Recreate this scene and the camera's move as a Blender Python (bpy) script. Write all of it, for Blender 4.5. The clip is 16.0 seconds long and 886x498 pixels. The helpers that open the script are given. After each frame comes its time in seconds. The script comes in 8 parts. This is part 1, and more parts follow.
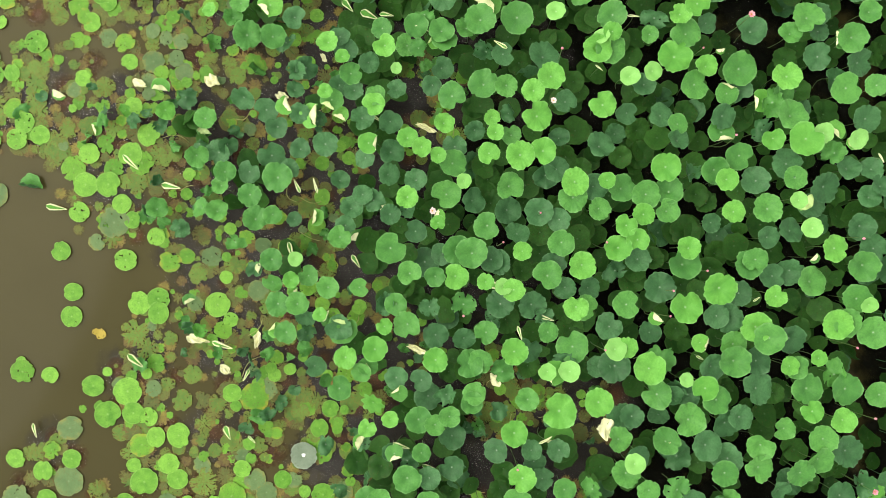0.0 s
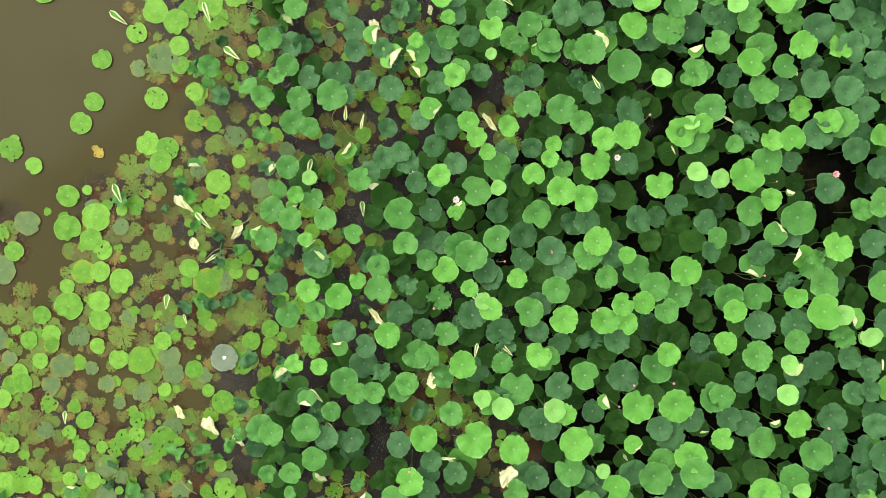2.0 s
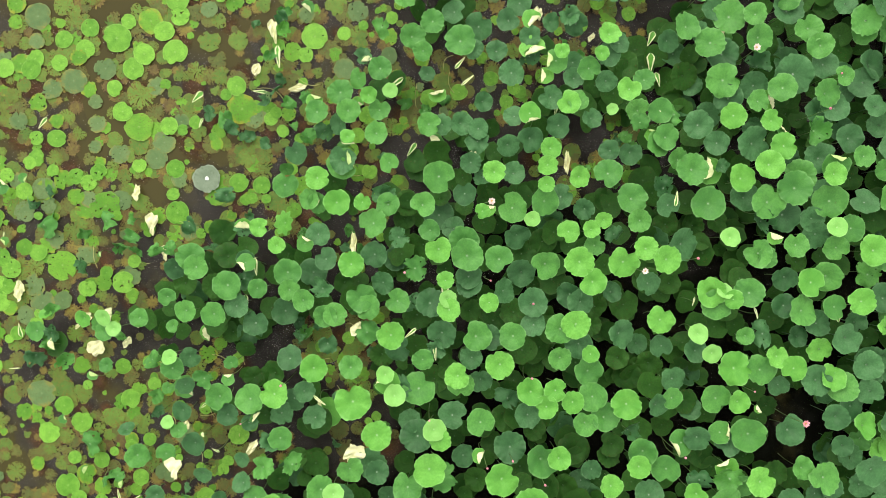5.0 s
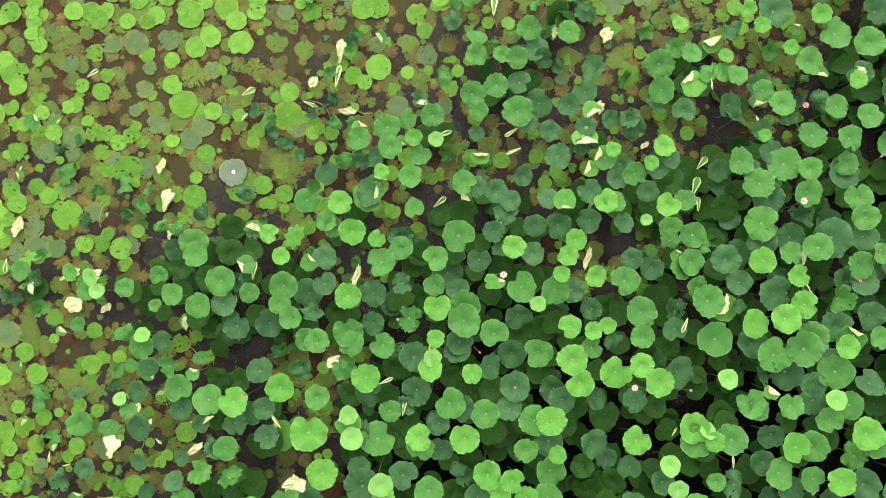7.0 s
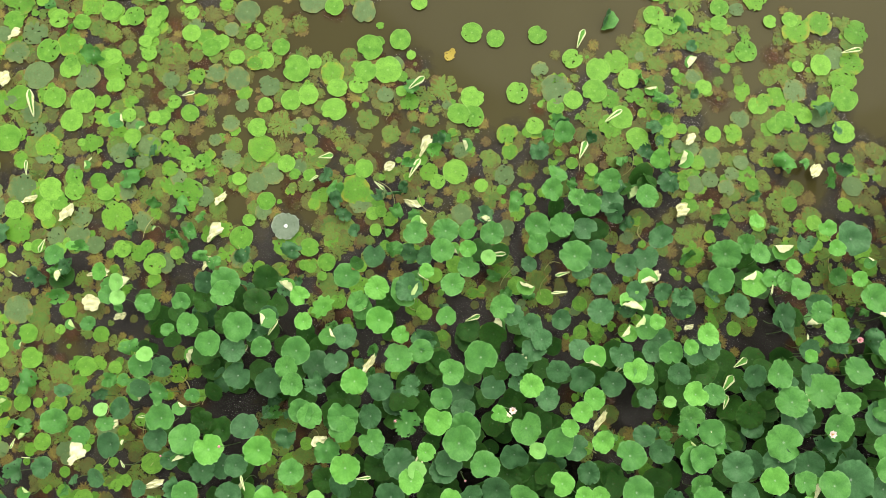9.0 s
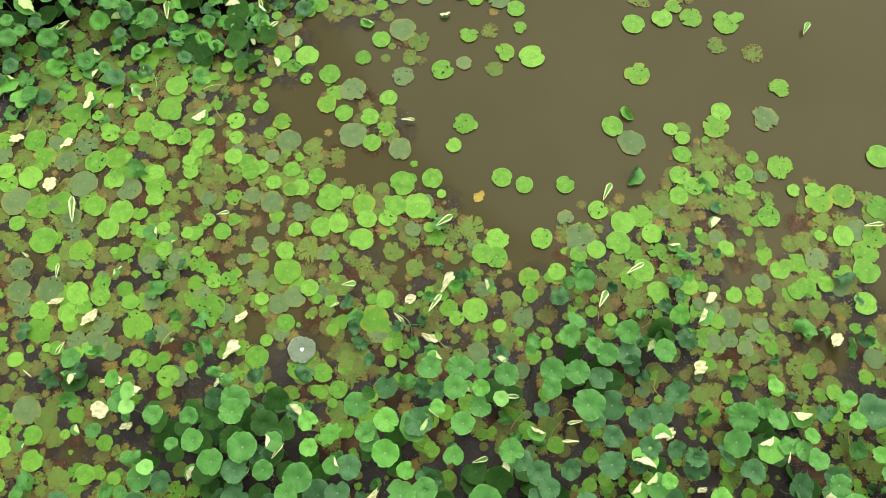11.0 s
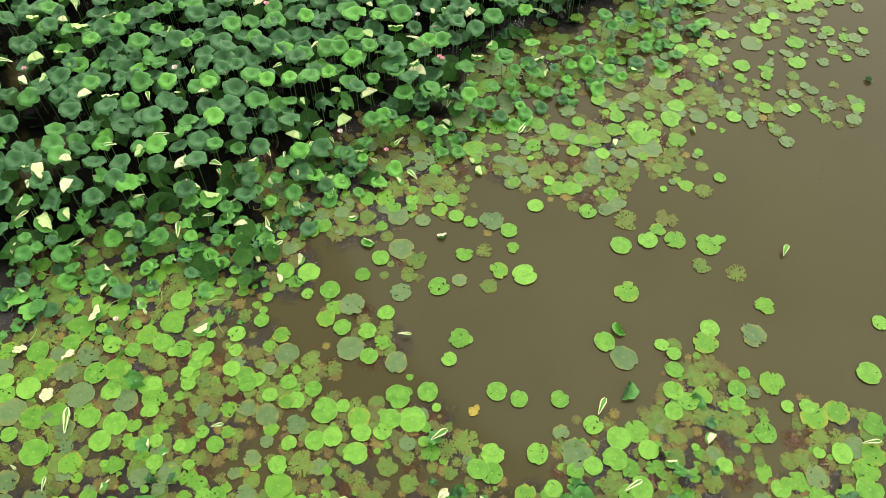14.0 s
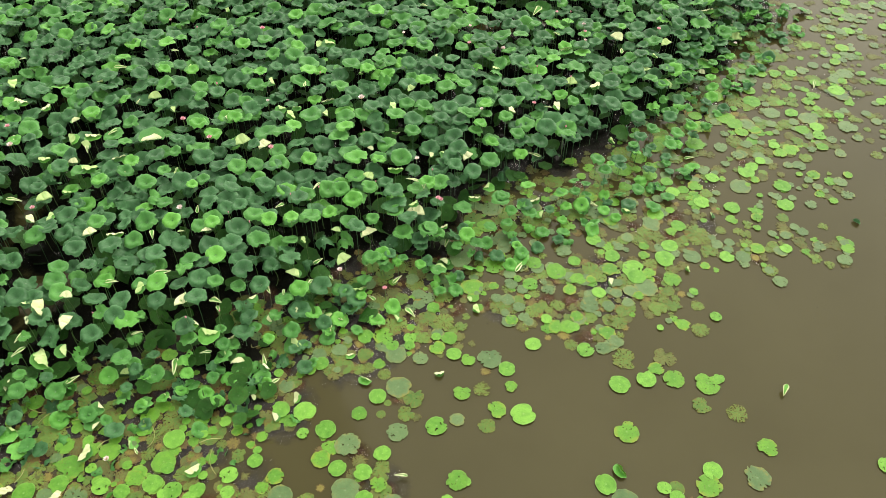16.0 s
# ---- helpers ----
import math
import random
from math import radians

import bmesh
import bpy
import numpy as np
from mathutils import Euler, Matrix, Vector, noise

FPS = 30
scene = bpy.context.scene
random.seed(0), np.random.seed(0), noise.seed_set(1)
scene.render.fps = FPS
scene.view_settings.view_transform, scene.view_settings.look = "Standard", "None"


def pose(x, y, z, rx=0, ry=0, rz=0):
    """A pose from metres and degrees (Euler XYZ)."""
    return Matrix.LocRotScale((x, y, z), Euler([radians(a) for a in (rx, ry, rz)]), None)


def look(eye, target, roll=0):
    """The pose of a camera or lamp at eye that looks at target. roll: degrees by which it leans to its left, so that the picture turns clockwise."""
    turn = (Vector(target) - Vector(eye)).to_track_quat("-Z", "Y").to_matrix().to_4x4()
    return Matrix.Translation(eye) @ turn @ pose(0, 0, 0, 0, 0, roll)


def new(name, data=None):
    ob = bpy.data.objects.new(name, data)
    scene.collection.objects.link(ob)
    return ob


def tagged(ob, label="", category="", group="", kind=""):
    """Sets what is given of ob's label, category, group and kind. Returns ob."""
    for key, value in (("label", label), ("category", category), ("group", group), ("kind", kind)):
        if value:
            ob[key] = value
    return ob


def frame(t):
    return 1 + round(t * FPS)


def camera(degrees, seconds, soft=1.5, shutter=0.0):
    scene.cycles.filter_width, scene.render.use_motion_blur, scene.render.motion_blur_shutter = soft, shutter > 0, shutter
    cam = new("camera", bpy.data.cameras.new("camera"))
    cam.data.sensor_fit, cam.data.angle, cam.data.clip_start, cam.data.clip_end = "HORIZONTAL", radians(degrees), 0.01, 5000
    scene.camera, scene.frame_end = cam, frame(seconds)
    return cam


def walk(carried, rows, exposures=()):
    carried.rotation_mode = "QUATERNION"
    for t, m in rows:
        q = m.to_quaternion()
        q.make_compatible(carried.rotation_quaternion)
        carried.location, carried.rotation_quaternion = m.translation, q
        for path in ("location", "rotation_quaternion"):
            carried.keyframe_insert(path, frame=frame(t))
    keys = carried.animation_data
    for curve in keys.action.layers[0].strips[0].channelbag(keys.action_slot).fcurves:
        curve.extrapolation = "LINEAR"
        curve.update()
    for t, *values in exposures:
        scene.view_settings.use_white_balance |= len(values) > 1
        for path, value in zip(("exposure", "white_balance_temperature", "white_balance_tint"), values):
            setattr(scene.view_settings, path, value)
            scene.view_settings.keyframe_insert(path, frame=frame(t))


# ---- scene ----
cam = camera(55.03, 16.0, soft=0.9)
# seconds, place, turn
PATH = [
    (0, (0.125, 0.300, 11.972), (-0.127, 0.014, -6.032)),
    (0.5, (0.100, 0.296, 11.935), (-0.415, 0.039, 2.455)),
    (1, (0.077, 0.290, 11.880), (-0.574, 0.042, 10.244)),
    (1.5, (0.062, 0.285, 11.836), (-0.688, 0.021, 16.606)),
    (2, (0.064, 0.278, 11.804), (-0.801, 0.007, 21.801)),
    (2.5, (0.065, 0.259, 11.781), (-0.875, 0.008, 27.724)),
    (3, (0.063, 0.231, 11.757), (-0.958, -0.005, 33.829)),
    (3.5, (0.067, 0.191, 11.747), (-0.966, -0.000, 39.992)),
    (3.7, (0.075, 0.174, 11.753), (-0.944, -0.019, 42.363)),
    (5.8, (0.220, -0.025, 11.564), (0.218, -0.022, 69.727)),
    (6, (0.224, -0.026, 11.546), (0.798, -0.032, 71.006)),
    (6.5, (0.206, -0.015, 11.509), (2.136, 0.003, 74.062)),
    (7, (0.170, -0.007, 11.471), (3.377, 0.012, 77.288)),
    (7.5, (0.127, -0.012, 11.443), (4.657, -0.028, 81.305)),
    (8, (0.087, -0.027, 11.409), (6.220, -0.039, 85.916)),
    (8.5, (0.053, -0.057, 11.375), (8.226, -0.115, 90.426)),
    (9, (0.034, -0.091, 11.368), (10.269, -0.197, 95.273)),
    (9.2, (0.032, -0.097, 11.349), (11.135, -0.149, 96.946)),
    (11.3, (0.104, -0.039, 11.436), (21.060, -0.116, 100.492)),
    (11.5, (0.114, -0.035, 11.445), (22.019, -0.155, 100.559)),
    (12, (0.148, -0.033, 11.475), (24.505, -0.194, 100.551)),
    (12.5, (0.178, -0.023, 11.492), (27.046, -0.249, 100.577)),
    (13, (0.206, -0.001, 11.525), (29.566, -0.255, 100.596)),
    (13.5, (0.225, 0.021, 11.566), (31.964, -0.268, 100.656)),
    (14, (0.241, 0.034, 11.574), (34.319, -0.285, 100.685)),
    (14.5, (0.257, 0.039, 11.607), (36.632, -0.337, 100.677)),
    (15, (0.260, 0.038, 11.622), (39.005, -0.438, 100.722)),
    (15.5, (0.264, 0.033, 11.646), (41.278, -0.514, 100.727)),
    (16, (0.275, 0.031, 11.643), (43.528, -0.556, 100.732)),
]
walk(cam, [(t, pose(*eye, *turn)) for t, eye, turn in PATH])

# ---- sky and light: a bright overcast day ----
world = bpy.data.worlds.new("overcast_sky")
scene.world = world
world.use_nodes = True
wn, wl = world.node_tree.nodes, world.node_tree.links
sky = wn.new("ShaderNodeTexSky")
sky.sky_type = "NISHITA"
sky.sun_disc = False
sky.sun_elevation = radians(42)
sky.sun_rotation = radians(285)
sky.dust_density = 4.0
grey = wn.new("ShaderNodeHueSaturation")
grey.inputs["Saturation"].default_value = 0.08
cloud = wn.new("ShaderNodeMix")  # the cloud spreads the glow round the sun
cloud.data_type, cloud.blend_type = "RGBA", "DARKEN"
cloud.inputs[0].default_value = 1.0
cloud.inputs[7].default_value = (4.6, 4.45, 4.0, 1)
wl.new(sky.outputs[0], grey.inputs["Color"])
warm = wn.new("ShaderNodeMix")
warm.data_type, warm.blend_type = "RGBA", "MULTIPLY"
warm.inputs[0].default_value = 1.0
warm.inputs[7].default_value = (1.0, 0.97, 0.86, 1)
wl.new(grey.outputs[0], warm.inputs[6])
wl.new(warm.outputs[2], cloud.inputs[6])
wl.new(cloud.outputs[2], wn["Background"].inputs["Color"])
wn["Background"].inputs["Strength"].default_value = 0.52

lamp = bpy.data.lights.new("sun", "SUN")
lamp.energy, lamp.angle, lamp.color = 2.0, radians(55), (1.0, 0.95, 0.83)
sun = new("sun", lamp)
sun.matrix_world = look((-20.5, 5.5, 19), (0, 0, 0))

# ---- materials ----
def nodes_of(name):
    m = bpy.data.materials.new(name)
    m.use_nodes = True
    t = m.node_tree
    return m, t.nodes, t.links, t.nodes["Principled BSDF"]


def calc(n, l, op, a, b=None):
    """One Math node; a and b are sockets or numbers."""
    k = n.new("ShaderNodeMath")
    k.operation = op
    for i, v in enumerate((a, b)):
        if v is None:
            continue
        if isinstance(v, (int, float)):
            k.inputs[i].default_value = v
        else:
            l.new(v, k.inputs[i])
    return k.outputs[0]


def blend(n, l, fac, a, b):
    k = n.new("ShaderNodeMix")
    k.data_type = "RGBA"
    for socket, v in ((k.inputs[0], fac), (k.inputs[6], a), (k.inputs[7], b)):
        if isinstance(v, (int, float)):
            socket.default_value = v
        elif isinstance(v, tuple):
            socket.default_value = (*v, 1)
        else:
            l.new(v, socket)
    return k.outputs[2]


def ramp(n, l, fac, low, high):
    k = n.new("ShaderNodeMapRange")
    k.inputs[1].default_value, k.inputs[2].default_value = low, high
    l.new(fac, k.inputs[0])
    return k.outputs[0]


BROWN = (0.16, 0.10, 0.03)


def leaf_material(name, low, high, vein, spot, spots=0.0, rough=0.42, veins=11, wax=0.04, grain=7.0, sunk=False, edge=None, lace=0.0, tip=BROWN, gloss=0.28, dot=0.12):
    """Leaf skin: its own tone leaf by leaf, rays of veins from the middle, mottling and rot; lace: how far it is eaten away along the veins."""
    m, n, l, skin = nodes_of(name)
    info, geo = n.new("ShaderNodeObjectInfo"), n.new("ShaderNodeNewGeometry")
    rnd = calc(n, l, "FRACT", calc(n, l, "ADD", info.outputs["Random"], geo.outputs["Random Per Island"]))
    uv = n.new("ShaderNodeUVMap")
    uv.uv_map = "leaf"
    sep = n.new("ShaderNodeSeparateXYZ")
    l.new(uv.outputs[0], sep.inputs[0])
    shift = n.new("ShaderNodeCombineXYZ")
    l.new(calc(n, l, "MULTIPLY", rnd, 91.0), shift.inputs[2])
    add = n.new("ShaderNodeVectorMath")
    l.new(uv.outputs[0], add.inputs[0]), l.new(shift.outputs[0], add.inputs[1])
    length = n.new("ShaderNodeVectorMath")
    length.operation = "LENGTH"
    l.new(uv.outputs[0], length.inputs[0])
    rho = length.outputs["Value"]
    noises = []
    for scale, detail in ((1.7, 2), (grain, 6), (30.0, 2)):
        k = n.new("ShaderNodeTexNoise")
        k.inputs["Scale"].default_value, k.inputs["Detail"].default_value = scale, detail
        l.new(add.outputs[0], k.inputs["Vector"])
        noises.append(k.outputs["Fac"])
    tone = calc(n, l, "ADD", calc(n, l, "MULTIPLY", rnd, 0.7), calc(n, l, "MULTIPLY", ramp(n, l, noises[0], 0.3, 0.7), 0.5))
    colour = blend(n, l, calc(n, l, "MINIMUM", tone, 1.0), low, high)
    angle = calc(n, l, "ARCTAN2", sep.outputs[1], sep.outputs[0])
    wave = calc(n, l, "ABSOLUTE", calc(n, l, "SINE", calc(n, l, "ADD", calc(n, l, "MULTIPLY", angle, veins), calc(n, l, "MULTIPLY", noises[0], 1.2))))
    ray = ramp(n, l, wave, 0.16, 0.0)
    ray = calc(n, l, "MULTIPLY", ray, ramp(n, l, rho, 1.0, 0.1))
    colour = blend(n, l, calc(n, l, "MULTIPLY", ray, 0.34), colour, vein)
    # lighter rim: the leaf's own thin pale edge plus a painted edge highlight
    colour = blend(n, l, calc(n, l, "MULTIPLY", ramp(n, l, rho, 0.90, 1.0), 0.5), colour, vein)
    pale = tuple(0.45 + 0.5 * v for v in vein)
    colour = blend(n, l, calc(n, l, "MULTIPLY", ramp(n, l, rho, 0.13, 0.06), 0.5), colour, vein)
    if not (sunk or lace):
        colour = blend(n, l, calc(n, l, "MULTIPLY", ramp(n, l, rho, 0.070, 0.030), dot), colour, pale)
        colour = blend(n, l, calc(n, l, "MULTIPLY", ramp(n, l, rho, 0.55, 0.10), 0.22), colour, low)
    fine = blend(n, l, calc(n, l, "MULTIPLY", calc(n, l, "ADD", ramp(n, l, noises[2], 0.35, 0.75), ramp(n, l, noises[1], 0.4, 0.65)), 0.32), colour, low)
    rot = ramp(n, l, noises[1], 0.66 - spots, 0.74 - spots)
    if spots:
        rim = calc(n, l, "MULTIPLY", ramp(n, l, rho, 0.7, 1.0), ramp(n, l, noises[1], 0.45, 0.6))
        rot = calc(n, l, "MAXIMUM", rot, calc(n, l, "MULTIPLY", rim, min(1.0, spots * 8)))
    colour = blend(n, l, calc(n, l, "MULTIPLY", rot, 0.85), fine, spot)
    if edge:  # a yellowing margin on some of the leaves
        some = ramp(n, l, calc(n, l, "FRACT", calc(n, l, "MULTIPLY", rnd, 17.0)), 0.35, 0.75)
        margin = calc(n, l, "MULTIPLY", ramp(n, l, rho, 0.62, 0.95), ramp(n, l, noises[0], 0.42, 0.60))
        colour = blend(n, l, calc(n, l, "MULTIPLY", calc(n, l, "MULTIPLY", some, margin), ramp(n, l, noises[1], 0.36, 0.52)), colour, edge)
    if lace:  # rotted between the veins: slits that widen to the rim, and brown round them
        ray_at = n.new("ShaderNodeCombineXYZ")
        for i, axis in enumerate((sep.outputs[0], sep.outputs[1])):
            l.new(calc(n, l, "MULTIPLY", calc(n, l, "DIVIDE", axis, calc(n, l, "MAXIMUM", rho, 0.02)), 5.5), ray_at.inputs[i])
        l.new(calc(n, l, "ADD", calc(n, l, "MULTIPLY", rho, 1.1), calc(n, l, "MULTIPLY", rnd, 91.0)), ray_at.inputs[2])
        streak = n.new("ShaderNodeTexNoise")
        streak.inputs["Scale"].default_value, streak.inputs["Detail"].default_value = 1.0, 4
        l.new(ray_at.outputs[0], streak.inputs["Vector"])
        own = calc(n, l, "MULTIPLY", calc(n, l, "SUBTRACT", calc(n, l, "FRACT", calc(n, l, "MULTIPLY", rnd, 7.0)), 0.5), 0.16)
        eaten = calc(n, l, "ADD", calc(n, l, "ADD", calc(n, l, "SUBTRACT", streak.outputs["Fac"], 0.62), own),
                     calc(n, l, "ADD", calc(n, l, "MULTIPLY", calc(n, l, "SUBTRACT", rho, 0.6), 0.42 * lace), calc(n, l, "MULTIPLY", calc(n, l, "SUBTRACT", noises[1], 0.5), 0.75)))
        colour = blend(n, l, calc(n, l, "MULTIPLY", ramp(n, l, eaten, -0.16, 0.02), 0.8), colour, tip)
        l.new(ramp(n, l, eaten, 0.05, 0.02), skin.inputs["Alpha"])
    l.new(colour, skin.inputs["Base Color"])
    k = n.new("ShaderNodeMapRange")
    k.inputs[3].default_value, k.inputs[4].default_value = rough - 0.1, rough + 0.2
    l.new(noises[1], k.inputs[0]), l.new(k.outputs[0], skin.inputs["Roughness"])
    bump = n.new("ShaderNodeBump")
    bump.inputs["Strength"].default_value, bump.inputs["Distance"].default_value = 0.35, 0.006
    l.new(calc(n, l, "SUBTRACT", noises[1], calc(n, l, "MULTIPLY", ray, 0.6)), bump.inputs["Height"])
    l.new(bump.outputs[0], skin.inputs["Normal"])
    skin.inputs["Specular IOR Level"].default_value = gloss + wax
    skin.inputs["Sheen Weight"].default_value, skin.inputs["Sheen Roughness"].default_value = wax, 0.45
    if sunk:  # weed just under the surface, and painted shade sheets: the water's gloss, a margin fading into the silt
        fade = calc(n, l, "ADD", rho, calc(n, l, "MULTIPLY", calc(n, l, "SUBTRACT", noises[1], 0.5), 1.3))
        l.new(calc(n, l, "MULTIPLY", ramp(n, l, fade, 1.0, 0.15), sunk), skin.inputs["Alpha"])
        for link in list(skin.inputs["Roughness"].links) + list(skin.inputs["Normal"].links):
            l.remove(link)
        skin.inputs["Roughness"].default_value, skin.inputs["IOR"].default_value = 0.07, 1.33
        skin.inputs["Specular IOR Level"].default_value, skin.inputs["Sheen Weight"].default_value = min(0.2, gloss), 0.0
    return m


def plain_material(name, low, high, scale=12.0, rough=0.5, relief=0.2):
    m, n, l, skin = nodes_of(name)
    place, info = n.new("ShaderNodeTexCoord"), n.new("ShaderNodeObjectInfo")
    k = n.new("ShaderNodeTexNoise")
    k.inputs["Scale"].default_value, k.inputs["Detail"].default_value = scale, 5
    l.new(place.outputs["Object"], k.inputs["Vector"])
    fac = calc(n, l, "ADD", calc(n, l, "MULTIPLY", ramp(n, l, k.outputs["Fac"], 0.3, 0.7), 0.6), calc(n, l, "MULTIPLY", info.outputs["Random"], 0.4))
    l.new(blend(n, l, fac, low, high), skin.inputs["Base Color"])
    skin.inputs["Roughness"].default_value = rough
    bump = n.new("ShaderNodeBump")
    bump.inputs["Strength"].default_value, bump.inputs["Distance"].default_value = relief, 0.01
    l.new(k.outputs["Fac"], bump.inputs["Height"]), l.new(bump.outputs[0], skin.inputs["Normal"])
    return m


MAT = {
    "pad": leaf_material("bright_pad_skin", (0.056, 0.186, 0.012), (0.205, 0.440, 0.055), (0.29, 0.51, 0.12), (0.05, 0.085, 0.02), 0.02, wax=0.03, gloss=0.17, grain=12.0),
    "dull": leaf_material("dull_pad_skin", (0.064, 0.124, 0.042), (0.132, 0.208, 0.076), (0.18, 0.26, 0.11), (0.12, 0.11, 0.035), 0.05, wax=0.03, gloss=0.17, grain=10.0, edge=(0.20, 0.19, 0.04)),
    "mid": leaf_material("green_pad_skin", (0.058, 0.185, 0.014), (0.142, 0.325, 0.028), (0.22, 0.39, 0.08), (0.10, 0.12, 0.03), 0.06, wax=0.03, gloss=0.17, grain=10.0, edge=(0.26, 0.25, 0.03)),
    "torn": leaf_material("torn_pad_skin", (0.052, 0.118, 0.020), (0.120, 0.215, 0.034), (0.16, 0.20, 0.04), (0.14, 0.13, 0.02), 0.08, 0.5, wax=0.03, gloss=0.17, grain=8.0, lace=0.3, tip=(0.15, 0.130, 0.025)),
    "brown": leaf_material("brown_pad_skin", (0.055, 0.080, 0.022), (0.125, 0.148, 0.034), (0.16, 0.16, 0.04), (0.09, 0.058, 0.020), 0.09, 0.55, wax=0.03, gloss=0.17, grain=8.0, lace=0.6, tip=(0.115, 0.080, 0.020)),
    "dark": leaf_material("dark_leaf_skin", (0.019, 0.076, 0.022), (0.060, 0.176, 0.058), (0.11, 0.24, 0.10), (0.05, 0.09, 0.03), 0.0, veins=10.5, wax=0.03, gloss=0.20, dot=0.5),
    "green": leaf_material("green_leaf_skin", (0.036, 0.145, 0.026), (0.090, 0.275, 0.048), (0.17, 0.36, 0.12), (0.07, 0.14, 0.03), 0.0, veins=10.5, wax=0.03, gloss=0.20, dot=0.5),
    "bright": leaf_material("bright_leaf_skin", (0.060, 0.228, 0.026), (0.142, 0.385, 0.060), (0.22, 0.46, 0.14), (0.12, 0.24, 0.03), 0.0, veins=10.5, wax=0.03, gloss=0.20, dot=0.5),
    # leaf green made darker: the shade inside the beds is put into the colour
    "shade": leaf_material("shaded_leaf_skin", (0.012, 0.052, 0.008), (0.038, 0.120, 0.018), (0.06, 0.14, 0.035), (0.07, 0.07, 0.02), 0.03, wax=0.0, gloss=0.10),
    "young": leaf_material("young_leaf_skin", (0.13, 0.36, 0.06), (0.215, 0.455, 0.12), (0.31, 0.54, 0.19), (0.25, 0.40, 0.10), 0.0, 0.48, dot=0.4),
    "under": leaf_material("leaf_underside", (0.54, 0.60, 0.30), (0.74, 0.77, 0.48), (0.46, 0.52, 0.24), (0.45, 0.42, 0.14), 0.02, 0.6, dot=0.0),
    "lime": leaf_material("pale_leaf_underside", (0.34, 0.50, 0.16), (0.52, 0.66, 0.30), (0.28, 0.42, 0.13), (0.35, 0.38, 0.12), 0.02, 0.6, dot=0.0),
    "yellow": leaf_material("yellow_pad_skin", (0.28, 0.22, 0.02), (0.36, 0.28, 0.03), (0.30, 0.18, 0.03), (0.20, 0.12, 0.03), 0.05),
    "silver": leaf_material("silver_leaf_skin", (0.125, 0.175, 0.115), (0.19, 0.24, 0.17), (0.34, 0.40, 0.32), (0.10, 0.14, 0.08), 0.05),
    "withered": leaf_material("withered_leaf_skin", (0.60, 0.61, 0.33), (0.78, 0.79, 0.52), (0.52, 0.50, 0.24), (0.34, 0.26, 0.08), 0.03, 0.65),
    "weed": leaf_material("brown_weed_skin", (0.036, 0.020, 0.013), (0.115, 0.056, 0.030), (0.07, 0.040, 0.022), (0.15, 0.110, 0.025), 0.11, 0.6, grain=6.0, sunk=0.8),
    "ochre": leaf_material("ochre_scrap_skin", (0.055, 0.036, 0.013), (0.215, 0.190, 0.028), (0.16, 0.13, 0.03), (0.09, 0.05, 0.018), 0.08, 0.6, lace=1.9, tip=(0.095, 0.050, 0.018)),
    # near-black sheet tone: the shade under the beds is painted with it
    "bed_shade": leaf_material("bed_shade_skin", (0.005, 0.006, 0.004), (0.012, 0.012, 0.009), (0.010, 0.010, 0.008), (0.022, 0.018, 0.012), 0.02, 0.8, grain=2.2, sunk=0.95, gloss=0.05),
    # see-through dark tone that paints shade onto the water between leaves
    "water_shade": leaf_material("water_shade_skin", (0.050, 0.046, 0.042), (0.064, 0.059, 0.054), (0.056, 0.051, 0.046), (0.066, 0.054, 0.043), 0.02, 0.8, grain=2.2, sunk=0.6),
}
STALK = plain_material("stalk_skin", (0.05, 0.12, 0.03), (0.10, 0.17, 0.04), 9.0)
STRAW = plain_material("faded_stalk_skin", (0.20, 0.23, 0.06), (0.42, 0.40, 0.16), 9.0)
PETAL = plain_material("petal_pink", (0.72, 0.25, 0.36), (0.85, 0.55, 0.60), 5.0, 0.55)
PETAL_WHITE = plain_material("petal_white", (0.78, 0.60, 0.60), (0.85, 0.78, 0.76), 5.0, 0.55)
PISTIL = plain_material("pistil_yellow", (0.55, 0.40, 0.05), (0.60, 0.48, 0.10), 30.0)
DROP = plain_material("water_drop", (0.75, 0.78, 0.76), (0.85, 0.86, 0.85), 30.0, 0.05)
BUD = plain_material("bud_pink", (0.60, 0.14, 0.24), (0.75, 0.35, 0.42), 8.0, 0.5)


def water_material():
    m, n, l, skin = nodes_of("silty_water")
    place = n.new("ShaderNodeTexCoord")
    tones = []
    for scale, detail in ((0.16, 3), (1.1, 4), (6.0, 2)):
        k = n.new("ShaderNodeTexNoise")
        k.inputs["Scale"].default_value, k.inputs["Detail"].default_value = scale, detail
        l.new(place.outputs["Object"], k.inputs["Vector"])
        tones.append(k.outputs["Fac"])
    colour = blend(n, l, ramp(n, l, tones[0], 0.35, 0.65), (0.047, 0.041, 0.014), (0.059, 0.052, 0.020))
    colour = blend(n, l, calc(n, l, "MULTIPLY", ramp(n, l, tones[1], 0.45, 0.8), 0.22), colour, (0.038, 0.032, 0.009))
    l.new(colour, skin.inputs["Base Color"])
    skin.inputs["Roughness"].default_value = 0.07
    skin.inputs["IOR"].default_value = 1.33
    skin.inputs["Specular IOR Level"].default_value = 0.2
    bump = n.new("ShaderNodeBump")
    bump.inputs["Strength"].default_value, bump.inputs["Distance"].default_value = 0.04, 0.01
    l.new(tones[1], bump.inputs["Height"]), l.new(bump.outputs[0], skin.inputs["Normal"])
    return m


# ---- the pond ----
DEPTH = 0.03  # how far the stalks are sunk below the surface
bm = bmesh.new()
bmesh.ops.create_grid(bm, x_segments=40, y_segments=40, size=1500)
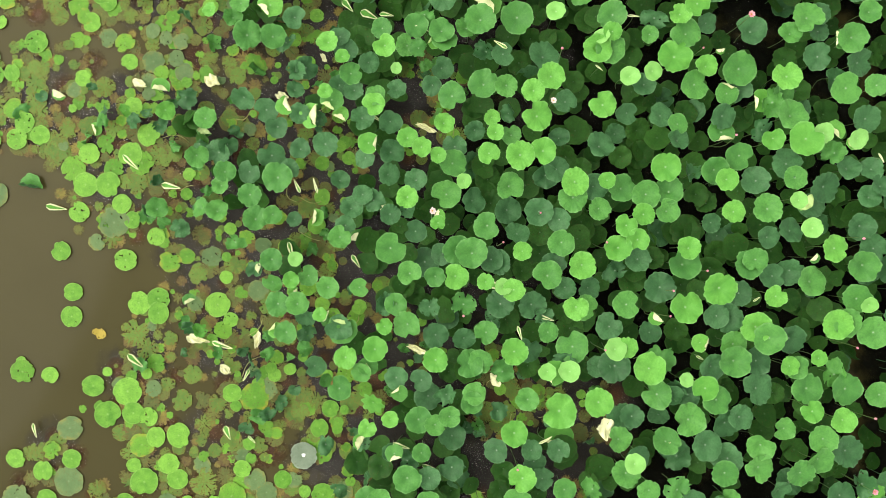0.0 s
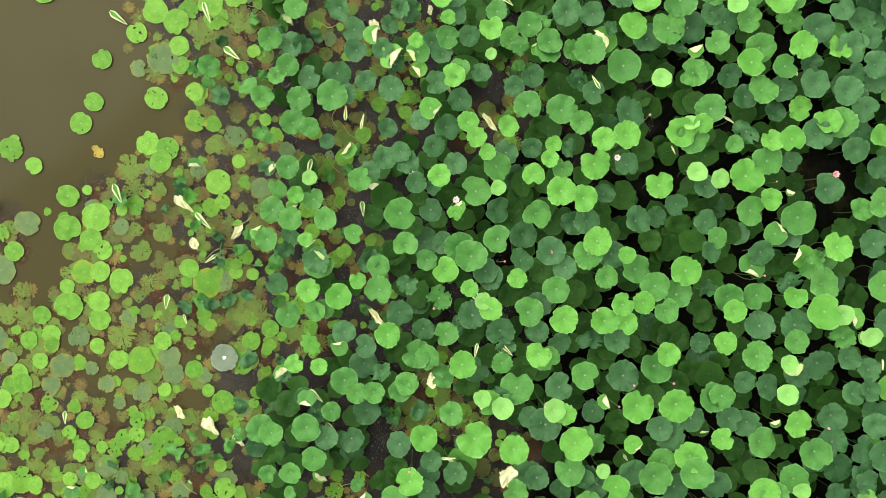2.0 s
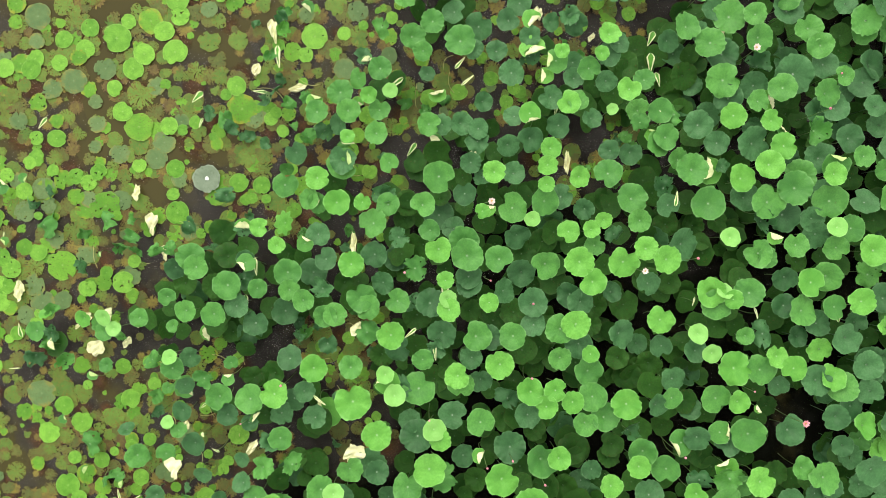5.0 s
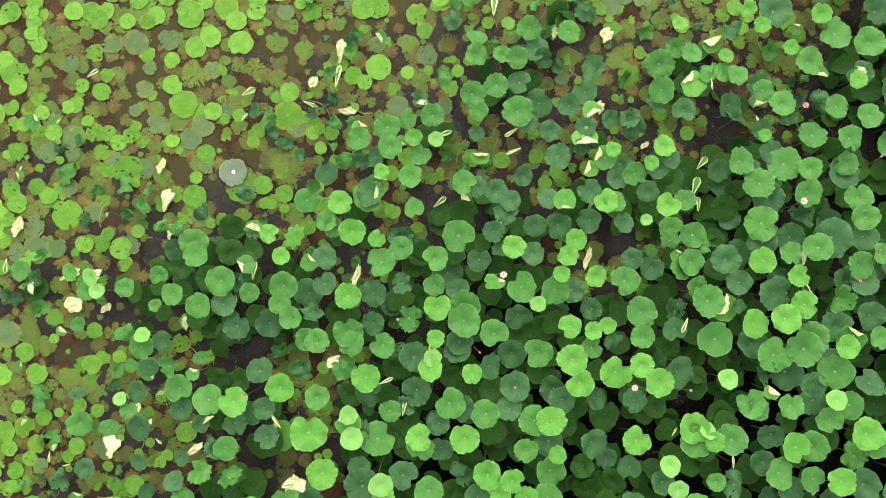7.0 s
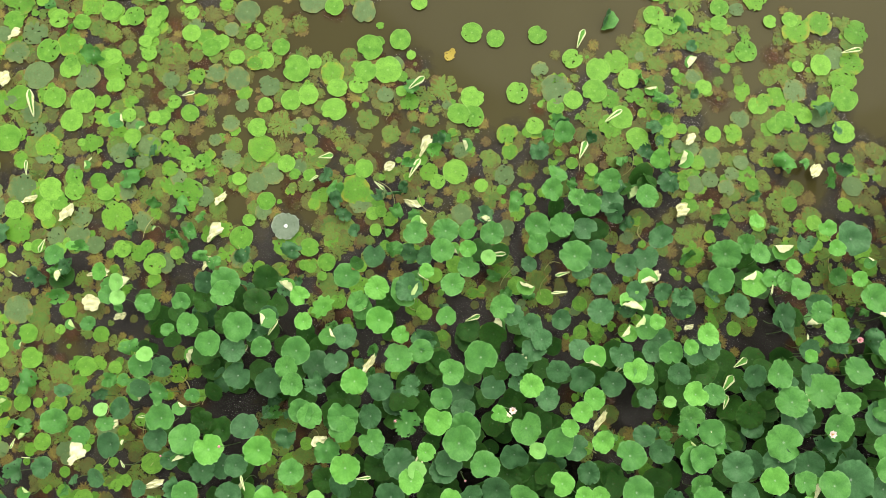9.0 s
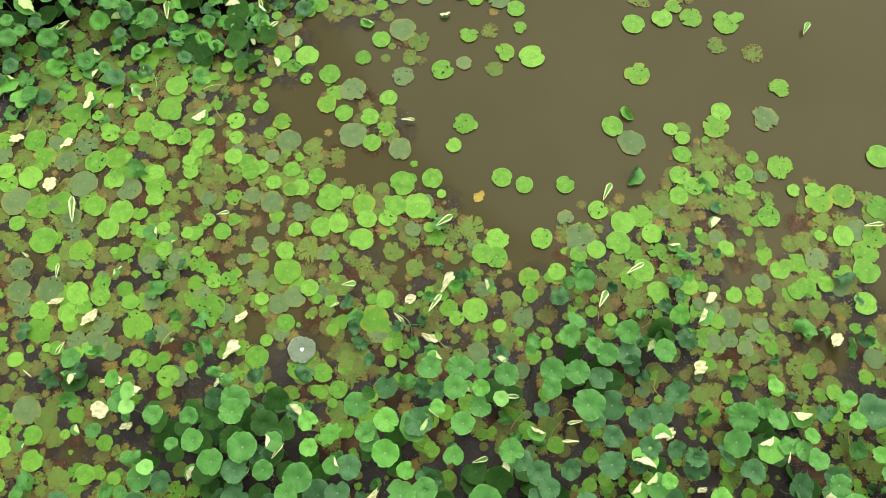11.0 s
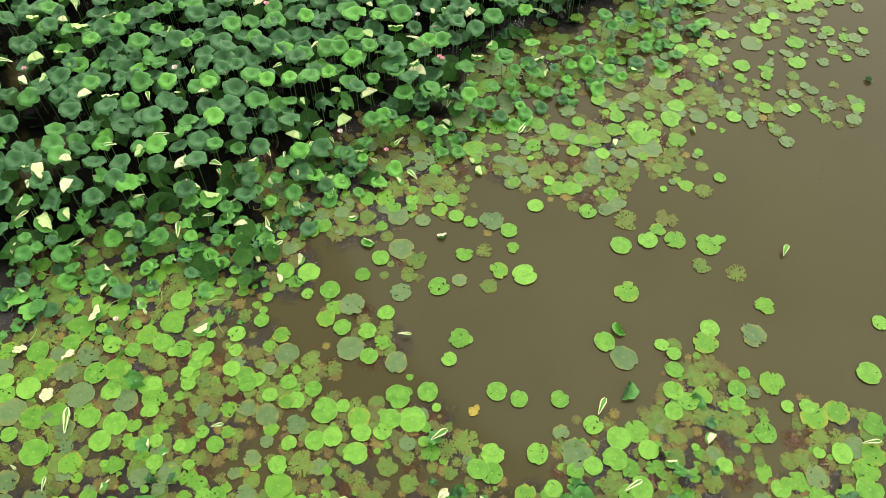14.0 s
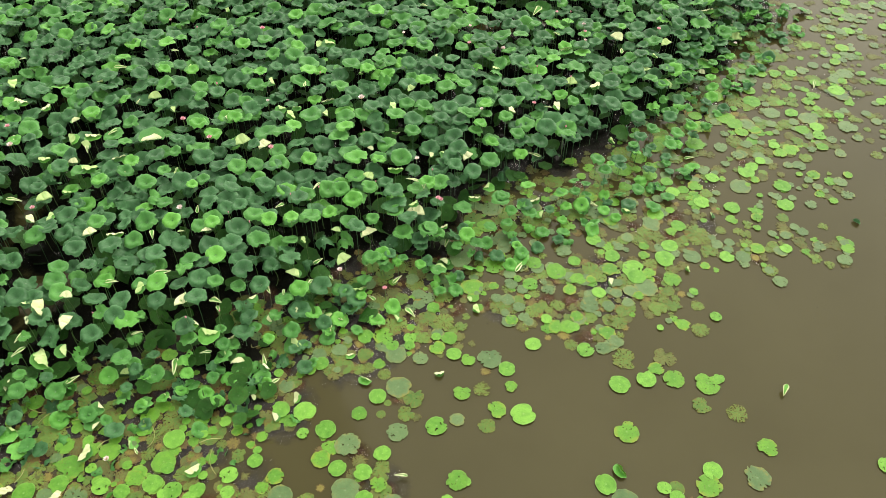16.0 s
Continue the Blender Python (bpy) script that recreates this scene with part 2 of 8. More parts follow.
mesh = bpy.data.meshes.new("water")
bm.to_mesh(mesh)
bm.free()
mesh.materials.append(water_material())
tagged(new("water", mesh), "still murky olive-brown pond water", "water", kind="structure")


# ---- leaf shapes, one unit in radius ----
rng = np.random.default_rng(11)


def blade(rings=6, segs=30, cup=0.15, wave=0.05, lobes=0.0, ragged=0.03, holes=0.0, torn=0.0, bite=0.0, grit=3.1, frill=0.0, wedges=0, slit=1.0):
    """Points, faces and flat coordinates of one leaf: a disc with a sunk middle, a waved rim, notches, holes and torn sectors."""
    th = np.arange(segs) * 2 * np.pi / segs
    ph = rng.uniform(0, 6.28, 6)
    edge = 1 + ragged * (np.sin(3 * th + ph[0]) + 0.7 * np.sin(7 * th + ph[1]) + 0.6 * rng.uniform(-1, 1, segs))
    edge -= lobes * (np.exp(-(np.angle(np.exp(1j * th)) / 0.16) ** 2) + 0.8 * np.exp(-(np.angle(np.exp(1j * (th - np.pi))) / 0.16) ** 2))
    edge += frill * np.sin(15 * th + 2 * np.sin(th + ph[5])) * (0.6 + 0.4 * np.sin(2 * th + ph[0]))
    for _ in range(wedges):
        edge -= rng.uniform(0.15, 0.48) * np.exp(-(np.angle(np.exp(1j * (th - rng.uniform(0, 6.28)))) / (slit * rng.uniform(0.04, 0.11))) ** 2)
    edge = np.maximum(edge, 0.12)
    if bite:
        edge -= bite * np.exp(-(np.angle(np.exp(1j * (th - ph[4]))) / rng.uniform(0.2, 0.45)) ** 2)
    edge -= torn * np.clip(rng.uniform(-0.5, 1.0, segs), 0, 1)
    rho = (np.arange(1, rings + 1) / rings) ** 0.8
    pts = [(0.0, 0.0, 0.0)]
    for r in rho:
        rr = r * (1 + (edge - 1) * r ** 2)
        z = cup * (1 - (1 - r) ** 2) + wave * r ** 3.5 * (np.sin(2 * th + ph[2]) + 0.8 * np.sin(5 * th + ph[3]) + 0.25 * np.sin(9 * th + ph[5])) + 1.2 * frill * r ** 5 * np.sin(15 * th + 1.5)
        pts += [(rr[i] * np.cos(th[i]), rr[i] * np.sin(th[i]), z[i]) for i in range(segs)]
    pts = np.array(pts)
    faces = []
    for i in range(segs):
        faces.append((0, 1 + i, 1 + (i + 1) % segs))
    for k in range(rings - 1):
        for i in range(segs):
            a, b = 1 + k * segs + i, 1 + k * segs + (i + 1) % segs
            if holes and noise.noise(Vector((pts[a][0] * grit + ph[0] * 9, pts[a][1] * grit, ph[1]))) > 0.55 - holes * (0.4 + 0.6 * rho[k]):
                continue
            faces.append((a, a + segs, b + segs, b))
    return pts, faces, pts[:, :2].copy()


def drooped(shape, bend):
    """The same leaf, bent across its middle so that two sides hang (bend below zero) or stand."""
    pts, faces, flat = shape
    a = rng.uniform(0, 3.14)
    c, sn = math.cos(a), math.sin(a)
    for i, (x, y, z) in enumerate(pts):
        u, v = c * x + sn * y, c * y - sn * x
        z += bend * u * u + 0.10 * math.sin(5 * v + 3 * u)
        u *= 1 - 0.45 * abs(bend * u)
        pts[i] = (c * u - sn * v, sn * u + c * v, z)
    return pts, faces, flat


def turned_rim(shape, drop):
    """The same leaf with its outermost rim turned down a little."""
    pts, faces, flat = shape
    rho = np.hypot(pts[:, 0], pts[:, 1])
    pts[:, 2] -= drop * np.maximum(0.0, rho - 0.72) ** 1.5 * 3.0
    return pts, faces, flat


def folded_blade(size, lift, segs=26, rings=6):
    """A leaf whose margin has turned over a chord: the standing part and the flap that shows its underside."""
    pts, faces, flat = blade(rings, segs, 0.12, 0.05, ragged=0.04)
    cut = size
    keep, flap = [], []
    for f in faces:
        (flap if np.mean([pts[i][0] for i in f]) > cut else keep).append(f)
    bent = pts.copy()
    for i, p in enumerate(pts):
        over = p[0] - cut
        if over > -0.02:
            a = min(1.0, max(0.0, over) / 0.25) * lift
            crease = (0.07 * math.sin(6 * p[1] + 9 * size) + 0.05 * math.sin(13 * p[1] + 5 * p[0] + 20 * size)) * min(1.0, max(0.0, over) * 3)
            bent[i] = (cut + over * math.cos(a) + crease, p[1] * (1 - 0.25 * max(0.0, over)), p[2] + 0.05 + abs(over) * math.sin(a) + 0.6 * crease)
    return (pts, keep, flat), (bent, flap, flat)


def scroll_width(s, gape):
    return (0.04 + gape * s) * min(1.0, 5.0 * s + 0.25) * min(1.0, (1.0 - s) * 4.0 + 0.2)


def scroll_floor(gape, segs=14):
    """The trough of a leaf that is rolled in from both sides, one unit in half length."""
    pts = []
    for i in range(segs + 1):
        s = i / segs
        w = scroll_width(s, gape)
        pts += [(2 * s - 1, k * w, 0.05 + 0.16 * abs(k) * w + 0.10 * math.sin(math.pi * s)) for k in (-1, -0.5, 0, 0.5, 1)]
    faces = [(i * 5 + k, i * 5 + k + 1, i * 5 + k + 6, i * 5 + k + 5) for i in range(segs) for k in range(4)]
    pts = np.array(pts)
    return pts, faces, pts[:, :2] * 0.6 + 0.2


def scroll_rim(gape, side, segs=14):
    """One rolled margin of that leaf: a tapered scroll along its edge."""
    pts = []
    for i in range(segs + 1):
        s = i / segs
        w, r = scroll_width(s, gape), 0.075 * math.sin(math.pi * (0.06 + 0.88 * s)) ** 0.5 * (1 + 0.2 * math.sin(7 * s + 3 * side))
        for k in range(7):
            a = k * 6.2832 / 7
            pts.append((2 * s - 1, side * w + r * math.cos(a), 0.05 + 0.16 * w + 0.10 * math.sin(math.pi * s) + 0.05 + r * math.sin(a)))
    faces = [(i * 7 + k, i * 7 + (k + 1) % 7, i * 7 + 7 + (k + 1) % 7, i * 7 + 7 + k) for i in range(segs) for k in range(7)]
    faces += [tuple(range(6, -1, -1)), tuple(segs * 7 + k for k in range(7))]
    pts = np.array(pts)
    return pts, faces, pts[:, :2] * 0.6 + 0.2


def crumpled_blade(segs=30, rings=8):
    """A dead leaf drawn together in creases."""
    pts, faces, flat = blade(rings, segs, 0.0, 0.05, ragged=0.07, bite=0.5, torn=0.12)
    ph = rng.uniform(0, 6.28, 4)
    for i, (x, y, z) in enumerate(pts):
        fold = 0.22 * math.sin(4 * x + ph[0] + 1.5 * math.sin(2 * y + ph[1])) + 0.15 * math.sin(7 * y + 3 * x + ph[2])
        pts[i] = (x * 0.95 + 0.12 * math.sin(3 * y + ph[3]), y * (0.62 + 0.25 * math.sin(2 * x + ph[1])), z + abs(fold))
    return pts, faces, flat


def as_mesh(name, shape, material):
    pts, faces, flat = shape
    used = sorted({i for f in faces for i in f})
    order = {v: i for i, v in enumerate(used)}
    pts, flat, faces = pts[used], flat[used], [tuple(order[i] for i in f) for f in faces]
    me = bpy.data.meshes.new(name)
    me.from_pydata([tuple(p) for p in pts], [], faces)
    layer = me.uv_layers.new(name="leaf")
    ids = np.empty(len(me.loops), dtype=np.int32)
    me.loops.foreach_get("vertex_index", ids)
    layer.data.foreach_set("uv", np.asarray(flat, dtype=np.float32)[ids].ravel())
    me.polygons.foreach_set("use_smooth", [True] * len(me.polygons))
    me.materials.append(material)
    me.update()
    return me


def joined(name, items, materials, label, category):
    """Many leaves past counting in one mesh. items: (shape, matrix, material number)."""
    pts, flat, loops, starts, totals, mats = [], [], [], [], [], []
    at = count = 0
    for shape, m, slot in items:
        p, faces, uv = shape
        a = np.array(m)
        pts.append(p @ a[:3, :3].T + a[:3, 3])
        flat.append(uv)
        for f in faces:
            loops.extend(i + at for i in f)
            starts.append(count)
            totals.append(len(f))
            mats.append(slot)
            count += len(f)
        at += len(p)
    me = bpy.data.meshes.new(name)
    pts, flat = np.concatenate(pts).astype(np.float32), np.concatenate(flat).astype(np.float32)
    me.vertices.add(len(pts)), me.loops.add(count), me.polygons.add(len(starts))
    me.vertices.foreach_set("co", pts.ravel())
    loops = np.array(loops, dtype=np.int32)
    me.loops.foreach_set("vertex_index", loops)
    me.polygons.foreach_set("loop_start", np.array(starts, dtype=np.int32))
    me.polygons.foreach_set("loop_total", np.array(totals, dtype=np.int32))
    me.polygons.foreach_set("material_index", np.array(mats, dtype=np.int32))
    me.polygons.foreach_set("use_smooth", np.ones(len(starts), dtype=bool))
    layer = me.uv_layers.new(name="leaf")
    layer.data.foreach_set("uv", flat[loops].ravel())
    for m in materials:
        me.materials.append(m)
    me.update(calc_edges=True)
    return tagged(new(name, me), label, category, kind="stuff")


SHAPES = {
    "pad": [blade(6, 40, 0.0, 0.012, 0.13, 0.012, 0.0 if i < 7 else 0.08, 0, 0.0 if i % 3 else 0.25, 5.0) for i in range(10)],
    "dull": [blade(9, 48, 0.0, 0.014, 0.14, 0.03, 0.02 * (i % 4), 0.04, 0.3 * (i % 2), 6.0, wedges=i % 4) for i in range(10)],
    "torn": [blade(7, 48, 0.0, 0.02, 0.12, 0.04, 0.025 * (i % 4), 0.05, 0.5 * (i % 2), 6.0, wedges=1 + i % 4, slit=0.8) for i in range(12)],
    "leaf": [blade(6, 60, 0.16 + 0.020 * i, 0.050 + 0.016 * (i % 5), 0.05 + 0.03 * (i % 4), 0.030, 0, 0, 0.0 if i % 4 else 0.35, frill=0.014 + 0.010 * (i % 3)) for i in range(14)],
    "bowl": [turned_rim(blade(7, 44, 0.34 + 0.024 * i, 0.07 + 0.02 * (i % 4), 0.05 + 0.03 * (i % 4), 0.03, 0, 0, 0.0 if i % 4 else 0.35, frill=0.02 + 0.012 * (i % 3)), 0.30 + 0.1 * (i % 4)) for i in range(12)],
    "worn": [drooped(blade(8, 48, 0.065 * i - 0.40, 0.10 + 0.03 * (i % 4), 0.08, 0.06, 0.010 * (i % 6), 0.10, 0.5, 5.0, 0.040, wedges=1 + i % 5, slit=0.7), 0.75 * math.sin(2.1 * i)) for i in range(16)],
    "young": [blade(6, 28, 0.30, 0.05, 0.08, 0.03) for i in range(4)],
    "low": [blade(3, 16, 0.12, 0.08, 0.05, 0.05, 0, 0, 0.3 * (i % 2)) for i in range(6)],
    "ragged": [blade(5, 40, 0.0, 0.03, 0.10, 0.07, 0.03 * (i % 4), 0.08, 0.6 * (i % 2), 5.0, wedges=i % 4, slit=1.2) for i in range(12)],
    "sheet": [blade(4, 20, 0.0, 0.0, 0.0, 0.03) for i in range(8)],
    "crumpled": [crumpled_blade() for i in range(6)],
    "star": [blade(5, 30, 0.18, 0.05, 0.0, 0.02) for i in range(1)],
}
MESH = {}


def shared(kind, number, skin):
    key = (kind, number, skin)
    if key not in MESH:
        MESH[key] = as_mesh("blade", SHAPES[kind][number], MAT[skin])
    return MESH[key]


def stalk_mesh(bend, skin=None):
    """A thin stalk one unit high, a little bent, that thins upwards."""
    bm = bmesh.new()
    rows = []
    for i in range(6):
        s = i / 5
        x, r = bend * math.sin(math.pi * s), 1.0 - 0.35 * s
        rows.append([bm.verts.new((x + 0.006 * r * math.cos(k * 1.0472), 0.006 * r * math.sin(k * 1.0472), s)) for k in range(6)])
    for a, b in zip(rows, rows[1:]):
        for k in range(6):
            bm.faces.new((a[k], a[(k + 1) % 6], b[(k + 1) % 6], b[k]))
    me = bpy.data.meshes.new("stalk")
    bm.to_mesh(me)
    bm.free()
    me.materials.append(skin or STALK)
    return me


TWIG = stalk_mesh(0.12, plain_material("wet_twig", (0.02, 0.016, 0.008), (0.045, 0.035, 0.018), 40.0))
STALKS = [stalk_mesh(b) for b in (-0.06, -0.02, 0.03, 0.08)]
placed = []          # x, y, radius, whether it stands above the water
stuff = []           # leaves past counting: shape, matrix, skin
counts = {}


def own_thing(kind, x, y, most=300):
    """Whether this leaf is one of those near the middle of the pond that are things of their own."""
    if x < -12.5 or x > 9 or counts.get(kind, 0) >= most:
        return False
    counts[kind] = counts.get(kind, 0) + 1
    return True


def tilt_pose(x, y, z, r, lean, turn=None, squash=1.0):
    turn = rng.uniform(0, 360) if turn is None else turn
    return pose(x, y, z, rng.normal(0, lean), rng.normal(0, lean), turn) @ Matrix.Diagonal((r, r * squash, r, 1))


def part(name, mesh, parent, m, label=""):
    ob = new(name, mesh)
    ob.parent = parent
    ob.matrix_basis = m
    if label:
        tagged(ob, label)
    return ob


def floating(name, kind, skin, x, y, d, label, group, lean=0.5, layer=0.008):
    number = int(rng.integers(len(SHAPES[kind])))
    z = layer + 0.006 * rng.random()
    m = tilt_pose(x, y, z, min(d, 0.43) / 2 * 1.03, lean, squash=rng.uniform(0.88, 1.0))
    placed.append((x, y, d / 2, 0.0))
    if own_thing(name, x, y, 330):
        ob = new(name, shared(kind, number, skin))
        ob.matrix_basis = m
        return tagged(ob, label, "lily pad", group)
    stuff.append((SHAPES[kind][number], m, skin))


def pad(x, y, d):
    if x < -8.8:
        if any(abs(x - a) < 0.5 and math.hypot(x - a, y - b) < 0.42 * (d / 2 + c) for a, b, c, up in placed[-150:]):
            return None
        # greyer mix far off: duller pads, plus sky sheen put into the colour
        if rng.random() < 0.55:
            return (green_pad, grey_pad, torn_pad)[int(rng.choice(3, p=(0.25, 0.5, 0.25)))](x, y, d * 0.9)
    floating("floating_lotus_pad", "pad", "pad", x, y, d, "bright yellow-green round lotus pad floating on brown water", "floating pads", layer=0.024)


def green_pad(x, y, d):
    floating("green_lotus_pad", "dull", "mid", x, y, d, "mid-green lotus pad with a worn rim on the water", "green pads", layer=0.020)


def dull_pad(x, y, d):
    (green_pad if rng.random() < 0.55 else grey_pad)(x, y, d)


def grey_pad(x, y, d):
    floating("dull_lotus_pad", "dull", "dull", x, y, d, "dull green lotus pad with small holes on the water", "dull pads", layer=0.017)


def torn_pad(x, y, d):
    floating("torn_lotus_pad", "torn", "torn", x, y, d, "torn olive-brown rotting lotus pad on the water", "torn pads", layer=0.011)


def ragged_pad(x, y, d):
    floating("ragged_lotus_pad", "ragged", "torn", x, y, d, "ragged olive pad half rotted among the others", "ragged pads")


def brown_pad(x, y, d):
    floating("brown_lotus_pad", "ragged", "brown", x, y, d, "brown mottled rotting pad in tatters on the water", "brown pads")


def ragged_dull_pad(x, y, d):
    floating("ragged_green_pad", "ragged", "mid", x, y, d, "small ragged green pad with holes on the water", "ragged green pads")


def yellow_pad(x, y, d):
    floating("yellow_lotus_pad", "pad", "yellow", x, y, d, "yellow dying lotus pad floating on the water", "", layer=0.02)


def silver_leaf(x, y, d):
    """A grey pad with a drop of water in its middle."""
    ob = tagged(new("silver_lotus_pad"), "silvery grey lotus pad holding a white water drop", "lily pad")
    ob.location = (x, y, 0.03)
    part("blade", shared("leaf", 5, "silver"), ob, Matrix.Diagonal((d / 2 * 1.08, d / 2 * 1.08, d / 4, 1)))
    bm = bmesh.new()
    bmesh.ops.create_uvsphere(bm, u_segments=14, v_segments=8, radius=0.027)
    for v in bm.verts:
        v.co.z = v.co.z * 0.4 + 0.012
        v.co.x *= 1 + 0.2 * math.sin(v.co.y * 90)
    me = bpy.data.meshes.new("water_drop")
    bm.to_mesh(me)
    bm.free()
    me.materials.append(DROP)
    part("water_drop", me, ob, Matrix.Identity(4), "white glinting water drop")
    placed.append((x, y, d / 2, 0.0))


EYE = (0.25, 0.03, 11.6)   # the camera's nearly fixed place: lowered leaves slide along its line of sight
MARGIN = ((-5.2, -7.9), (-5.9, -6.5), (-6.3, -5.3), (-7.3, -4.2), (-8.7, -3.0), (-9.7, -1.7), (-10.8, -0.7), (-11.6, 0.3), (-12.6, 1.5), (-14.1, 2.1), (-15.8, 2.8), (-17.4, 3.6), (-19.3, 4.7))


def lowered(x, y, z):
    """Lowers the leaves of the far bed towards its margin, along the camera's line of sight so that they fit its view.
    """
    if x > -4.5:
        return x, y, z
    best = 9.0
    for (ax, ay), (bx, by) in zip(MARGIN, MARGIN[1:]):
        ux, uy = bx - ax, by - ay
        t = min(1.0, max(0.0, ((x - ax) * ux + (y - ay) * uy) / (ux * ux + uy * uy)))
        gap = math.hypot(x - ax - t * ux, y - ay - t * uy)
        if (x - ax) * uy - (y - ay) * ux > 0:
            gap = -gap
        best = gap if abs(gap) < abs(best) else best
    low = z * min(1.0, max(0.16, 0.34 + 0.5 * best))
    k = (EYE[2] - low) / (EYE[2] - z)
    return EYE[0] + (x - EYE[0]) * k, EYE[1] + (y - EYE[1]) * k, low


def standing(name, kind, skin, x, y, d, z, label, group, lean=9.0, most=330):
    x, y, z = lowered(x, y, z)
    kind = "bowl" if kind == "leaf" and x < -5.5 else kind
    number = int(rng.integers(len(SHAPES[kind])))
    r = d / 2 * (1.05 if z > 0.5 else 0.92)
    sag = (0.42 if kind == "bowl" else 0.26) * r
    lean += (40.0 if x > -5.0 else 16.0) * max(0.0, 0.72 - z)
    m = tilt_pose(0, 0, z - sag, r, lean, squash=rng.uniform(0.92, 1.02))
    turn = rng.uniform(0, 360)
    placed.append((x, y, d / 2, 1.0))
    if own_thing(name, x, y, most):
        ob = tagged(new(name), label, "lotus leaf", group)
        ob.location = (x, y, 0)
        part("blade", shared(kind, number, skin), ob, m)
        part("stalk", STALKS[number % 4], ob, pose(0, 0, -DEPTH, 0, 0, turn) @ Matrix.Diagonal((1, 1, z - sag + DEPTH, 1)))
        return ob
    stuff.append((SHAPES[kind][number], Matrix.Translation((x, y, 0)) @ m, skin))
    stuff.append((STICK, pose(x, y, -DEPTH, 0, 0, turn) @ Matrix.Diagonal((1, 1, z - sag + DEPTH, 1)), "dark"))


def stick_shape():
    """A three-sided stalk for the uncounted leaves."""
    pts = np.array([(0.006 * math.cos(k * 2.094), 0.006 * math.sin(k * 2.094), s) for s in (0, 1) for k in range(3)])
    faces = [(k, (k + 1) % 3, 3 + (k + 1) % 3, 3 + k) for k in range(3)]
    return pts, faces, np.full((6, 2), 0.4)


STICK = stick_shape()


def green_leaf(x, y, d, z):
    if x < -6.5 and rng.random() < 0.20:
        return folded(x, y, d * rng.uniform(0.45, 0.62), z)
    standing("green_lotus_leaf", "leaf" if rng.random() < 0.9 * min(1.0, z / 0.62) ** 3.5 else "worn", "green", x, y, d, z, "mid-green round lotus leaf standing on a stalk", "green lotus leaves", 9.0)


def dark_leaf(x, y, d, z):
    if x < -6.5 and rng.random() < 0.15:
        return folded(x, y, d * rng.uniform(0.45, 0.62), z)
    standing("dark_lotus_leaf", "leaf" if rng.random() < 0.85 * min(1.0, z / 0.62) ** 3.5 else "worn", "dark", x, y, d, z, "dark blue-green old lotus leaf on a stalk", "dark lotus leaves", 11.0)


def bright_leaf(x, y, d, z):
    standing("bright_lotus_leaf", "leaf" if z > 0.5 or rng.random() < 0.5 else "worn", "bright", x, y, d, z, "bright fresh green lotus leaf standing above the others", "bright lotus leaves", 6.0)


def young_leaf(x, y, d, z):
    standing("young_lotus_leaf", "young", "young", x, y, d, z, "small pale green cupped young lotus leaf", "young lotus leaves", 12.0)


def star_leaf(x, y, d, z):
    pts = SHAPES["star"][0][0]
    for i, p in enumerate(pts):
        k = 1 + 0.16 * math.cos(8 * math.atan2(p[1], p[0])) * np.hypot(p[0], p[1]) ** 3
        pts[i] = (p[0] * k, p[1] * k, p[2])
    standing("star_lotus_leaf", "star", "bright", x, y, d, z, "fresh green lotus leaf with a star-shaped ragged rim", "", 3.0)


FOLDS = []
for size, lift in ((0.62, 2.7), (0.45, 2.9), (0.70, 2.5), (0.35, 2.8), (0.15, 2.7), (0.55, 2.3), (-0.05, 2.5), (0.50, 3.0), (0.25, 2.2), (0.66, 2.9)):
    low, high = folded_blade(size, lift)
    FOLDS.append((as_mesh("blade", low, MAT["green"]), as_mesh("blade", low, MAT["bright"]), as_mesh("flap", high, MAT["under"]), as_mesh("flap", high, MAT["lime"]), size))
SCROLLS = []
for gape in (0.03, 0.10, 0.20, 0.30, 0.42):
    SCROLLS.append((as_mesh("trough", scroll_floor(gape), MAT["bright"]), *(as_mesh("rolled_margin", scroll_rim(gape, side), MAT["under"]) for side in (-1, 1))))


def rolled(x, y, d, z, turn, wide):
    """A young leaf still rolled in from both sides, d long."""
    ob = tagged(new("rolled_lotus_leaf"), "young lotus leaf rolled in from both sides with cream margins", "lotus leaf", "rolled leaves")
    ob.location = (x, y, 0)
    m = pose(0, 0, z, rng.uniform(-12, 12), rng.uniform(-18, 18), turn) @ Matrix.Diagonal((d / 2, d / 2, d / 2, 1))
    trough, *margins = SCROLLS[min(len(SCROLLS) - 1, int(wide * 7))]
    part("trough", trough, ob, m)
    for margin in margins:
        part("rolled_margin", margin, ob, m, "cream rolled margin")
    finish_pale(ob, x, y, z)


def pale_fold(x, y, d, z, turn, wide):
    """A leaf with one side turned over: a pale flap d long."""
    near = sorted(range(len(FOLDS)), key=lambda i: abs(fold_share(FOLDS[i][4]) - wide) + 0.1 * rng.random())
    fold, size = FOLDS[near[0]], FOLDS[near[0]][4]
    ob = tagged(new("folded_lotus_leaf"), "lotus leaf folded over with its cream underside showing", "lotus leaf", "folded leaves")
    ob.location = (x, y, 0)
    r = d / (2 * math.sqrt(1 - size * size)) * 1.05
    m = pose(0, 0, z, 0, rng.uniform(-22, 8), turn + (90 if rng.random() < 0.5 else -90)) @ Matrix.Diagonal((r, r, r, 1)) @ Matrix.Translation((-size, 0, 0))
    part("blade", fold[int(rng.integers(2))], ob, m)
    part("flap", fold[2 if rng.random() < (0.75 if x > -6.5 else 0.45) else 3], ob, m, "pale underside of the leaf")
    finish_pale(ob, x, y, z)


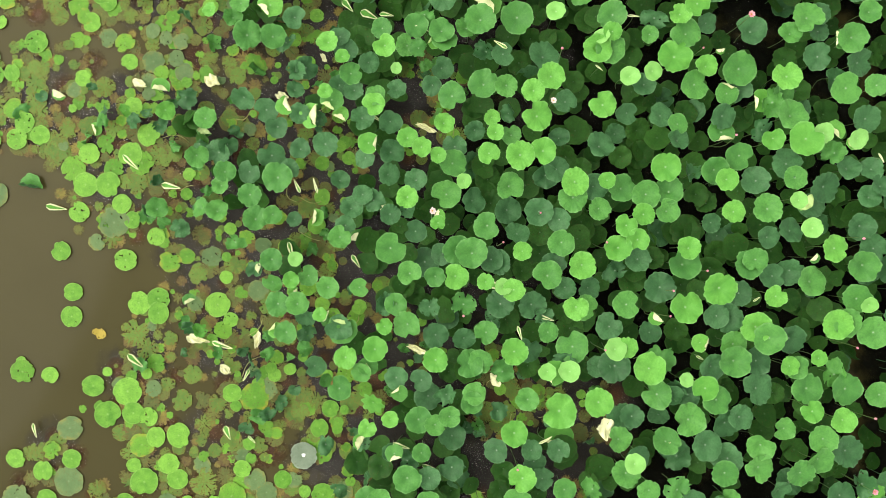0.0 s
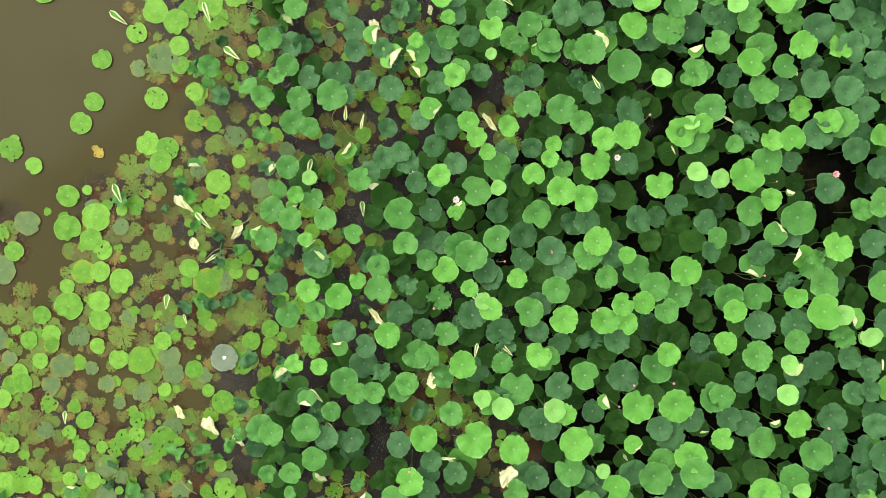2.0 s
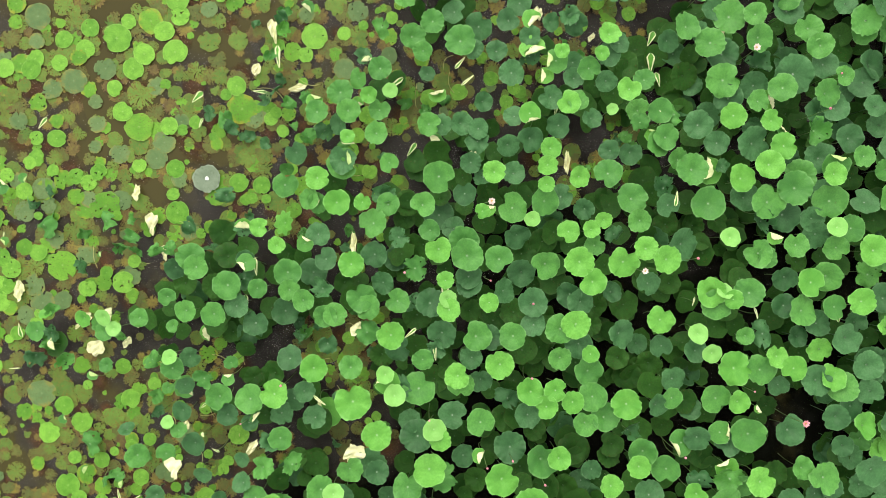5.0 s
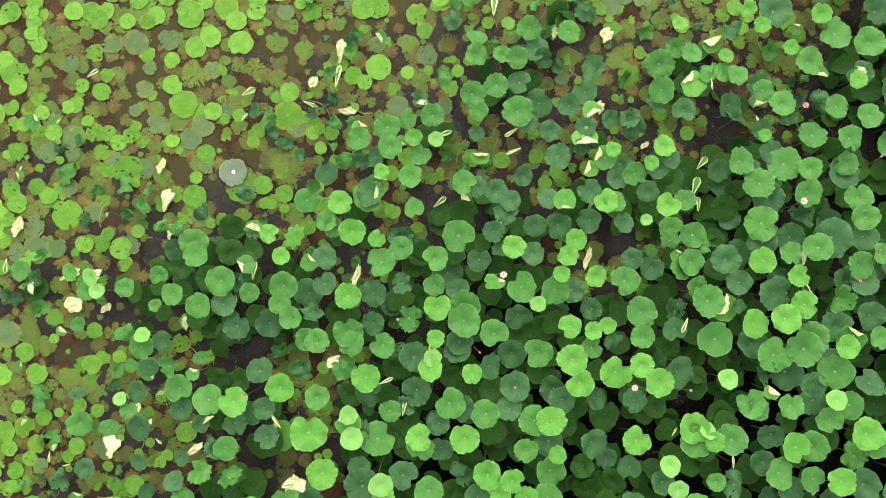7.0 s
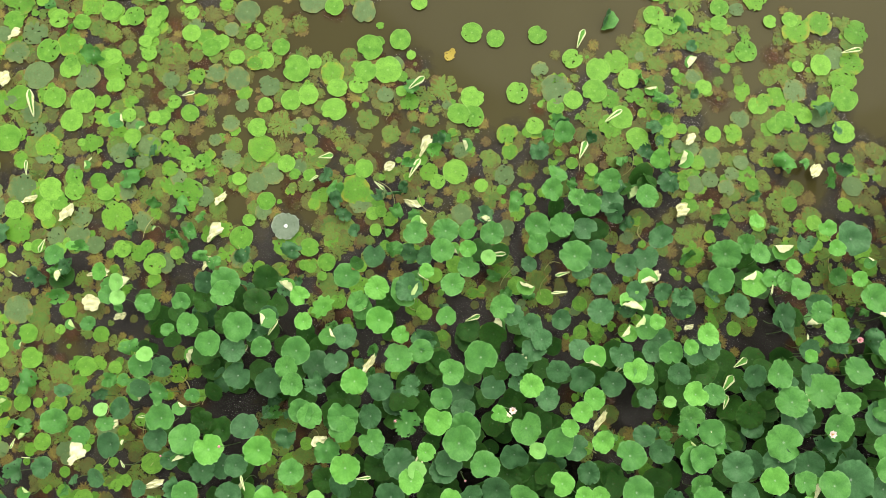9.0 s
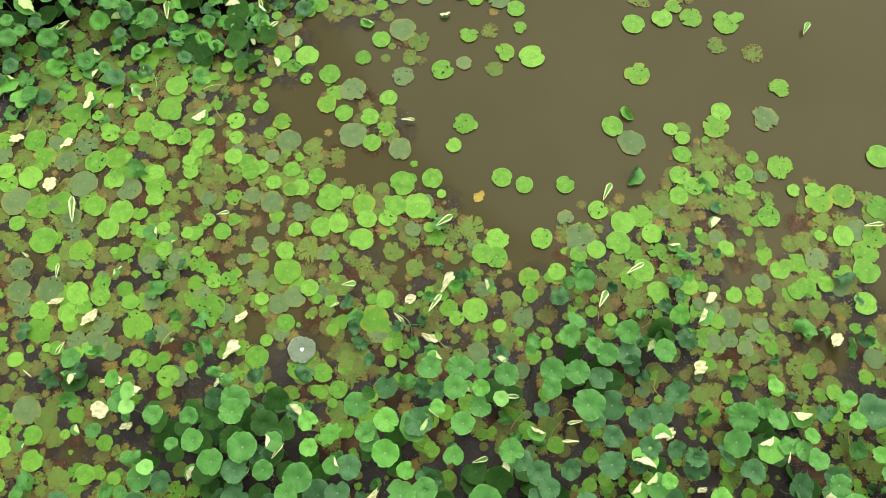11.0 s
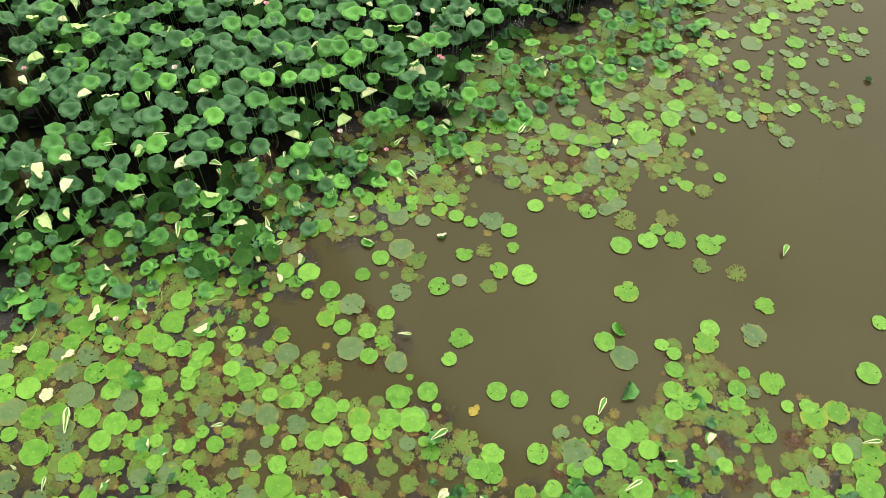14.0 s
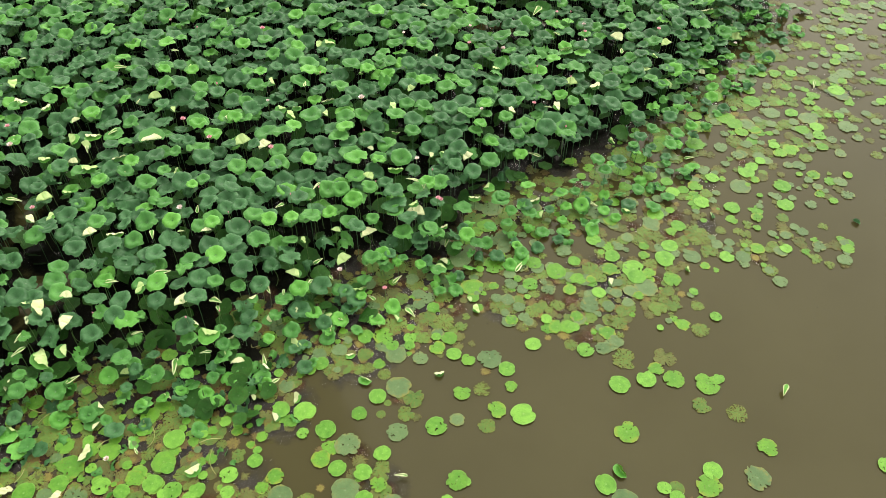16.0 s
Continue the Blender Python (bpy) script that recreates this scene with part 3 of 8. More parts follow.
def fold_share(size):
    return (1 - size) / (2 * math.sqrt(1 - size * size))


def finish_pale(ob, x, y, z):
    part("stalk", STALKS[int(rng.integers(4))], ob, pose(0, 0, -DEPTH) @ Matrix.Diagonal((1, 1, z + DEPTH + 0.01, 1)))
    placed.append((x, y, 0.05, 0.5))


def folded(x, y, d, z):
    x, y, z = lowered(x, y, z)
    kind = rolled if rng.random() < 0.36 else pale_fold
    kind(x, y, d * (rng.uniform(0.9, 1.1) if x > -6.5 else rng.uniform(1.05, 1.35)), z, rng.uniform(0, 360), rng.uniform(0.1, 0.5) if x > -6.5 else rng.uniform(0.3, 0.8))


def withered(x, y, d, z, turn, wide):
    number = int(rng.integers(len(SHAPES["crumpled"])))
    ob = tagged(new("withered_lotus_leaf", shared("crumpled", number, "withered")), "withered cream lotus leaf lying crumpled on the pads", "dead leaf", "withered leaves")
    ob.matrix_basis = pose(x, y, z, rng.normal(0, 5), rng.normal(0, 5), turn) @ Matrix.Diagonal((d / 2, d / 2 * min(1.2, wide * 1.4), d / 2, 1))
    placed.append((x, y, d / 2, 0.0))


def curled(x, y, d, fresh=False):
    low, high = folded_blade(0.1, 1.9)
    ob = tagged(new("curled_lotus_pad"), "fresh green pad curled up at one side on the water" if fresh else "dark green pad curled up at one side on the water", "lily pad", "curled pads")
    ob.matrix_basis = tilt_pose(x, y, 0.03, d / 2, 3)
    part("blade", as_mesh("blade", low, MAT["bright" if fresh else "green"]), ob, Matrix.Identity(4))
    part("flap", as_mesh("flap", high, MAT["mid" if fresh else "dark"]), ob, Matrix.Identity(4))
    placed.append((x, y, d / 2, 0.0))


def twig(x, y, length, turn):
    ob = tagged(new("twig", TWIG), "thin dark twig floating on the murky water", "twig", "floating twigs")
    ob.matrix_basis = pose(x, y, 0.005, 0, 88, turn) @ Matrix.Diagonal((1.6, 1.6, length, 1))


def scrap(x, y, d):
    ob = tagged(new("leaf_scrap", shared("ragged", 2, "yellow")), "small yellow scrap of pad floating on the water", "leaf scrap")
    ob.matrix_basis = tilt_pose(x, y, 0.012, d / 2, 2)


def petal_mesh(material):
    pts, faces = [], []
    for i in range(6):
        s = i / 5
        half = 0.34 * math.sin(math.pi * min(1, s * 0.92 + 0.06)) ** 0.8
        for k in (-1, 0, 1):
            pts.append((s, k * half, 0.18 * s * s + abs(k) * 0.12 * math.sin(math.pi * s)))
    for i in range(5):
        for k in range(2):
            a = i * 3 + k
            faces.append((a, a + 1, a + 4, a + 3))
    me = bpy.data.meshes.new("petal")
    me.from_pydata(pts, [], faces)
    me.polygons.foreach_set("use_smooth", [True] * len(faces))
    me.materials.append(material)
    return me


def drop_mesh(name, profile, material):
    bm = bmesh.new()
    rows = [[bm.verts.new((r * math.cos(k * 0.7854), r * math.sin(k * 0.7854), z)) for k in range(8)] for r, z in profile]
    for a, b in zip(rows, rows[1:]):
        for k in range(8):
            bm.faces.new((a[k], a[(k + 1) % 8], b[(k + 1) % 8], b[k]))
    bm.faces.new(rows[-1])
    me = bpy.data.meshes.new(name)
    bm.to_mesh(me)
    bm.free()
    me.polygons.foreach_set("use_smooth", [True] * len(me.polygons))
    me.materials.append(material)
    return me


PETALS = (petal_mesh(PETAL), petal_mesh(PETAL_WHITE))
POD = drop_mesh("seed_pod", ((0.12, 0.0), (0.24, 0.16), (0.28, 0.30), (0.22, 0.33)), PISTIL)
BUDS = drop_mesh("bud", ((0.10, 0.0), (0.34, 0.25), (0.40, 0.55), (0.28, 0.95), (0.10, 1.30), (0.02, 1.42)), BUD)


def flower(x, y, d, z):
    opened = d > 0.075
    z += 0.05
    ob = tagged(new("lotus_flower" if opened else "lotus_bud"), "open pink and white lotus flower on a tall stalk" if opened else "closed pink lotus bud on a tall stalk", "flower", "lotus flowers" if opened else "lotus buds")
    ob.location = (x, y, 0)
    size, turn = d * 0.62, rng.uniform(0, 360)
    if opened:
        white = int(rng.random() < 0.55)
        for ring, (number, rise) in enumerate(((7, -25), (6, -55))):
            for k in range(number):
                part("petal", PETALS[white], ob, pose(0, 0, z, 0, rise + rng.uniform(-8, 8), turn + k * 360 / number + 25 * ring) @ Matrix.Diagonal((size, size, size, 1)))
        part("seed_pod", POD, ob, pose(0, 0, z) @ Matrix.Diagonal((size, size, size, 1)), "yellow seed pod")
    else:
        part("bud", BUDS, ob, pose(0, 0, z, rng.uniform(-12, 12), rng.uniform(-12, 12), turn) @ Matrix.Diagonal((size, size, size, 1)))
    part("stalk", STALKS[int(rng.integers(4))], ob, pose(0, 0, -DEPTH, 0, 0, turn) @ Matrix.Diagonal((1, 1, z + DEPTH + 0.01, 1)))


# ---- each leaf, pad and flower, placed to fit the camera's view: x, y, width (, assumed height above the water) ----
withered(1.06, -4.48, 0.32, 0.62, 148, 0.77)
withered(2.04, -2.37, 0.36, 0.62, 97, 0.83)
withered(-3.43, -0.62, 0.36, 0.06, 158, 0.39)
rolled(-3.03, -0.72, 0.32, 0.28, 158, 0.29)
withered(-2.60, -0.74, 0.31, 0.06, 77, 0.40)
withered(-3.09, -1.09, 0.22, 0.06, 138, 0.50)
withered(-2.43, -3.31, 0.23, 0.06, 148, 0.67)
withered(-1.95, -3.34, 0.33, 0.06, 148, 0.55)
withered(-1.52, -3.38, 0.23, 0.06, 148, 0.60)
withered(-1.25, -4.81, 0.32, 0.06, 103, 0.43)
withered(-0.84, -4.85, 0.27, 0.06, 138, 0.83)
withered(-0.71, -4.42, 0.19, 0.06, 128, 0.62)
withered(-2.05, -5.36, 0.32, 0.06, 154, 0.52)
withered(-0.38, -1.01, 0.30, 0.60, 153, 0.43)
withered(0.64, -1.51, 0.24, 0.60, 117, 0.76)
rolled(0.31, -1.18, 0.19, 0.60, 158, 0.46)
pale_fold(-1.02, 0.50, 0.29, 0.28, 162, 0.37)
withered(0.66, -4.09, 0.22, 0.62, 128, 0.53)
withered(1.33, -3.49, 0.30, 0.62, 117, 0.40)
pale_fold(1.39, -2.56, 0.33, 0.28, 158, 0.26)
withered(0.05, 1.92, 0.32, 0.60, 152, 0.36)
pale_fold(-0.27, -3.32, 0.21, 0.28, 153, 0.43)
pale_fold(0.24, -3.88, 0.25, 0.28, 158, 0.29)
rolled(1.75, -3.16, 0.20, 0.28, 112, 0.50)
withered(-2.85, 2.96, 0.27, 0.06, 137, 0.59)
pale_fold(-2.44, 4.25, 0.26, 0.28, 97, 0.35)
pale_fold(-1.42, 4.71, 0.26, 0.28, 102, 0.35)
withered(-1.90, 2.64, 0.22, 0.06, 152, 0.50)
withered(-1.26, 3.12, 0.15, 0.06, 117, 0.70)
rolled(-2.16, 1.68, 0.27, 0.28, 137, 0.56)
rolled(-1.96, 0.47, 0.26, 0.28, 97, 0.41)
pale_fold(-2.95, 2.28, 0.23, 0.28, 132, 0.40)
pale_fold(0.66, 4.63, 0.25, 0.60, 151, 0.35)
pale_fold(1.01, 3.41, 0.32, 0.60, 136, 0.32)
pale_fold(1.13, 4.18, 0.26, 0.60, 126, 0.33)
pale_fold(-0.41, 4.53, 0.27, 0.28, 146, 0.33)
rolled(-0.83, 3.73, 0.21, 0.28, 127, 0.64)
rolled(-0.55, 3.57, 0.26, 0.28, 151, 0.59)
rolled(-0.31, 3.55, 0.21, 0.28, 161, 0.50)
rolled(0.80, -0.31, 0.29, 0.60, 152, 0.50)
rolled(-1.09, 0.23, 0.21, 0.28, 117, 0.43)
rolled(-0.62, 2.17, 0.20, 0.28, 142, 0.38)
rolled(-3.09, -1.93, 0.20, 0.28, 108, 0.62)
rolled(-3.79, -3.90, 0.19, 0.28, 108, 0.54)
pale_fold(-1.60, 0.90, 0.22, 0.28, 77, 0.47)
pale_fold(-0.69, 0.92, 0.27, 0.28, 107, 0.33)
rolled(-0.38, -2.69, 0.21, 0.28, 158, 0.50)
rolled(1.40, -0.79, 0.21, 0.60, 157, 0.40)
pale_fold(-5.26, -6.48, 0.30, 0.08, 177, 0.75)
withered(-4.52, -6.55, 0.24, 0.06, 137, 0.60)
withered(-3.85, -6.58, 0.27, 0.06, 172, 0.62)
withered(-2.18, -5.89, 0.25, 0.06, 123, 0.41)
withered(-4.47, -7.31, 0.27, 0.06, 118, 0.41)
pale_fold(-5.35, -4.76, 0.25, 0.08, 136, 0.47)
pale_fold(-1.11, -4.35, 0.20, 0.28, 144, 0.60)
pale_fold(-3.51, 2.86, 0.24, 0.28, 165, 0.40)
rolled(-0.89, -4.06, 0.25, 0.28, 149, 0.47)
rolled(-5.19, 1.42, 0.28, 0.08, 164, 0.47)
rolled(-3.53, -6.12, 0.38, 0.08, -168, 0.32)
rolled(-2.56, -5.92, 0.20, 0.28, -178, 0.38)
rolled(-4.02, 1.91, 0.28, 0.28, 130, 0.41)
rolled(-3.50, 1.52, 0.29, 0.28, 163, 0.44)
withered(-3.84, 3.02, 0.26, 0.06, 156, 0.53)
rolled(-5.82, -1.65, 0.21, 0.08, 101, 0.29)
rolled(-8.51, 4.15, 0.22, 0.08, 165, 0.60)
withered(-3.56, 4.75, 0.29, 0.06, 153, 0.47)
rolled(-5.36, 5.23, 0.28, 0.08, 106, 0.35)
pad(-5.17, -0.12, 0.30)
pad(-5.11, 0.22, 0.27)
pad(-5.22, 0.81, 0.27)
pad(-4.97, -1.12, 0.32)
pad(-6.80, -1.30, 0.35)
grey_pad(-6.98, -1.00, 0.25)
green_pad(-5.94, -0.82, 0.34)
pad(-5.94, -0.68, 0.15)
pad(-5.56, -0.91, 0.24)
pad(-6.30, 1.38, 0.34)
grey_pad(-6.08, 1.69, 0.43)
green_pad(-7.27, 1.65, 0.39)
pad(-6.41, 2.24, 0.22)
pad(-6.29, 2.43, 0.22)
pad(-6.02, 2.45, 0.27)
pad(-5.67, 2.44, 0.29)
pad(-5.54, 2.66, 0.30)
green_pad(-5.67, 2.87, 0.30)
pad(-6.84, 2.96, 0.30)
green_pad(-6.57, 2.90, 0.40)
grey_pad(-6.85, 3.62, 0.45)
green_pad(-7.41, 3.81, 0.33)
green_pad(-6.07, 3.89, 0.40)
pad(-5.88, 3.37, 0.27)
pad(-6.51, 5.32, 0.36)
pad(-5.79, 4.38, 0.23)
pad(-5.73, 4.10, 0.20)
torn_pad(-8.00, 2.82, 0.31)
torn_pad(-7.96, 3.38, 0.34)
green_pad(-8.45, 2.93, 0.42)
pad(-8.59, 3.11, 0.18)
green_pad(-8.43, 2.38, 0.35)
pad(-8.34, 1.93, 0.33)
pad(-8.15, 1.50, 0.35)
green_pad(-8.58, 2.08, 0.28)
torn_pad(-8.69, 1.56, 0.43)
brown_pad(-8.85, 2.22, 0.39)
pad(-8.75, 0.90, 0.30)
pad(-8.70, 0.01, 0.28)
pad(-9.57, 2.83, 0.36)
pad(-9.92, 3.10, 0.21)
pad(-8.10, -0.36, 0.28)
grey_pad(-8.26, -0.67, 0.41)
green_pad(-7.77, -0.25, 0.22)
pad(-8.23, -1.28, 0.26)
green_pad(-8.16, -1.02, 0.24)
green_pad(-7.28, -0.41, 0.32)
pad(-7.28, 0.02, 0.41)
torn_pad(-6.96, -0.52, 0.28)
green_pad(-7.49, -1.01, 0.29)
torn_pad(-7.63, -0.70, 0.29)
pad(-6.16, -2.02, 0.28)
pad(-5.80, -2.24, 0.29)
green_pad(-5.65, -1.96, 0.27)
pad(-5.38, -2.11, 0.27)
grey_pad(-5.46, -2.42, 0.43)
grey_pad(-5.36, -1.68, 0.37)
pad(-5.79, -2.63, 0.28)
green_pad(-5.89, -2.92, 0.30)
grey_pad(-6.21, -2.58, 0.42)
pad(-6.41, -2.99, 0.32)
pad(-6.66, -3.41, 0.36)
pad(-6.27, -3.32, 0.19)
pad(-7.16, -2.34, 0.29)
torn_pad(-7.24, -1.76, 0.36)
grey_pad(-7.40, -2.05, 0.42)
grey_pad(-6.58, -1.88, 0.34)
green_pad(-6.79, -2.55, 0.25)
torn_pad(-6.93, -1.82, 0.29)
pad(-5.67, -3.89, 0.24)
pad(-5.37, -4.20, 0.29)
green_pad(-5.48, -3.51, 0.28)
grey_pad(-5.19, -3.34, 0.36)
green_pad(-5.77, 4.80, 0.38)
pad(-21.36, 7.26, 0.39)
pad(-19.65, 6.20, 0.20)
pad(-19.82, 7.04, 0.34)
pad(-17.82, 5.08, 0.27)
pad(-17.33, 6.05, 0.39)
pad(-17.13, 6.15, 0.39)
pad(-17.50, 6.33, 0.26)
pad(-18.51, 6.72, 0.14)
pad(-18.16, 6.73, 0.19)
pad(-17.09, 7.01, 0.26)
pad(-16.81, 3.48, 0.31)
pad(-16.93, 4.06, 0.31)
pad(-16.50, 4.10, 0.39)
pad(-16.24, 4.95, 0.31)
pad(-15.49, 5.24, 0.30)
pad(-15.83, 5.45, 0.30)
pad(-15.54, 5.48, 0.30)
pad(-15.15, 5.49, 0.29)
pad(-16.30, 5.74, 0.15)
pad(-16.35, 5.99, 0.23)
pad(-13.49, 1.88, 0.30)
pad(-14.30, 2.22, 0.34)
pad(-13.35, 2.22, 0.25)
pad(-13.06, 2.34, 0.28)
pad(-13.01, 2.51, 0.34)
pad(-13.33, 2.79, 0.35)
pad(-13.88, 2.92, 0.31)
pad(-13.66, 3.14, 0.28)
pad(-14.72, 3.35, 0.32)
pad(-14.50, 3.69, 0.31)
pad(-13.98, 3.84, 0.35)
pad(-14.92, 3.89, 0.29)
pad(-14.18, 3.96, 0.28)
pad(-13.78, 4.00, 0.23)
pad(-13.12, 4.07, 0.11)
pad(-14.41, 4.15, 0.22)
pad(-13.34, 4.41, 0.23)
pad(-14.98, 4.48, 0.24)
pad(-13.68, 4.55, 0.35)
pad(-13.13, 4.56, 0.34)
pad(-14.77, 4.58, 0.36)
pad(-14.92, 4.83, 0.44)
pad(-13.44, 5.52, 0.21)
pad(-11.01, -1.05, 0.32)
pad(-11.09, -0.25, 0.22)
pad(-11.33, -0.22, 0.26)
pad(-12.42, -0.00, 0.23)
pad(-12.29, 0.18, 0.27)
pad(-11.21, 0.33, 0.26)
pad(-11.68, 0.35, 0.33)
pad(-12.17, 0.81, 0.45)
pad(-11.77, 0.83, 0.26)
pad(-11.39, 0.86, 0.28)
pad(-11.33, 0.97, 0.28)
pad(-12.20, 0.97, 0.38)
pad(-11.99, 1.15, 0.33)
pad(-11.04, 1.22, 0.30)
pad(-11.59, 1.49, 0.28)
pad(-11.56, 1.71, 0.33)
pad(-11.81, 1.81, 0.33)
pad(-12.07, 1.91, 0.44)
pad(-12.33, 2.01, 0.33)
pad(-12.60, 2.12, 0.18)
pad(-11.16, 2.21, 0.40)
pad(-12.51, 2.29, 0.20)
pad(-11.52, 2.29, 0.32)
pad(-12.10, 2.45, 0.29)
pad(-11.32, 2.71, 0.36)
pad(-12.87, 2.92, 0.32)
pad(-11.52, 3.03, 0.39)
pad(-11.74, 3.17, 0.28)
pad(-11.44, 3.35, 0.28)
pad(-12.82, 3.50, 0.32)
pad(-11.50, 3.65, 0.34)
pad(-11.26, 4.12, 0.36)
pad(-12.15, 4.32, 0.09)
pad(-11.88, 4.46, 0.24)
pad(-11.79, 5.53, 0.34)
pad(-12.25, 5.59, 0.26)
pad(-9.03, -3.85, 0.13)
pad(-9.04, -3.15, 0.14)
pad(-9.05, -2.21, 0.23)
pad(-9.42, -2.14, 0.25)
pad(-9.16, -1.82, 0.23)
pad(-10.10, -1.19, 0.26)
pad(-9.60, -0.75, 0.23)
pad(-9.11, -0.46, 0.30)
pad(-9.73, -0.21, 0.12)
pad(-10.04, -0.19, 0.30)
pad(-9.17, -0.12, 0.23)
pad(-9.29, 0.17, 0.21)
pad(-10.77, 0.54, 0.24)
pad(-9.20, 0.67, 0.19)
pad(-9.42, 0.83, 0.12)
pad(-10.37, 0.88, 0.20)
pad(-9.15, 1.01, 0.09)
pad(-10.08, 1.04, 0.26)
pad(-9.58, 1.06, 0.15)
pad(-10.14, 1.35, 0.26)
pad(-10.40, 1.37, 0.20)
pad(-10.78, 1.64, 0.44)
pad(-10.60, 1.70, 0.34)
pad(-9.48, 2.14, 0.13)
pad(-10.02, 2.38, 0.29)
pad(-10.44, 2.73, 0.18)
pad(-11.00, 4.29, 0.30)
pad(-7.29, -5.96, 0.27)
pad(-7.29, -4.05, 0.16)
pad(-8.46, -4.04, 0.21)
pad(-7.44, -3.55, 0.18)
pad(-7.61, -3.42, 0.27)
pad(-8.30, -2.83, 0.29)
pad(-8.21, -2.34, 0.23)
pad(-8.42, -2.08, 0.23)
pad(-8.26, -2.05, 0.19)
pad(-8.53, -1.64, 0.17)
pad(-7.44, 5.57, 0.26)
pad(-5.36, -7.99, 0.26)
pad(-5.99, -7.68, 0.28)
pad(-6.36, -6.98, 0.17)
pad(-5.93, -6.75, 0.28)
pad(-5.72, -6.34, 0.17)
pad(-5.23, -5.75, 0.16)
pad(-5.02, -5.26, 0.29)
pad(-5.79, -5.24, 0.33)
pad(-5.30, -5.14, 0.21)
pad(-6.74, -5.12, 0.20)
pad(-5.05, -4.57, 0.25)
pad(-6.24, -4.18, 0.10)
pad(-5.10, -4.12, 0.21)
pad(-6.62, -3.80, 0.31)
pad(-5.34, 2.46, 0.27)
pad(-5.64, 3.37, 0.24)
pad(-5.25, 3.77, 0.32)
pad(-5.09, 4.51, 0.18)
pad(-5.14, 4.83, 0.32)
pad(-3.96, -7.30, 0.26)
pad(-3.77, -7.20, 0.28)
pad(-4.51, -7.05, 0.35)
pad(-3.92, -6.91, 0.37)
pad(-3.20, -6.86, 0.24)
pad(-4.74, -6.62, 0.29)
pad(-3.02, -6.40, 0.40)
pad(-4.34, -6.05, 0.35)
pad(-4.83, -5.98, 0.29)
pad(-3.66, -5.84, 0.31)
pad(-4.22, -5.71, 0.20)
pad(-4.10, -5.70, 0.30)
pad(-4.81, -5.65, 0.25)
pad(-3.35, -5.55, 0.31)
pad(-3.64, -5.44, 0.36)
pad(-4.28, -5.24, 0.25)
pad(-4.35, -5.20, 0.20)
pad(-4.34, -5.12, 0.23)
pad(-3.90, -5.06, 0.20)
pad(-4.89, -5.05, 0.16)
pad(-3.40, -5.05, 0.20)
pad(-3.93, -5.00, 0.20)
pad(-4.97, -4.92, 0.28)
pad(-3.50, -4.77, 0.20)
pad(-4.61, -4.71, 0.19)
pad(-3.20, -4.67, 0.23)
pad(-4.75, -4.64, 0.23)
pad(-4.90, -4.64, 0.20)
pad(-4.43, -4.63, 0.22)
pad(-3.50, -4.42, 0.18)
pad(-3.51, -4.30, 0.23)
pad(-3.25, -4.19, 0.18)
pad(-3.75, -4.17, 0.20)
pad(-4.79, -4.08, 0.26)
pad(-3.03, -3.95, 0.22)
pad(-3.61, -3.93, 0.26)
pad(-4.60, -3.77, 0.28)
pad(-4.70, -3.65, 0.25)
pad(-4.49, -3.39, 0.22)
pad(-4.74, -3.18, 0.24)
pad(-4.48, -2.99, 0.26)
pad(-3.49, -2.96, 0.28)
pad(-3.82, -2.90, 0.23)
pad(-4.70, -2.79, 0.25)
pad(-3.93, -2.55, 0.30)
pad(-4.40, -2.54, 0.40)
pad(-3.01, -2.50, 0.25)
pad(-4.03, -2.32, 0.30)
pad(-4.52, -2.29, 0.21)
pad(-3.85, -1.94, 0.35)
pad(-4.17, -1.93, 0.29)
pad(-4.25, -1.64, 0.27)
pad(-4.45, -1.56, 0.32)
pad(-4.81, -1.54, 0.37)
pad(-3.04, -1.43, 0.27)
pad(-4.50, -1.25, 0.40)
pad(-3.95, -0.20, 0.32)
pad(-3.11, -0.17, 0.35)
pad(-4.21, -0.03, 0.33)
pad(-3.93, 0.00, 0.32)
pad(-4.33, 0.59, 0.32)
pad(-3.87, 0.87, 0.25)
pad(-4.18, 1.14, 0.24)
pad(-4.91, 1.33, 0.30)
pad(-4.30, 1.38, 0.27)
pad(-3.38, 1.42, 0.17)
pad(-4.46, 1.67, 0.35)
pad(-3.31, 1.69, 0.19)
pad(-4.78, 1.70, 0.35)
pad(-4.11, 2.05, 0.35)
pad(-4.68, 2.13, 0.29)
pad(-3.82, 2.30, 0.32)
pad(-3.99, 2.72, 0.27)
pad(-4.65, 3.19, 0.24)
pad(-3.98, 3.35, 0.24)
pad(-4.46, 3.96, 0.27)
pad(-4.19, 4.21, 0.24)
pad(-4.28, 4.34, 0.27)
pad(-4.37, 4.61, 0.24)
pad(-4.18, 5.15, 0.34)
pad(-4.68, 5.17, 0.40)
pad(-1.30, -6.20, 0.23)
pad(-2.02, -6.11, 0.26)
pad(-2.06, -5.71, 0.31)
pad(-1.55, -5.70, 0.20)
pad(-2.35, -5.66, 0.34)
pad(-2.20, -5.53, 0.26)
pad(-2.56, -5.38, 0.26)
pad(-2.36, -5.34, 0.27)
pad(-2.38, -4.91, 0.25)
pad(-1.62, -4.56, 0.24)
pad(-1.68, -4.23, 0.18)
pad(-1.45, -4.09, 0.31)
pad(-2.87, -3.84, 0.23)
pad(-1.63, -3.82, 0.18)
pad(-2.93, -3.65, 0.23)
pad(-2.74, -3.12, 0.20)
pad(-1.92, -2.98, 0.32)
pad(-2.17, -2.91, 0.18)
pad(-2.46, -2.71, 0.25)
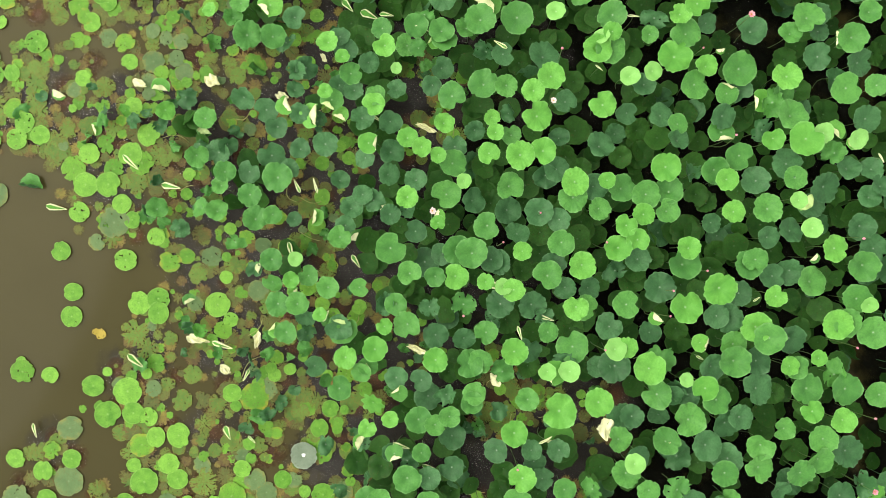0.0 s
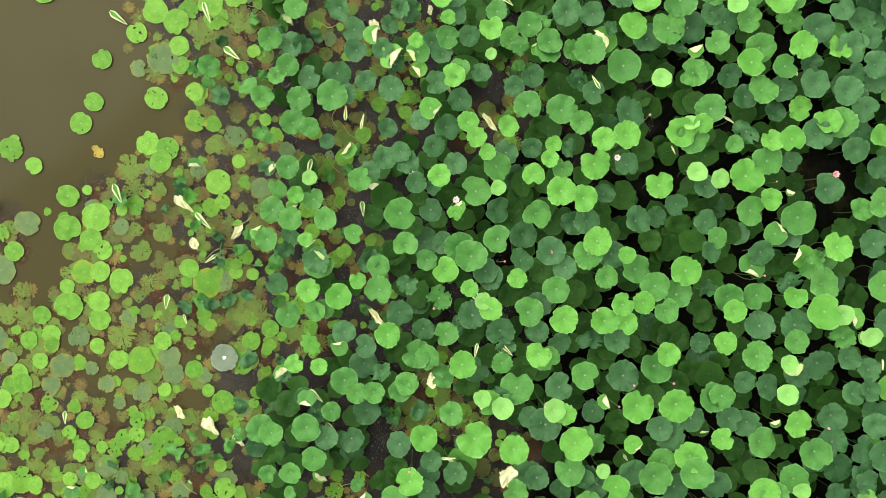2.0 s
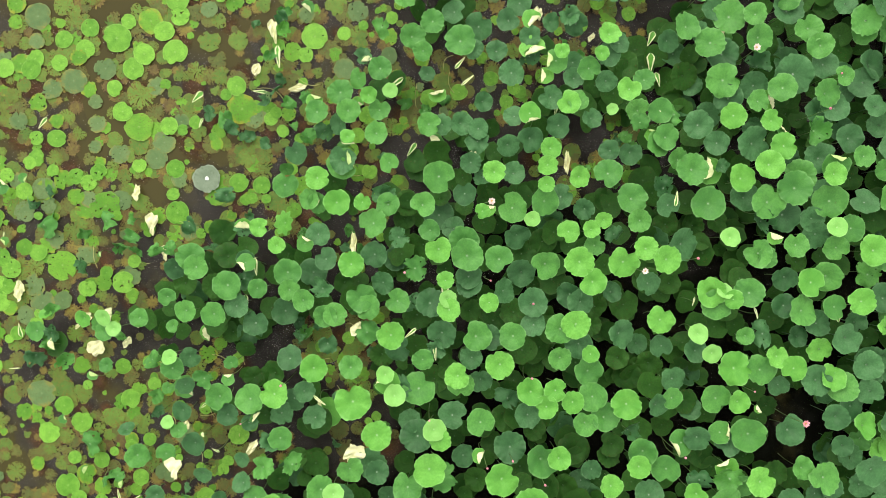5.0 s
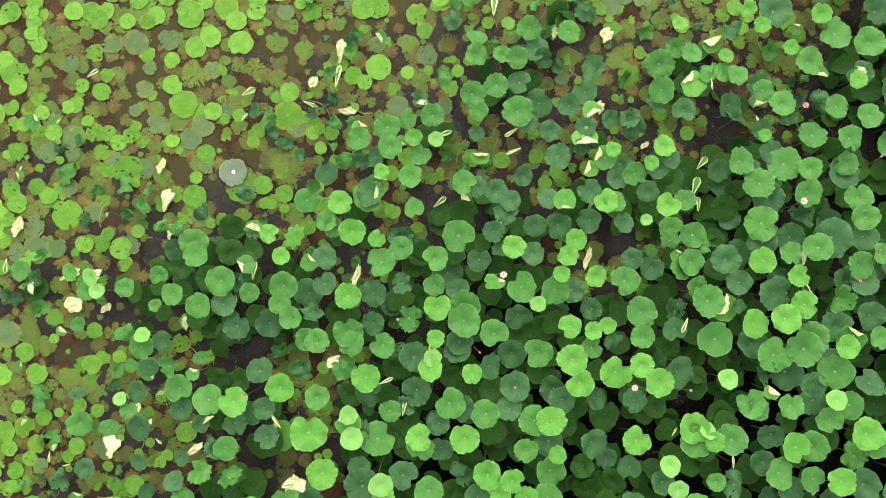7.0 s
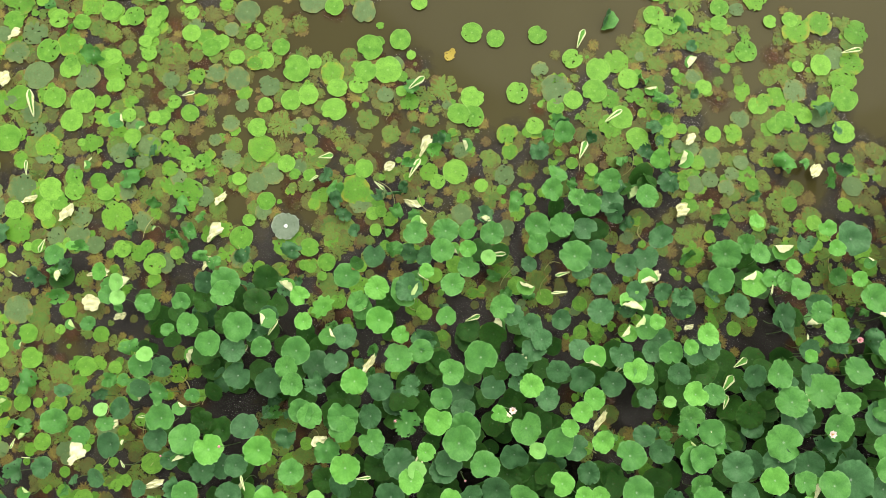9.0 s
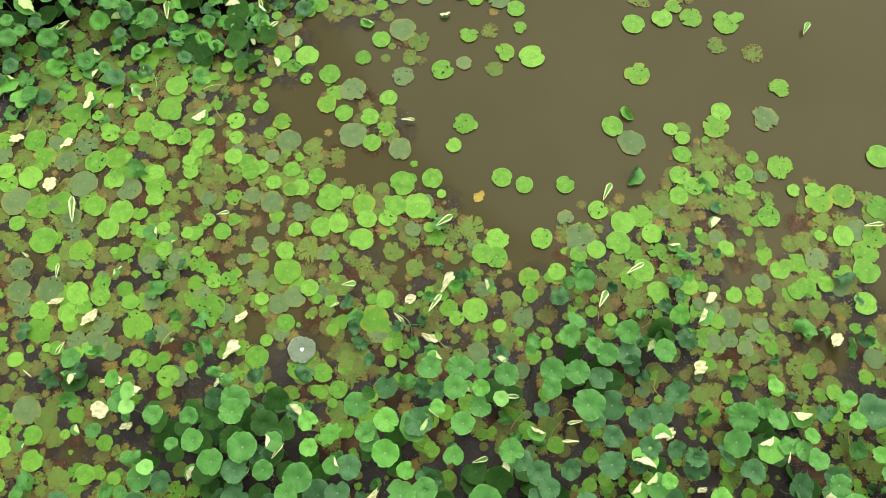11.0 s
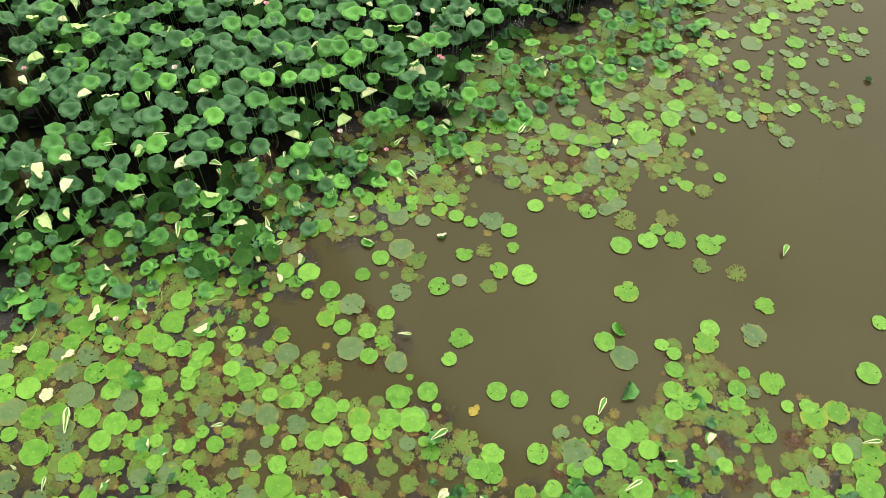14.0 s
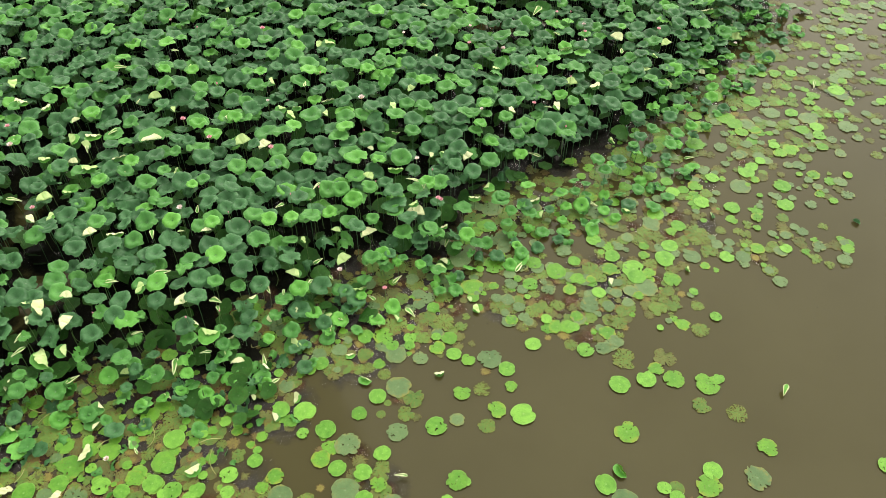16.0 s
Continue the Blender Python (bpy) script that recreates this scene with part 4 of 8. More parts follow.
pad(-1.87, -2.05, 0.27)
pad(-1.69, -1.79, 0.24)
pad(-1.18, -1.57, 0.21)
pad(-2.42, -1.24, 0.19)
pad(-2.64, -0.61, 0.13)
pad(-1.51, -0.49, 0.21)
pad(-1.14, -0.41, 0.21)
pad(-2.95, -0.40, 0.21)
pad(-1.65, -0.32, 0.21)
pad(-1.82, -0.06, 0.24)
pad(-2.95, 0.20, 0.19)
pad(-1.61, 0.79, 0.25)
pad(-1.49, 1.18, 0.24)
pad(-1.44, 1.65, 0.21)
pad(-1.75, 1.68, 0.16)
pad(-1.18, 1.86, 0.19)
pad(-1.13, 2.29, 0.21)
pad(-1.21, 2.62, 0.21)
pad(-2.77, 4.00, 0.23)
pad(-1.04, 4.76, 0.15)
pad(-2.84, 4.77, 0.23)
pad(-1.22, 4.85, 0.17)
pad(-2.54, 5.41, 0.28)
pad(0.61, -6.12, 0.33)
pad(0.83, -6.07, 0.22)
pad(-0.15, -5.99, 0.29)
pad(0.32, -5.85, 0.18)
pad(-0.37, -5.63, 0.26)
pad(0.53, -5.54, 0.22)
pad(-0.06, -5.52, 0.29)
pad(0.92, -5.50, 0.14)
pad(-0.46, -5.21, 0.14)
pad(0.60, -4.83, 0.18)
pad(-0.01, -4.79, 0.27)
pad(-0.45, -4.66, 0.22)
pad(-0.03, -4.40, 0.18)
pad(0.63, -2.16, 0.16)
pad(0.71, -1.77, 0.17)
pad(1.29, -6.41, 0.18)
pad(1.11, -6.33, 0.20)
pad(1.33, -6.13, 0.18)
pad(1.13, -6.05, 0.23)
pad(1.02, -5.83, 0.20)
pad(1.00, -5.19, 0.23)
pad(1.59, -4.81, 0.18)
pad(1.74, -4.76, 0.18)
pad(1.67, -4.54, 0.26)
pad(1.17, -4.23, 0.13)
pad(1.14, -3.73, 0.29)
dull_pad(-20.06, 6.25, 0.29)
dull_pad(-19.19, 6.41, 0.33)
dull_pad(-20.93, 6.49, 0.44)
dull_pad(-20.01, 6.66, 0.34)
dull_pad(-20.70, 6.75, 0.50)
dull_pad(-17.38, 4.02, 0.32)
dull_pad(-17.68, 4.36, 0.32)
dull_pad(-18.29, 4.47, 0.41)
dull_pad(-17.74, 4.69, 0.32)
dull_pad(-18.00, 5.36, 0.32)
dull_pad(-18.85, 5.97, 0.28)
dull_pad(-17.80, 6.11, 0.40)
dull_pad(-18.78, 6.23, 0.22)
dull_pad(-18.08, 6.34, 0.40)
dull_pad(-18.86, 6.64, 0.28)
dull_pad(-15.54, 2.46, 0.30)
dull_pad(-15.71, 2.83, 0.30)
dull_pad(-15.33, 2.94, 0.42)
dull_pad(-16.55, 3.28, 0.44)
dull_pad(-16.02, 3.33, 0.43)
dull_pad(-15.75, 3.50, 0.45)
dull_pad(-15.58, 3.68, 0.38)
dull_pad(-15.63, 3.93, 0.38)
dull_pad(-15.46, 4.10, 0.30)
dull_pad(-16.16, 4.51, 0.38)
dull_pad(-15.67, 5.13, 0.30)
dull_pad(-16.11, 5.30, 0.51)
dull_pad(-16.76, 5.37, 0.31)
dull_pad(-15.97, 6.13, 0.50)
dull_pad(-13.49, 0.95, 0.47)
dull_pad(-13.56, 1.30, 0.47)
dull_pad(-14.00, 1.63, 0.36)
dull_pad(-14.44, 1.98, 0.36)
dull_pad(-14.66, 2.10, 0.37)
dull_pad(-14.71, 2.81, 0.41)
dull_pad(-13.51, 3.70, 0.46)
dull_pad(-14.17, 5.21, 0.28)
dull_pad(-13.68, 5.83, 0.28)
dull_pad(-14.31, 5.91, 0.21)
dull_pad(-11.00, -1.49, 0.32)
dull_pad(-11.37, -1.21, 0.37)
dull_pad(-11.86, -1.18, 0.45)
dull_pad(-11.13, -0.85, 0.33)
dull_pad(-11.45, -0.78, 0.33)
dull_pad(-12.07, -0.53, 0.34)
dull_pad(-12.56, 0.67, 0.39)
dull_pad(-11.77, 3.93, 0.28)
dull_pad(-12.64, 3.98, 0.25)
dull_pad(-12.41, 4.82, 0.22)
dull_pad(-12.08, 5.10, 0.26)
dull_pad(-12.11, 5.62, 0.26)
dull_pad(-10.41, -1.55, 0.43)
dull_pad(-9.76, -1.22, 0.42)
dull_pad(-10.38, -0.91, 0.41)
dull_pad(-10.62, -0.82, 0.24)
dull_pad(-10.49, -0.47, 0.38)
dull_pad(-10.57, -0.19, 0.30)
dull_pad(-9.98, 0.14, 0.27)
dull_pad(-10.45, 0.23, 0.40)
dull_pad(-9.15, 0.38, 0.32)
dull_pad(-10.05, 0.52, 0.26)
dull_pad(-9.19, 0.57, 0.29)
dull_pad(-10.33, 0.64, 0.30)
dull_pad(-9.45, 0.69, 0.23)
dull_pad(-10.35, 0.74, 0.30)
dull_pad(-9.86, 0.89, 0.25)
dull_pad(-9.74, 0.90, 0.33)
dull_pad(-10.00, 0.92, 0.29)
dull_pad(-10.70, 1.20, 0.30)
dull_pad(-9.80, 1.23, 0.23)
dull_pad(-9.19, 1.24, 0.29)
dull_pad(-9.04, 1.40, 0.28)
dull_pad(-10.37, 1.87, 0.43)
dull_pad(-10.66, 2.34, 0.34)
dull_pad(-8.50, -4.89, 0.33)
dull_pad(-7.97, -4.45, 0.27)
dull_pad(-8.19, -4.37, 0.28)
dull_pad(-8.38, -3.73, 0.28)
dull_pad(-8.36, -2.53, 0.36)
dull_pad(-8.03, -2.23, 0.36)
dull_pad(-8.55, -1.41, 0.27)
dull_pad(-5.42, -7.56, 0.17)
dull_pad(-5.75, -7.28, 0.26)
dull_pad(-5.13, -6.86, 0.21)
dull_pad(-5.36, -6.84, 0.30)
dull_pad(-5.03, -6.58, 0.46)
dull_pad(-5.36, -6.42, 0.25)
dull_pad(-5.40, -6.12, 0.33)
dull_pad(-6.11, -5.78, 0.32)
dull_pad(-5.04, -5.55, 0.29)
dull_pad(-5.39, -5.24, 0.37)
dull_pad(-5.69, -4.82, 0.12)
dull_pad(-5.65, 4.47, 0.50)
dull_pad(-5.26, 5.03, 0.36)
dull_pad(-5.22, 5.27, 0.36)
dull_pad(-5.68, 5.33, 0.36)
dull_pad(-4.43, -7.50, 0.32)
dull_pad(-4.21, -7.46, 0.32)
dull_pad(-3.53, -7.00, 0.46)
dull_pad(-4.26, -6.83, 0.36)
dull_pad(-4.53, -6.73, 0.26)
dull_pad(-3.51, -6.65, 0.38)
dull_pad(-4.27, -6.49, 0.36)
dull_pad(-3.61, -6.34, 0.36)
dull_pad(-4.59, -6.29, 0.37)
dull_pad(-3.97, -6.13, 0.42)
dull_pad(-3.42, -6.13, 0.33)
dull_pad(-3.18, -6.00, 0.24)
dull_pad(-4.46, -5.77, 0.36)
dull_pad(-4.01, -5.45, 0.37)
dull_pad(-3.05, -5.25, 0.28)
dull_pad(-3.67, -5.17, 0.23)
dull_pad(-4.16, -5.04, 0.39)
dull_pad(-3.36, -4.68, 0.23)
dull_pad(-3.10, -4.42, 0.31)
dull_pad(-4.07, -4.27, 0.26)
dull_pad(-4.74, -3.86, 0.28)
dull_pad(-4.22, -3.69, 0.23)
dull_pad(-3.26, -3.53, 0.19)
dull_pad(-4.90, -3.52, 0.22)
dull_pad(-4.18, -3.34, 0.36)
dull_pad(-3.79, -3.22, 0.20)
dull_pad(-4.12, -2.88, 0.31)
dull_pad(-3.20, -2.87, 0.40)
dull_pad(-3.53, -2.27, 0.16)
dull_pad(-4.38, -2.02, 0.36)
dull_pad(-4.14, -1.25, 0.24)
dull_pad(-4.06, -0.90, 0.27)
dull_pad(-3.07, -0.53, 0.27)
dull_pad(-3.42, -0.13, 0.24)
dull_pad(-3.71, 0.50, 0.32)
dull_pad(-3.12, 0.51, 0.29)
dull_pad(-3.47, 0.55, 0.24)
dull_pad(-4.71, 0.88, 0.25)
dull_pad(-4.44, 1.13, 0.48)
dull_pad(-4.36, 1.88, 0.29)
dull_pad(-3.96, 1.92, 0.35)
dull_pad(-4.92, 1.94, 0.38)
dull_pad(-3.23, 3.12, 0.27)
dull_pad(-3.55, 3.15, 0.22)
dull_pad(-3.65, 3.32, 0.32)
dull_pad(-3.33, 3.33, 0.24)
dull_pad(-3.23, 3.56, 0.24)
dull_pad(-4.02, 3.62, 0.29)
dull_pad(-4.25, 3.72, 0.27)
dull_pad(-3.61, 3.75, 0.22)
dull_pad(-3.31, 3.92, 0.21)
dull_pad(-4.53, 4.05, 0.24)
dull_pad(-4.47, 4.46, 0.24)
dull_pad(-4.72, 4.46, 0.35)
dull_pad(-4.94, 5.14, 0.40)
dull_pad(-2.56, -6.58, 0.35)
dull_pad(-2.24, -6.49, 0.34)
dull_pad(-2.02, -6.35, 0.31)
dull_pad(-2.32, -6.06, 0.47)
dull_pad(-1.77, -6.00, 0.46)
dull_pad(-2.96, -5.82, 0.35)
dull_pad(-1.91, -5.63, 0.23)
dull_pad(-1.71, -5.49, 0.27)
dull_pad(-1.74, -5.20, 0.34)
dull_pad(-2.01, -5.18, 0.31)
dull_pad(-2.53, -5.04, 0.23)
dull_pad(-1.64, -4.94, 0.26)
dull_pad(-2.06, -4.71, 0.43)
dull_pad(-2.43, -4.63, 0.28)
dull_pad(-2.87, -4.47, 0.23)
dull_pad(-2.02, -4.36, 0.28)
dull_pad(-1.58, -4.33, 0.23)
dull_pad(-2.79, -4.09, 0.23)
dull_pad(-2.68, -3.96, 0.23)
dull_pad(-1.45, -3.93, 0.23)
dull_pad(-2.48, -3.80, 0.54)
dull_pad(-2.44, -3.58, 0.31)
dull_pad(-1.93, -3.44, 0.23)
dull_pad(-1.63, -2.96, 0.28)
dull_pad(-2.71, -2.87, 0.31)
dull_pad(-2.30, -2.73, 0.24)
dull_pad(-2.85, -2.67, 0.32)
dull_pad(-2.98, -2.33, 0.24)
dull_pad(-2.73, -1.52, 0.44)
dull_pad(-2.56, -1.42, 0.32)
dull_pad(-2.53, -0.03, 0.29)
dull_pad(-2.39, 0.59, 0.24)
dull_pad(-2.41, 2.23, 0.21)
dull_pad(-2.25, 3.19, 0.24)
dull_pad(-0.67, -5.82, 0.40)
dull_pad(0.60, -5.82, 0.29)
dull_pad(-0.06, -4.63, 0.22)
dull_pad(-0.03, -3.56, 0.26)
torn_pad(-19.39, 4.27, 0.48)
torn_pad(-19.75, 4.71, 0.57)
torn_pad(-19.13, 5.47, 0.42)
torn_pad(-19.18, 5.75, 0.34)
torn_pad(-20.01, 5.97, 0.49)
torn_pad(-19.40, 6.17, 0.28)
torn_pad(-17.22, 3.24, 0.53)
torn_pad(-17.83, 3.92, 0.46)
torn_pad(-18.70, 4.63, 0.42)
torn_pad(-17.31, 4.79, 0.45)
torn_pad(-18.51, 4.88, 0.41)
torn_pad(-17.70, 5.59, 0.32)
torn_pad(-17.33, 6.56, 0.26)
torn_pad(-15.18, 2.70, 0.42)
torn_pad(-16.06, 2.96, 0.38)
torn_pad(-15.69, 3.20, 0.38)
torn_pad(-16.43, 3.72, 0.44)
torn_pad(-16.37, 3.97, 0.44)
torn_pad(-15.71, 4.30, 0.38)
torn_pad(-16.61, 4.61, 0.39)
torn_pad(-15.81, 4.79, 0.33)
torn_pad(-15.25, 4.98, 0.29)
torn_pad(-16.69, 4.99, 0.39)
torn_pad(-16.40, 5.70, 0.38)
torn_pad(-16.32, 6.29, 0.25)
torn_pad(-16.50, 6.68, 0.25)
torn_pad(-13.30, 0.85, 0.47)
torn_pad(-13.72, 1.17, 0.47)
torn_pad(-14.12, 1.27, 0.36)
torn_pad(-14.86, 2.09, 0.37)
torn_pad(-14.15, 2.40, 0.36)
torn_pad(-14.98, 3.65, 0.37)
torn_pad(-14.78, 4.12, 0.36)
torn_pad(-11.48, -1.46, 0.44)
torn_pad(-12.21, -1.11, 0.57)
torn_pad(-11.77, -0.83, 0.56)
torn_pad(-12.65, -0.60, 0.51)
torn_pad(-11.70, -0.37, 0.44)
torn_pad(-12.94, -0.05, 0.46)
torn_pad(-12.64, 0.21, 0.39)
torn_pad(-12.03, 0.48, 0.45)
torn_pad(-12.76, 0.77, 0.34)
torn_pad(-12.95, 0.87, 0.39)
torn_pad(-12.87, 1.33, 0.34)
torn_pad(-11.71, 2.02, 0.33)
torn_pad(-11.64, 2.45, 0.28)
torn_pad(-12.01, 2.77, 0.44)
torn_pad(-11.88, 2.88, 0.44)
torn_pad(-11.89, 3.73, 0.26)
torn_pad(-11.61, 5.23, 0.20)
torn_pad(-9.24, -3.71, 0.37)
torn_pad(-9.43, -3.30, 0.33)
torn_pad(-9.89, -3.11, 0.29)
torn_pad(-9.79, -2.84, 0.34)
torn_pad(-9.09, -2.77, 0.28)
torn_pad(-10.00, -2.55, 0.29)
torn_pad(-9.25, -2.42, 0.28)
torn_pad(-9.63, -2.25, 0.33)
torn_pad(-9.91, -1.71, 0.29)
torn_pad(-9.48, -1.70, 0.37)
torn_pad(-9.41, -0.67, 0.35)
torn_pad(-9.64, -0.37, 0.19)
torn_pad(-9.51, 0.00, 0.25)
torn_pad(-9.63, 0.33, 0.29)
torn_pad(-10.43, 0.43, 0.28)
torn_pad(-10.64, 0.86, 0.34)
torn_pad(-9.50, 0.92, 0.29)
torn_pad(-10.47, 1.02, 0.30)
torn_pad(-9.91, 1.12, 0.33)
torn_pad(-9.47, 1.41, 0.35)
torn_pad(-9.73, 1.48, 0.25)
torn_pad(-10.44, 1.52, 0.40)
torn_pad(-9.93, 1.56, 0.29)
torn_pad(-10.98, 1.93, 0.30)
torn_pad(-9.91, 2.10, 0.33)
torn_pad(-10.18, 2.17, 0.25)
torn_pad(-10.38, 2.26, 0.27)
torn_pad(-8.37, -4.71, 0.33)
torn_pad(-7.51, -3.93, 0.18)
torn_pad(-7.17, -3.75, 0.27)
torn_pad(-7.91, -3.31, 0.27)
torn_pad(-8.09, -3.10, 0.18)
torn_pad(-7.63, -3.02, 0.32)
torn_pad(-7.93, -2.76, 0.27)
torn_pad(-7.62, -2.76, 0.22)
torn_pad(-8.62, -2.45, 0.36)
torn_pad(-8.70, -2.33, 0.32)
torn_pad(-8.90, -1.87, 0.33)
torn_pad(-8.47, -1.86, 0.25)
torn_pad(-8.88, -1.57, 0.39)
torn_pad(-8.85, -1.26, 0.23)
torn_pad(-5.25, -7.54, 0.33)
torn_pad(-5.68, -7.40, 0.30)
torn_pad(-5.50, -7.17, 0.34)
torn_pad(-5.64, -7.07, 0.34)
torn_pad(-6.67, -6.92, 0.39)
torn_pad(-6.20, -6.90, 0.31)
torn_pad(-6.67, -6.64, 0.27)
torn_pad(-5.62, -6.63, 0.21)
torn_pad(-5.97, -6.30, 0.30)
torn_pad(-6.89, -6.19, 0.27)
torn_pad(-6.11, -6.08, 0.21)
torn_pad(-6.72, -5.92, 0.48)
torn_pad(-5.73, -5.58, 0.21)
torn_pad(-5.48, -5.53, 0.25)
torn_pad(-6.11, -5.40, 0.34)
torn_pad(-5.58, -4.89, 0.12)
torn_pad(-5.85, -4.49, 0.17)
torn_pad(-5.10, 2.24, 0.35)
torn_pad(-5.21, 3.33, 0.22)
torn_pad(-5.48, 3.36, 0.19)
torn_pad(-5.32, 3.42, 0.21)
torn_pad(-5.35, 4.55, 0.25)
torn_pad(-5.36, 4.79, 0.30)
torn_pad(-5.75, 5.21, 0.25)
torn_pad(-5.49, 5.28, 0.33)
torn_pad(-4.67, -7.42, 0.25)
torn_pad(-4.20, -7.15, 0.29)
torn_pad(-4.72, -6.98, 0.31)
torn_pad(-3.39, -6.34, 0.25)
torn_pad(-4.74, -5.41, 0.25)
torn_pad(-3.39, -5.39, 0.28)
torn_pad(-4.67, -5.17, 0.25)
torn_pad(-3.25, -5.10, 0.18)
torn_pad(-4.50, -4.93, 0.23)
torn_pad(-3.04, -4.86, 0.31)
torn_pad(-4.06, -4.78, 0.19)
torn_pad(-3.55, -4.65, 0.20)
torn_pad(-4.22, -4.44, 0.19)
torn_pad(-4.13, -4.38, 0.20)
torn_pad(-3.87, -4.27, 0.19)
torn_pad(-4.41, -4.16, 0.23)
torn_pad(-3.39, -4.09, 0.23)
torn_pad(-4.46, -3.68, 0.20)
torn_pad(-3.52, -3.63, 0.20)
torn_pad(-4.67, -3.56, 0.23)
torn_pad(-4.88, -2.95, 0.29)
torn_pad(-4.79, -2.82, 0.25)
torn_pad(-3.57, -2.63, 0.40)
torn_pad(-3.37, -2.21, 0.21)
torn_pad(-3.48, -1.80, 0.27)
torn_pad(-3.26, -1.55, 0.27)
torn_pad(-3.76, -1.45, 0.32)
torn_pad(-3.57, -1.11, 0.27)
torn_pad(-3.00, -1.05, 0.24)
torn_pad(-4.16, -0.69, 0.32)
torn_pad(-3.83, -0.57, 0.22)
torn_pad(-4.31, -0.44, 0.40)
torn_pad(-3.34, 0.26, 0.27)
torn_pad(-4.07, 1.65, 0.32)
torn_pad(-3.64, 1.93, 0.19)
torn_pad(-3.48, 1.99, 0.21)
torn_pad(-4.94, 2.50, 0.27)
torn_pad(-4.62, 2.51, 0.32)
torn_pad(-4.72, 3.00, 0.24)
torn_pad(-4.36, 3.04, 0.29)
torn_pad(-4.76, 3.40, 0.17)
torn_pad(-3.14, 3.67, 0.19)
torn_pad(-4.81, 3.68, 0.17)
torn_pad(-3.06, 3.98, 0.19)
torn_pad(-3.90, 3.99, 0.21)
torn_pad(-3.68, 4.15, 0.23)
torn_pad(-3.09, 4.23, 0.26)
torn_pad(-4.95, 4.31, 0.36)
torn_pad(-3.17, 4.37, 0.30)
torn_pad(-3.99, 4.53, 0.28)
torn_pad(-4.39, 4.93, 0.24)
torn_pad(-2.93, -5.98, 0.32)
torn_pad(-1.94, -5.50, 0.34)
torn_pad(-2.58, -4.21, 0.18)
torn_pad(-2.42, -4.21, 0.18)
torn_pad(-2.52, -3.44, 0.18)
torn_pad(-2.92, -3.44, 0.18)
torn_pad(-2.31, -3.37, 0.23)
torn_pad(-2.71, -3.37, 0.21)
torn_pad(-2.95, -3.20, 0.23)
torn_pad(-2.35, -2.85, 0.23)
torn_pad(-2.73, -2.20, 0.24)
torn_pad(-1.96, -2.12, 0.24)
torn_pad(-2.42, -1.96, 0.19)
torn_pad(-1.58, -1.89, 0.24)
torn_pad(-2.84, -1.79, 0.19)
torn_pad(-2.12, -1.79, 0.27)
torn_pad(-1.87, -1.65, 0.29)
torn_pad(-1.23, -1.64, 0.32)
torn_pad(-2.02, -1.56, 0.24)
torn_pad(-1.95, -0.93, 0.24)
torn_pad(-2.17, -0.74, 0.24)
torn_pad(-2.77, 0.36, 0.24)
torn_pad(-1.40, 0.53, 0.27)
torn_pad(-1.70, 1.08, 0.24)
torn_pad(-1.63, 2.07, 0.24)
torn_pad(-2.49, 3.00, 0.24)
torn_pad(-2.59, 3.17, 0.24)
torn_pad(-2.82, 3.31, 0.17)
torn_pad(-1.41, 3.80, 0.24)
torn_pad(-2.91, 4.31, 0.26)
torn_pad(-2.70, 4.34, 0.19)
torn_pad(-2.07, 4.82, 0.19)
torn_pad(-2.00, 5.12, 0.31)
torn_pad(-1.87, 5.33, 0.28)
torn_pad(-2.46, 5.56, 0.26)
torn_pad(0.89, -6.25, 0.22)
torn_pad(0.04, -6.08, 0.22)
torn_pad(-0.00, -5.81, 0.22)
torn_pad(-0.62, -5.53, 0.33)
torn_pad(-0.76, -5.49, 0.22)
torn_pad(-0.34, -5.36, 0.18)
torn_pad(0.28, -5.29, 0.17)
torn_pad(0.10, -5.11, 0.29)
torn_pad(0.33, -4.78, 0.22)
torn_pad(0.25, -4.44, 0.29)
torn_pad(0.95, -3.97, 0.18)
torn_pad(0.62, -2.24, 0.24)
torn_pad(0.87, -1.79, 0.24)
torn_pad(0.24, 2.77, 0.24)
torn_pad(1.17, -1.98, 0.35)
yellow_pad(-13.98, 5.03, 0.44)
curled(-13.58, 2.67, 0.23)
curled(-12.48, 3.10, 0.13)
curled(-12.87, 5.87, 0.16)
curled(-6.56, 1.59, 0.25, True)
curled(-5.53, 1.77, 0.33)
silver_leaf(-2.13, -2.40, 0.35)
green_leaf(-19.97, 4.49, 0.43, 0.33)
green_leaf(-20.50, 5.11, 0.44, 0.26)
green_leaf(-20.16, 5.39, 0.43, 0.16)
green_leaf(-17.16, -6.27, 0.46, 0.76)
green_leaf(-17.18, -4.18, 0.46, 0.77)
green_leaf(-17.48, -3.28, 0.46, 0.85)
green_leaf(-17.51, -1.25, 0.45, 0.78)
green_leaf(-17.14, 0.88, 0.44, 0.83)
green_leaf(-18.77, 1.08, 0.47, 0.78)
green_leaf(-17.34, 1.78, 0.39, 0.81)
green_leaf(-17.25, 2.05, 0.44, 0.76)
green_leaf(-18.24, 2.81, 0.48, 0.84)
green_leaf(-17.39, 3.04, 0.48, 0.34)
green_leaf(-17.48, 3.47, 0.40, 0.18)
green_leaf(-18.42, 3.72, 0.55, 0.38)
green_leaf(-15.07, -12.99, 0.52, 0.87)
green_leaf(-15.71, -12.38, 0.48, 0.79)
green_leaf(-16.24, -11.20, 0.49, 0.78)
green_leaf(-16.17, -9.66, 0.45, 0.78)
green_leaf(-15.17, -9.30, 0.39, 0.75)
green_leaf(-15.20, -8.88, 0.26, 0.87)
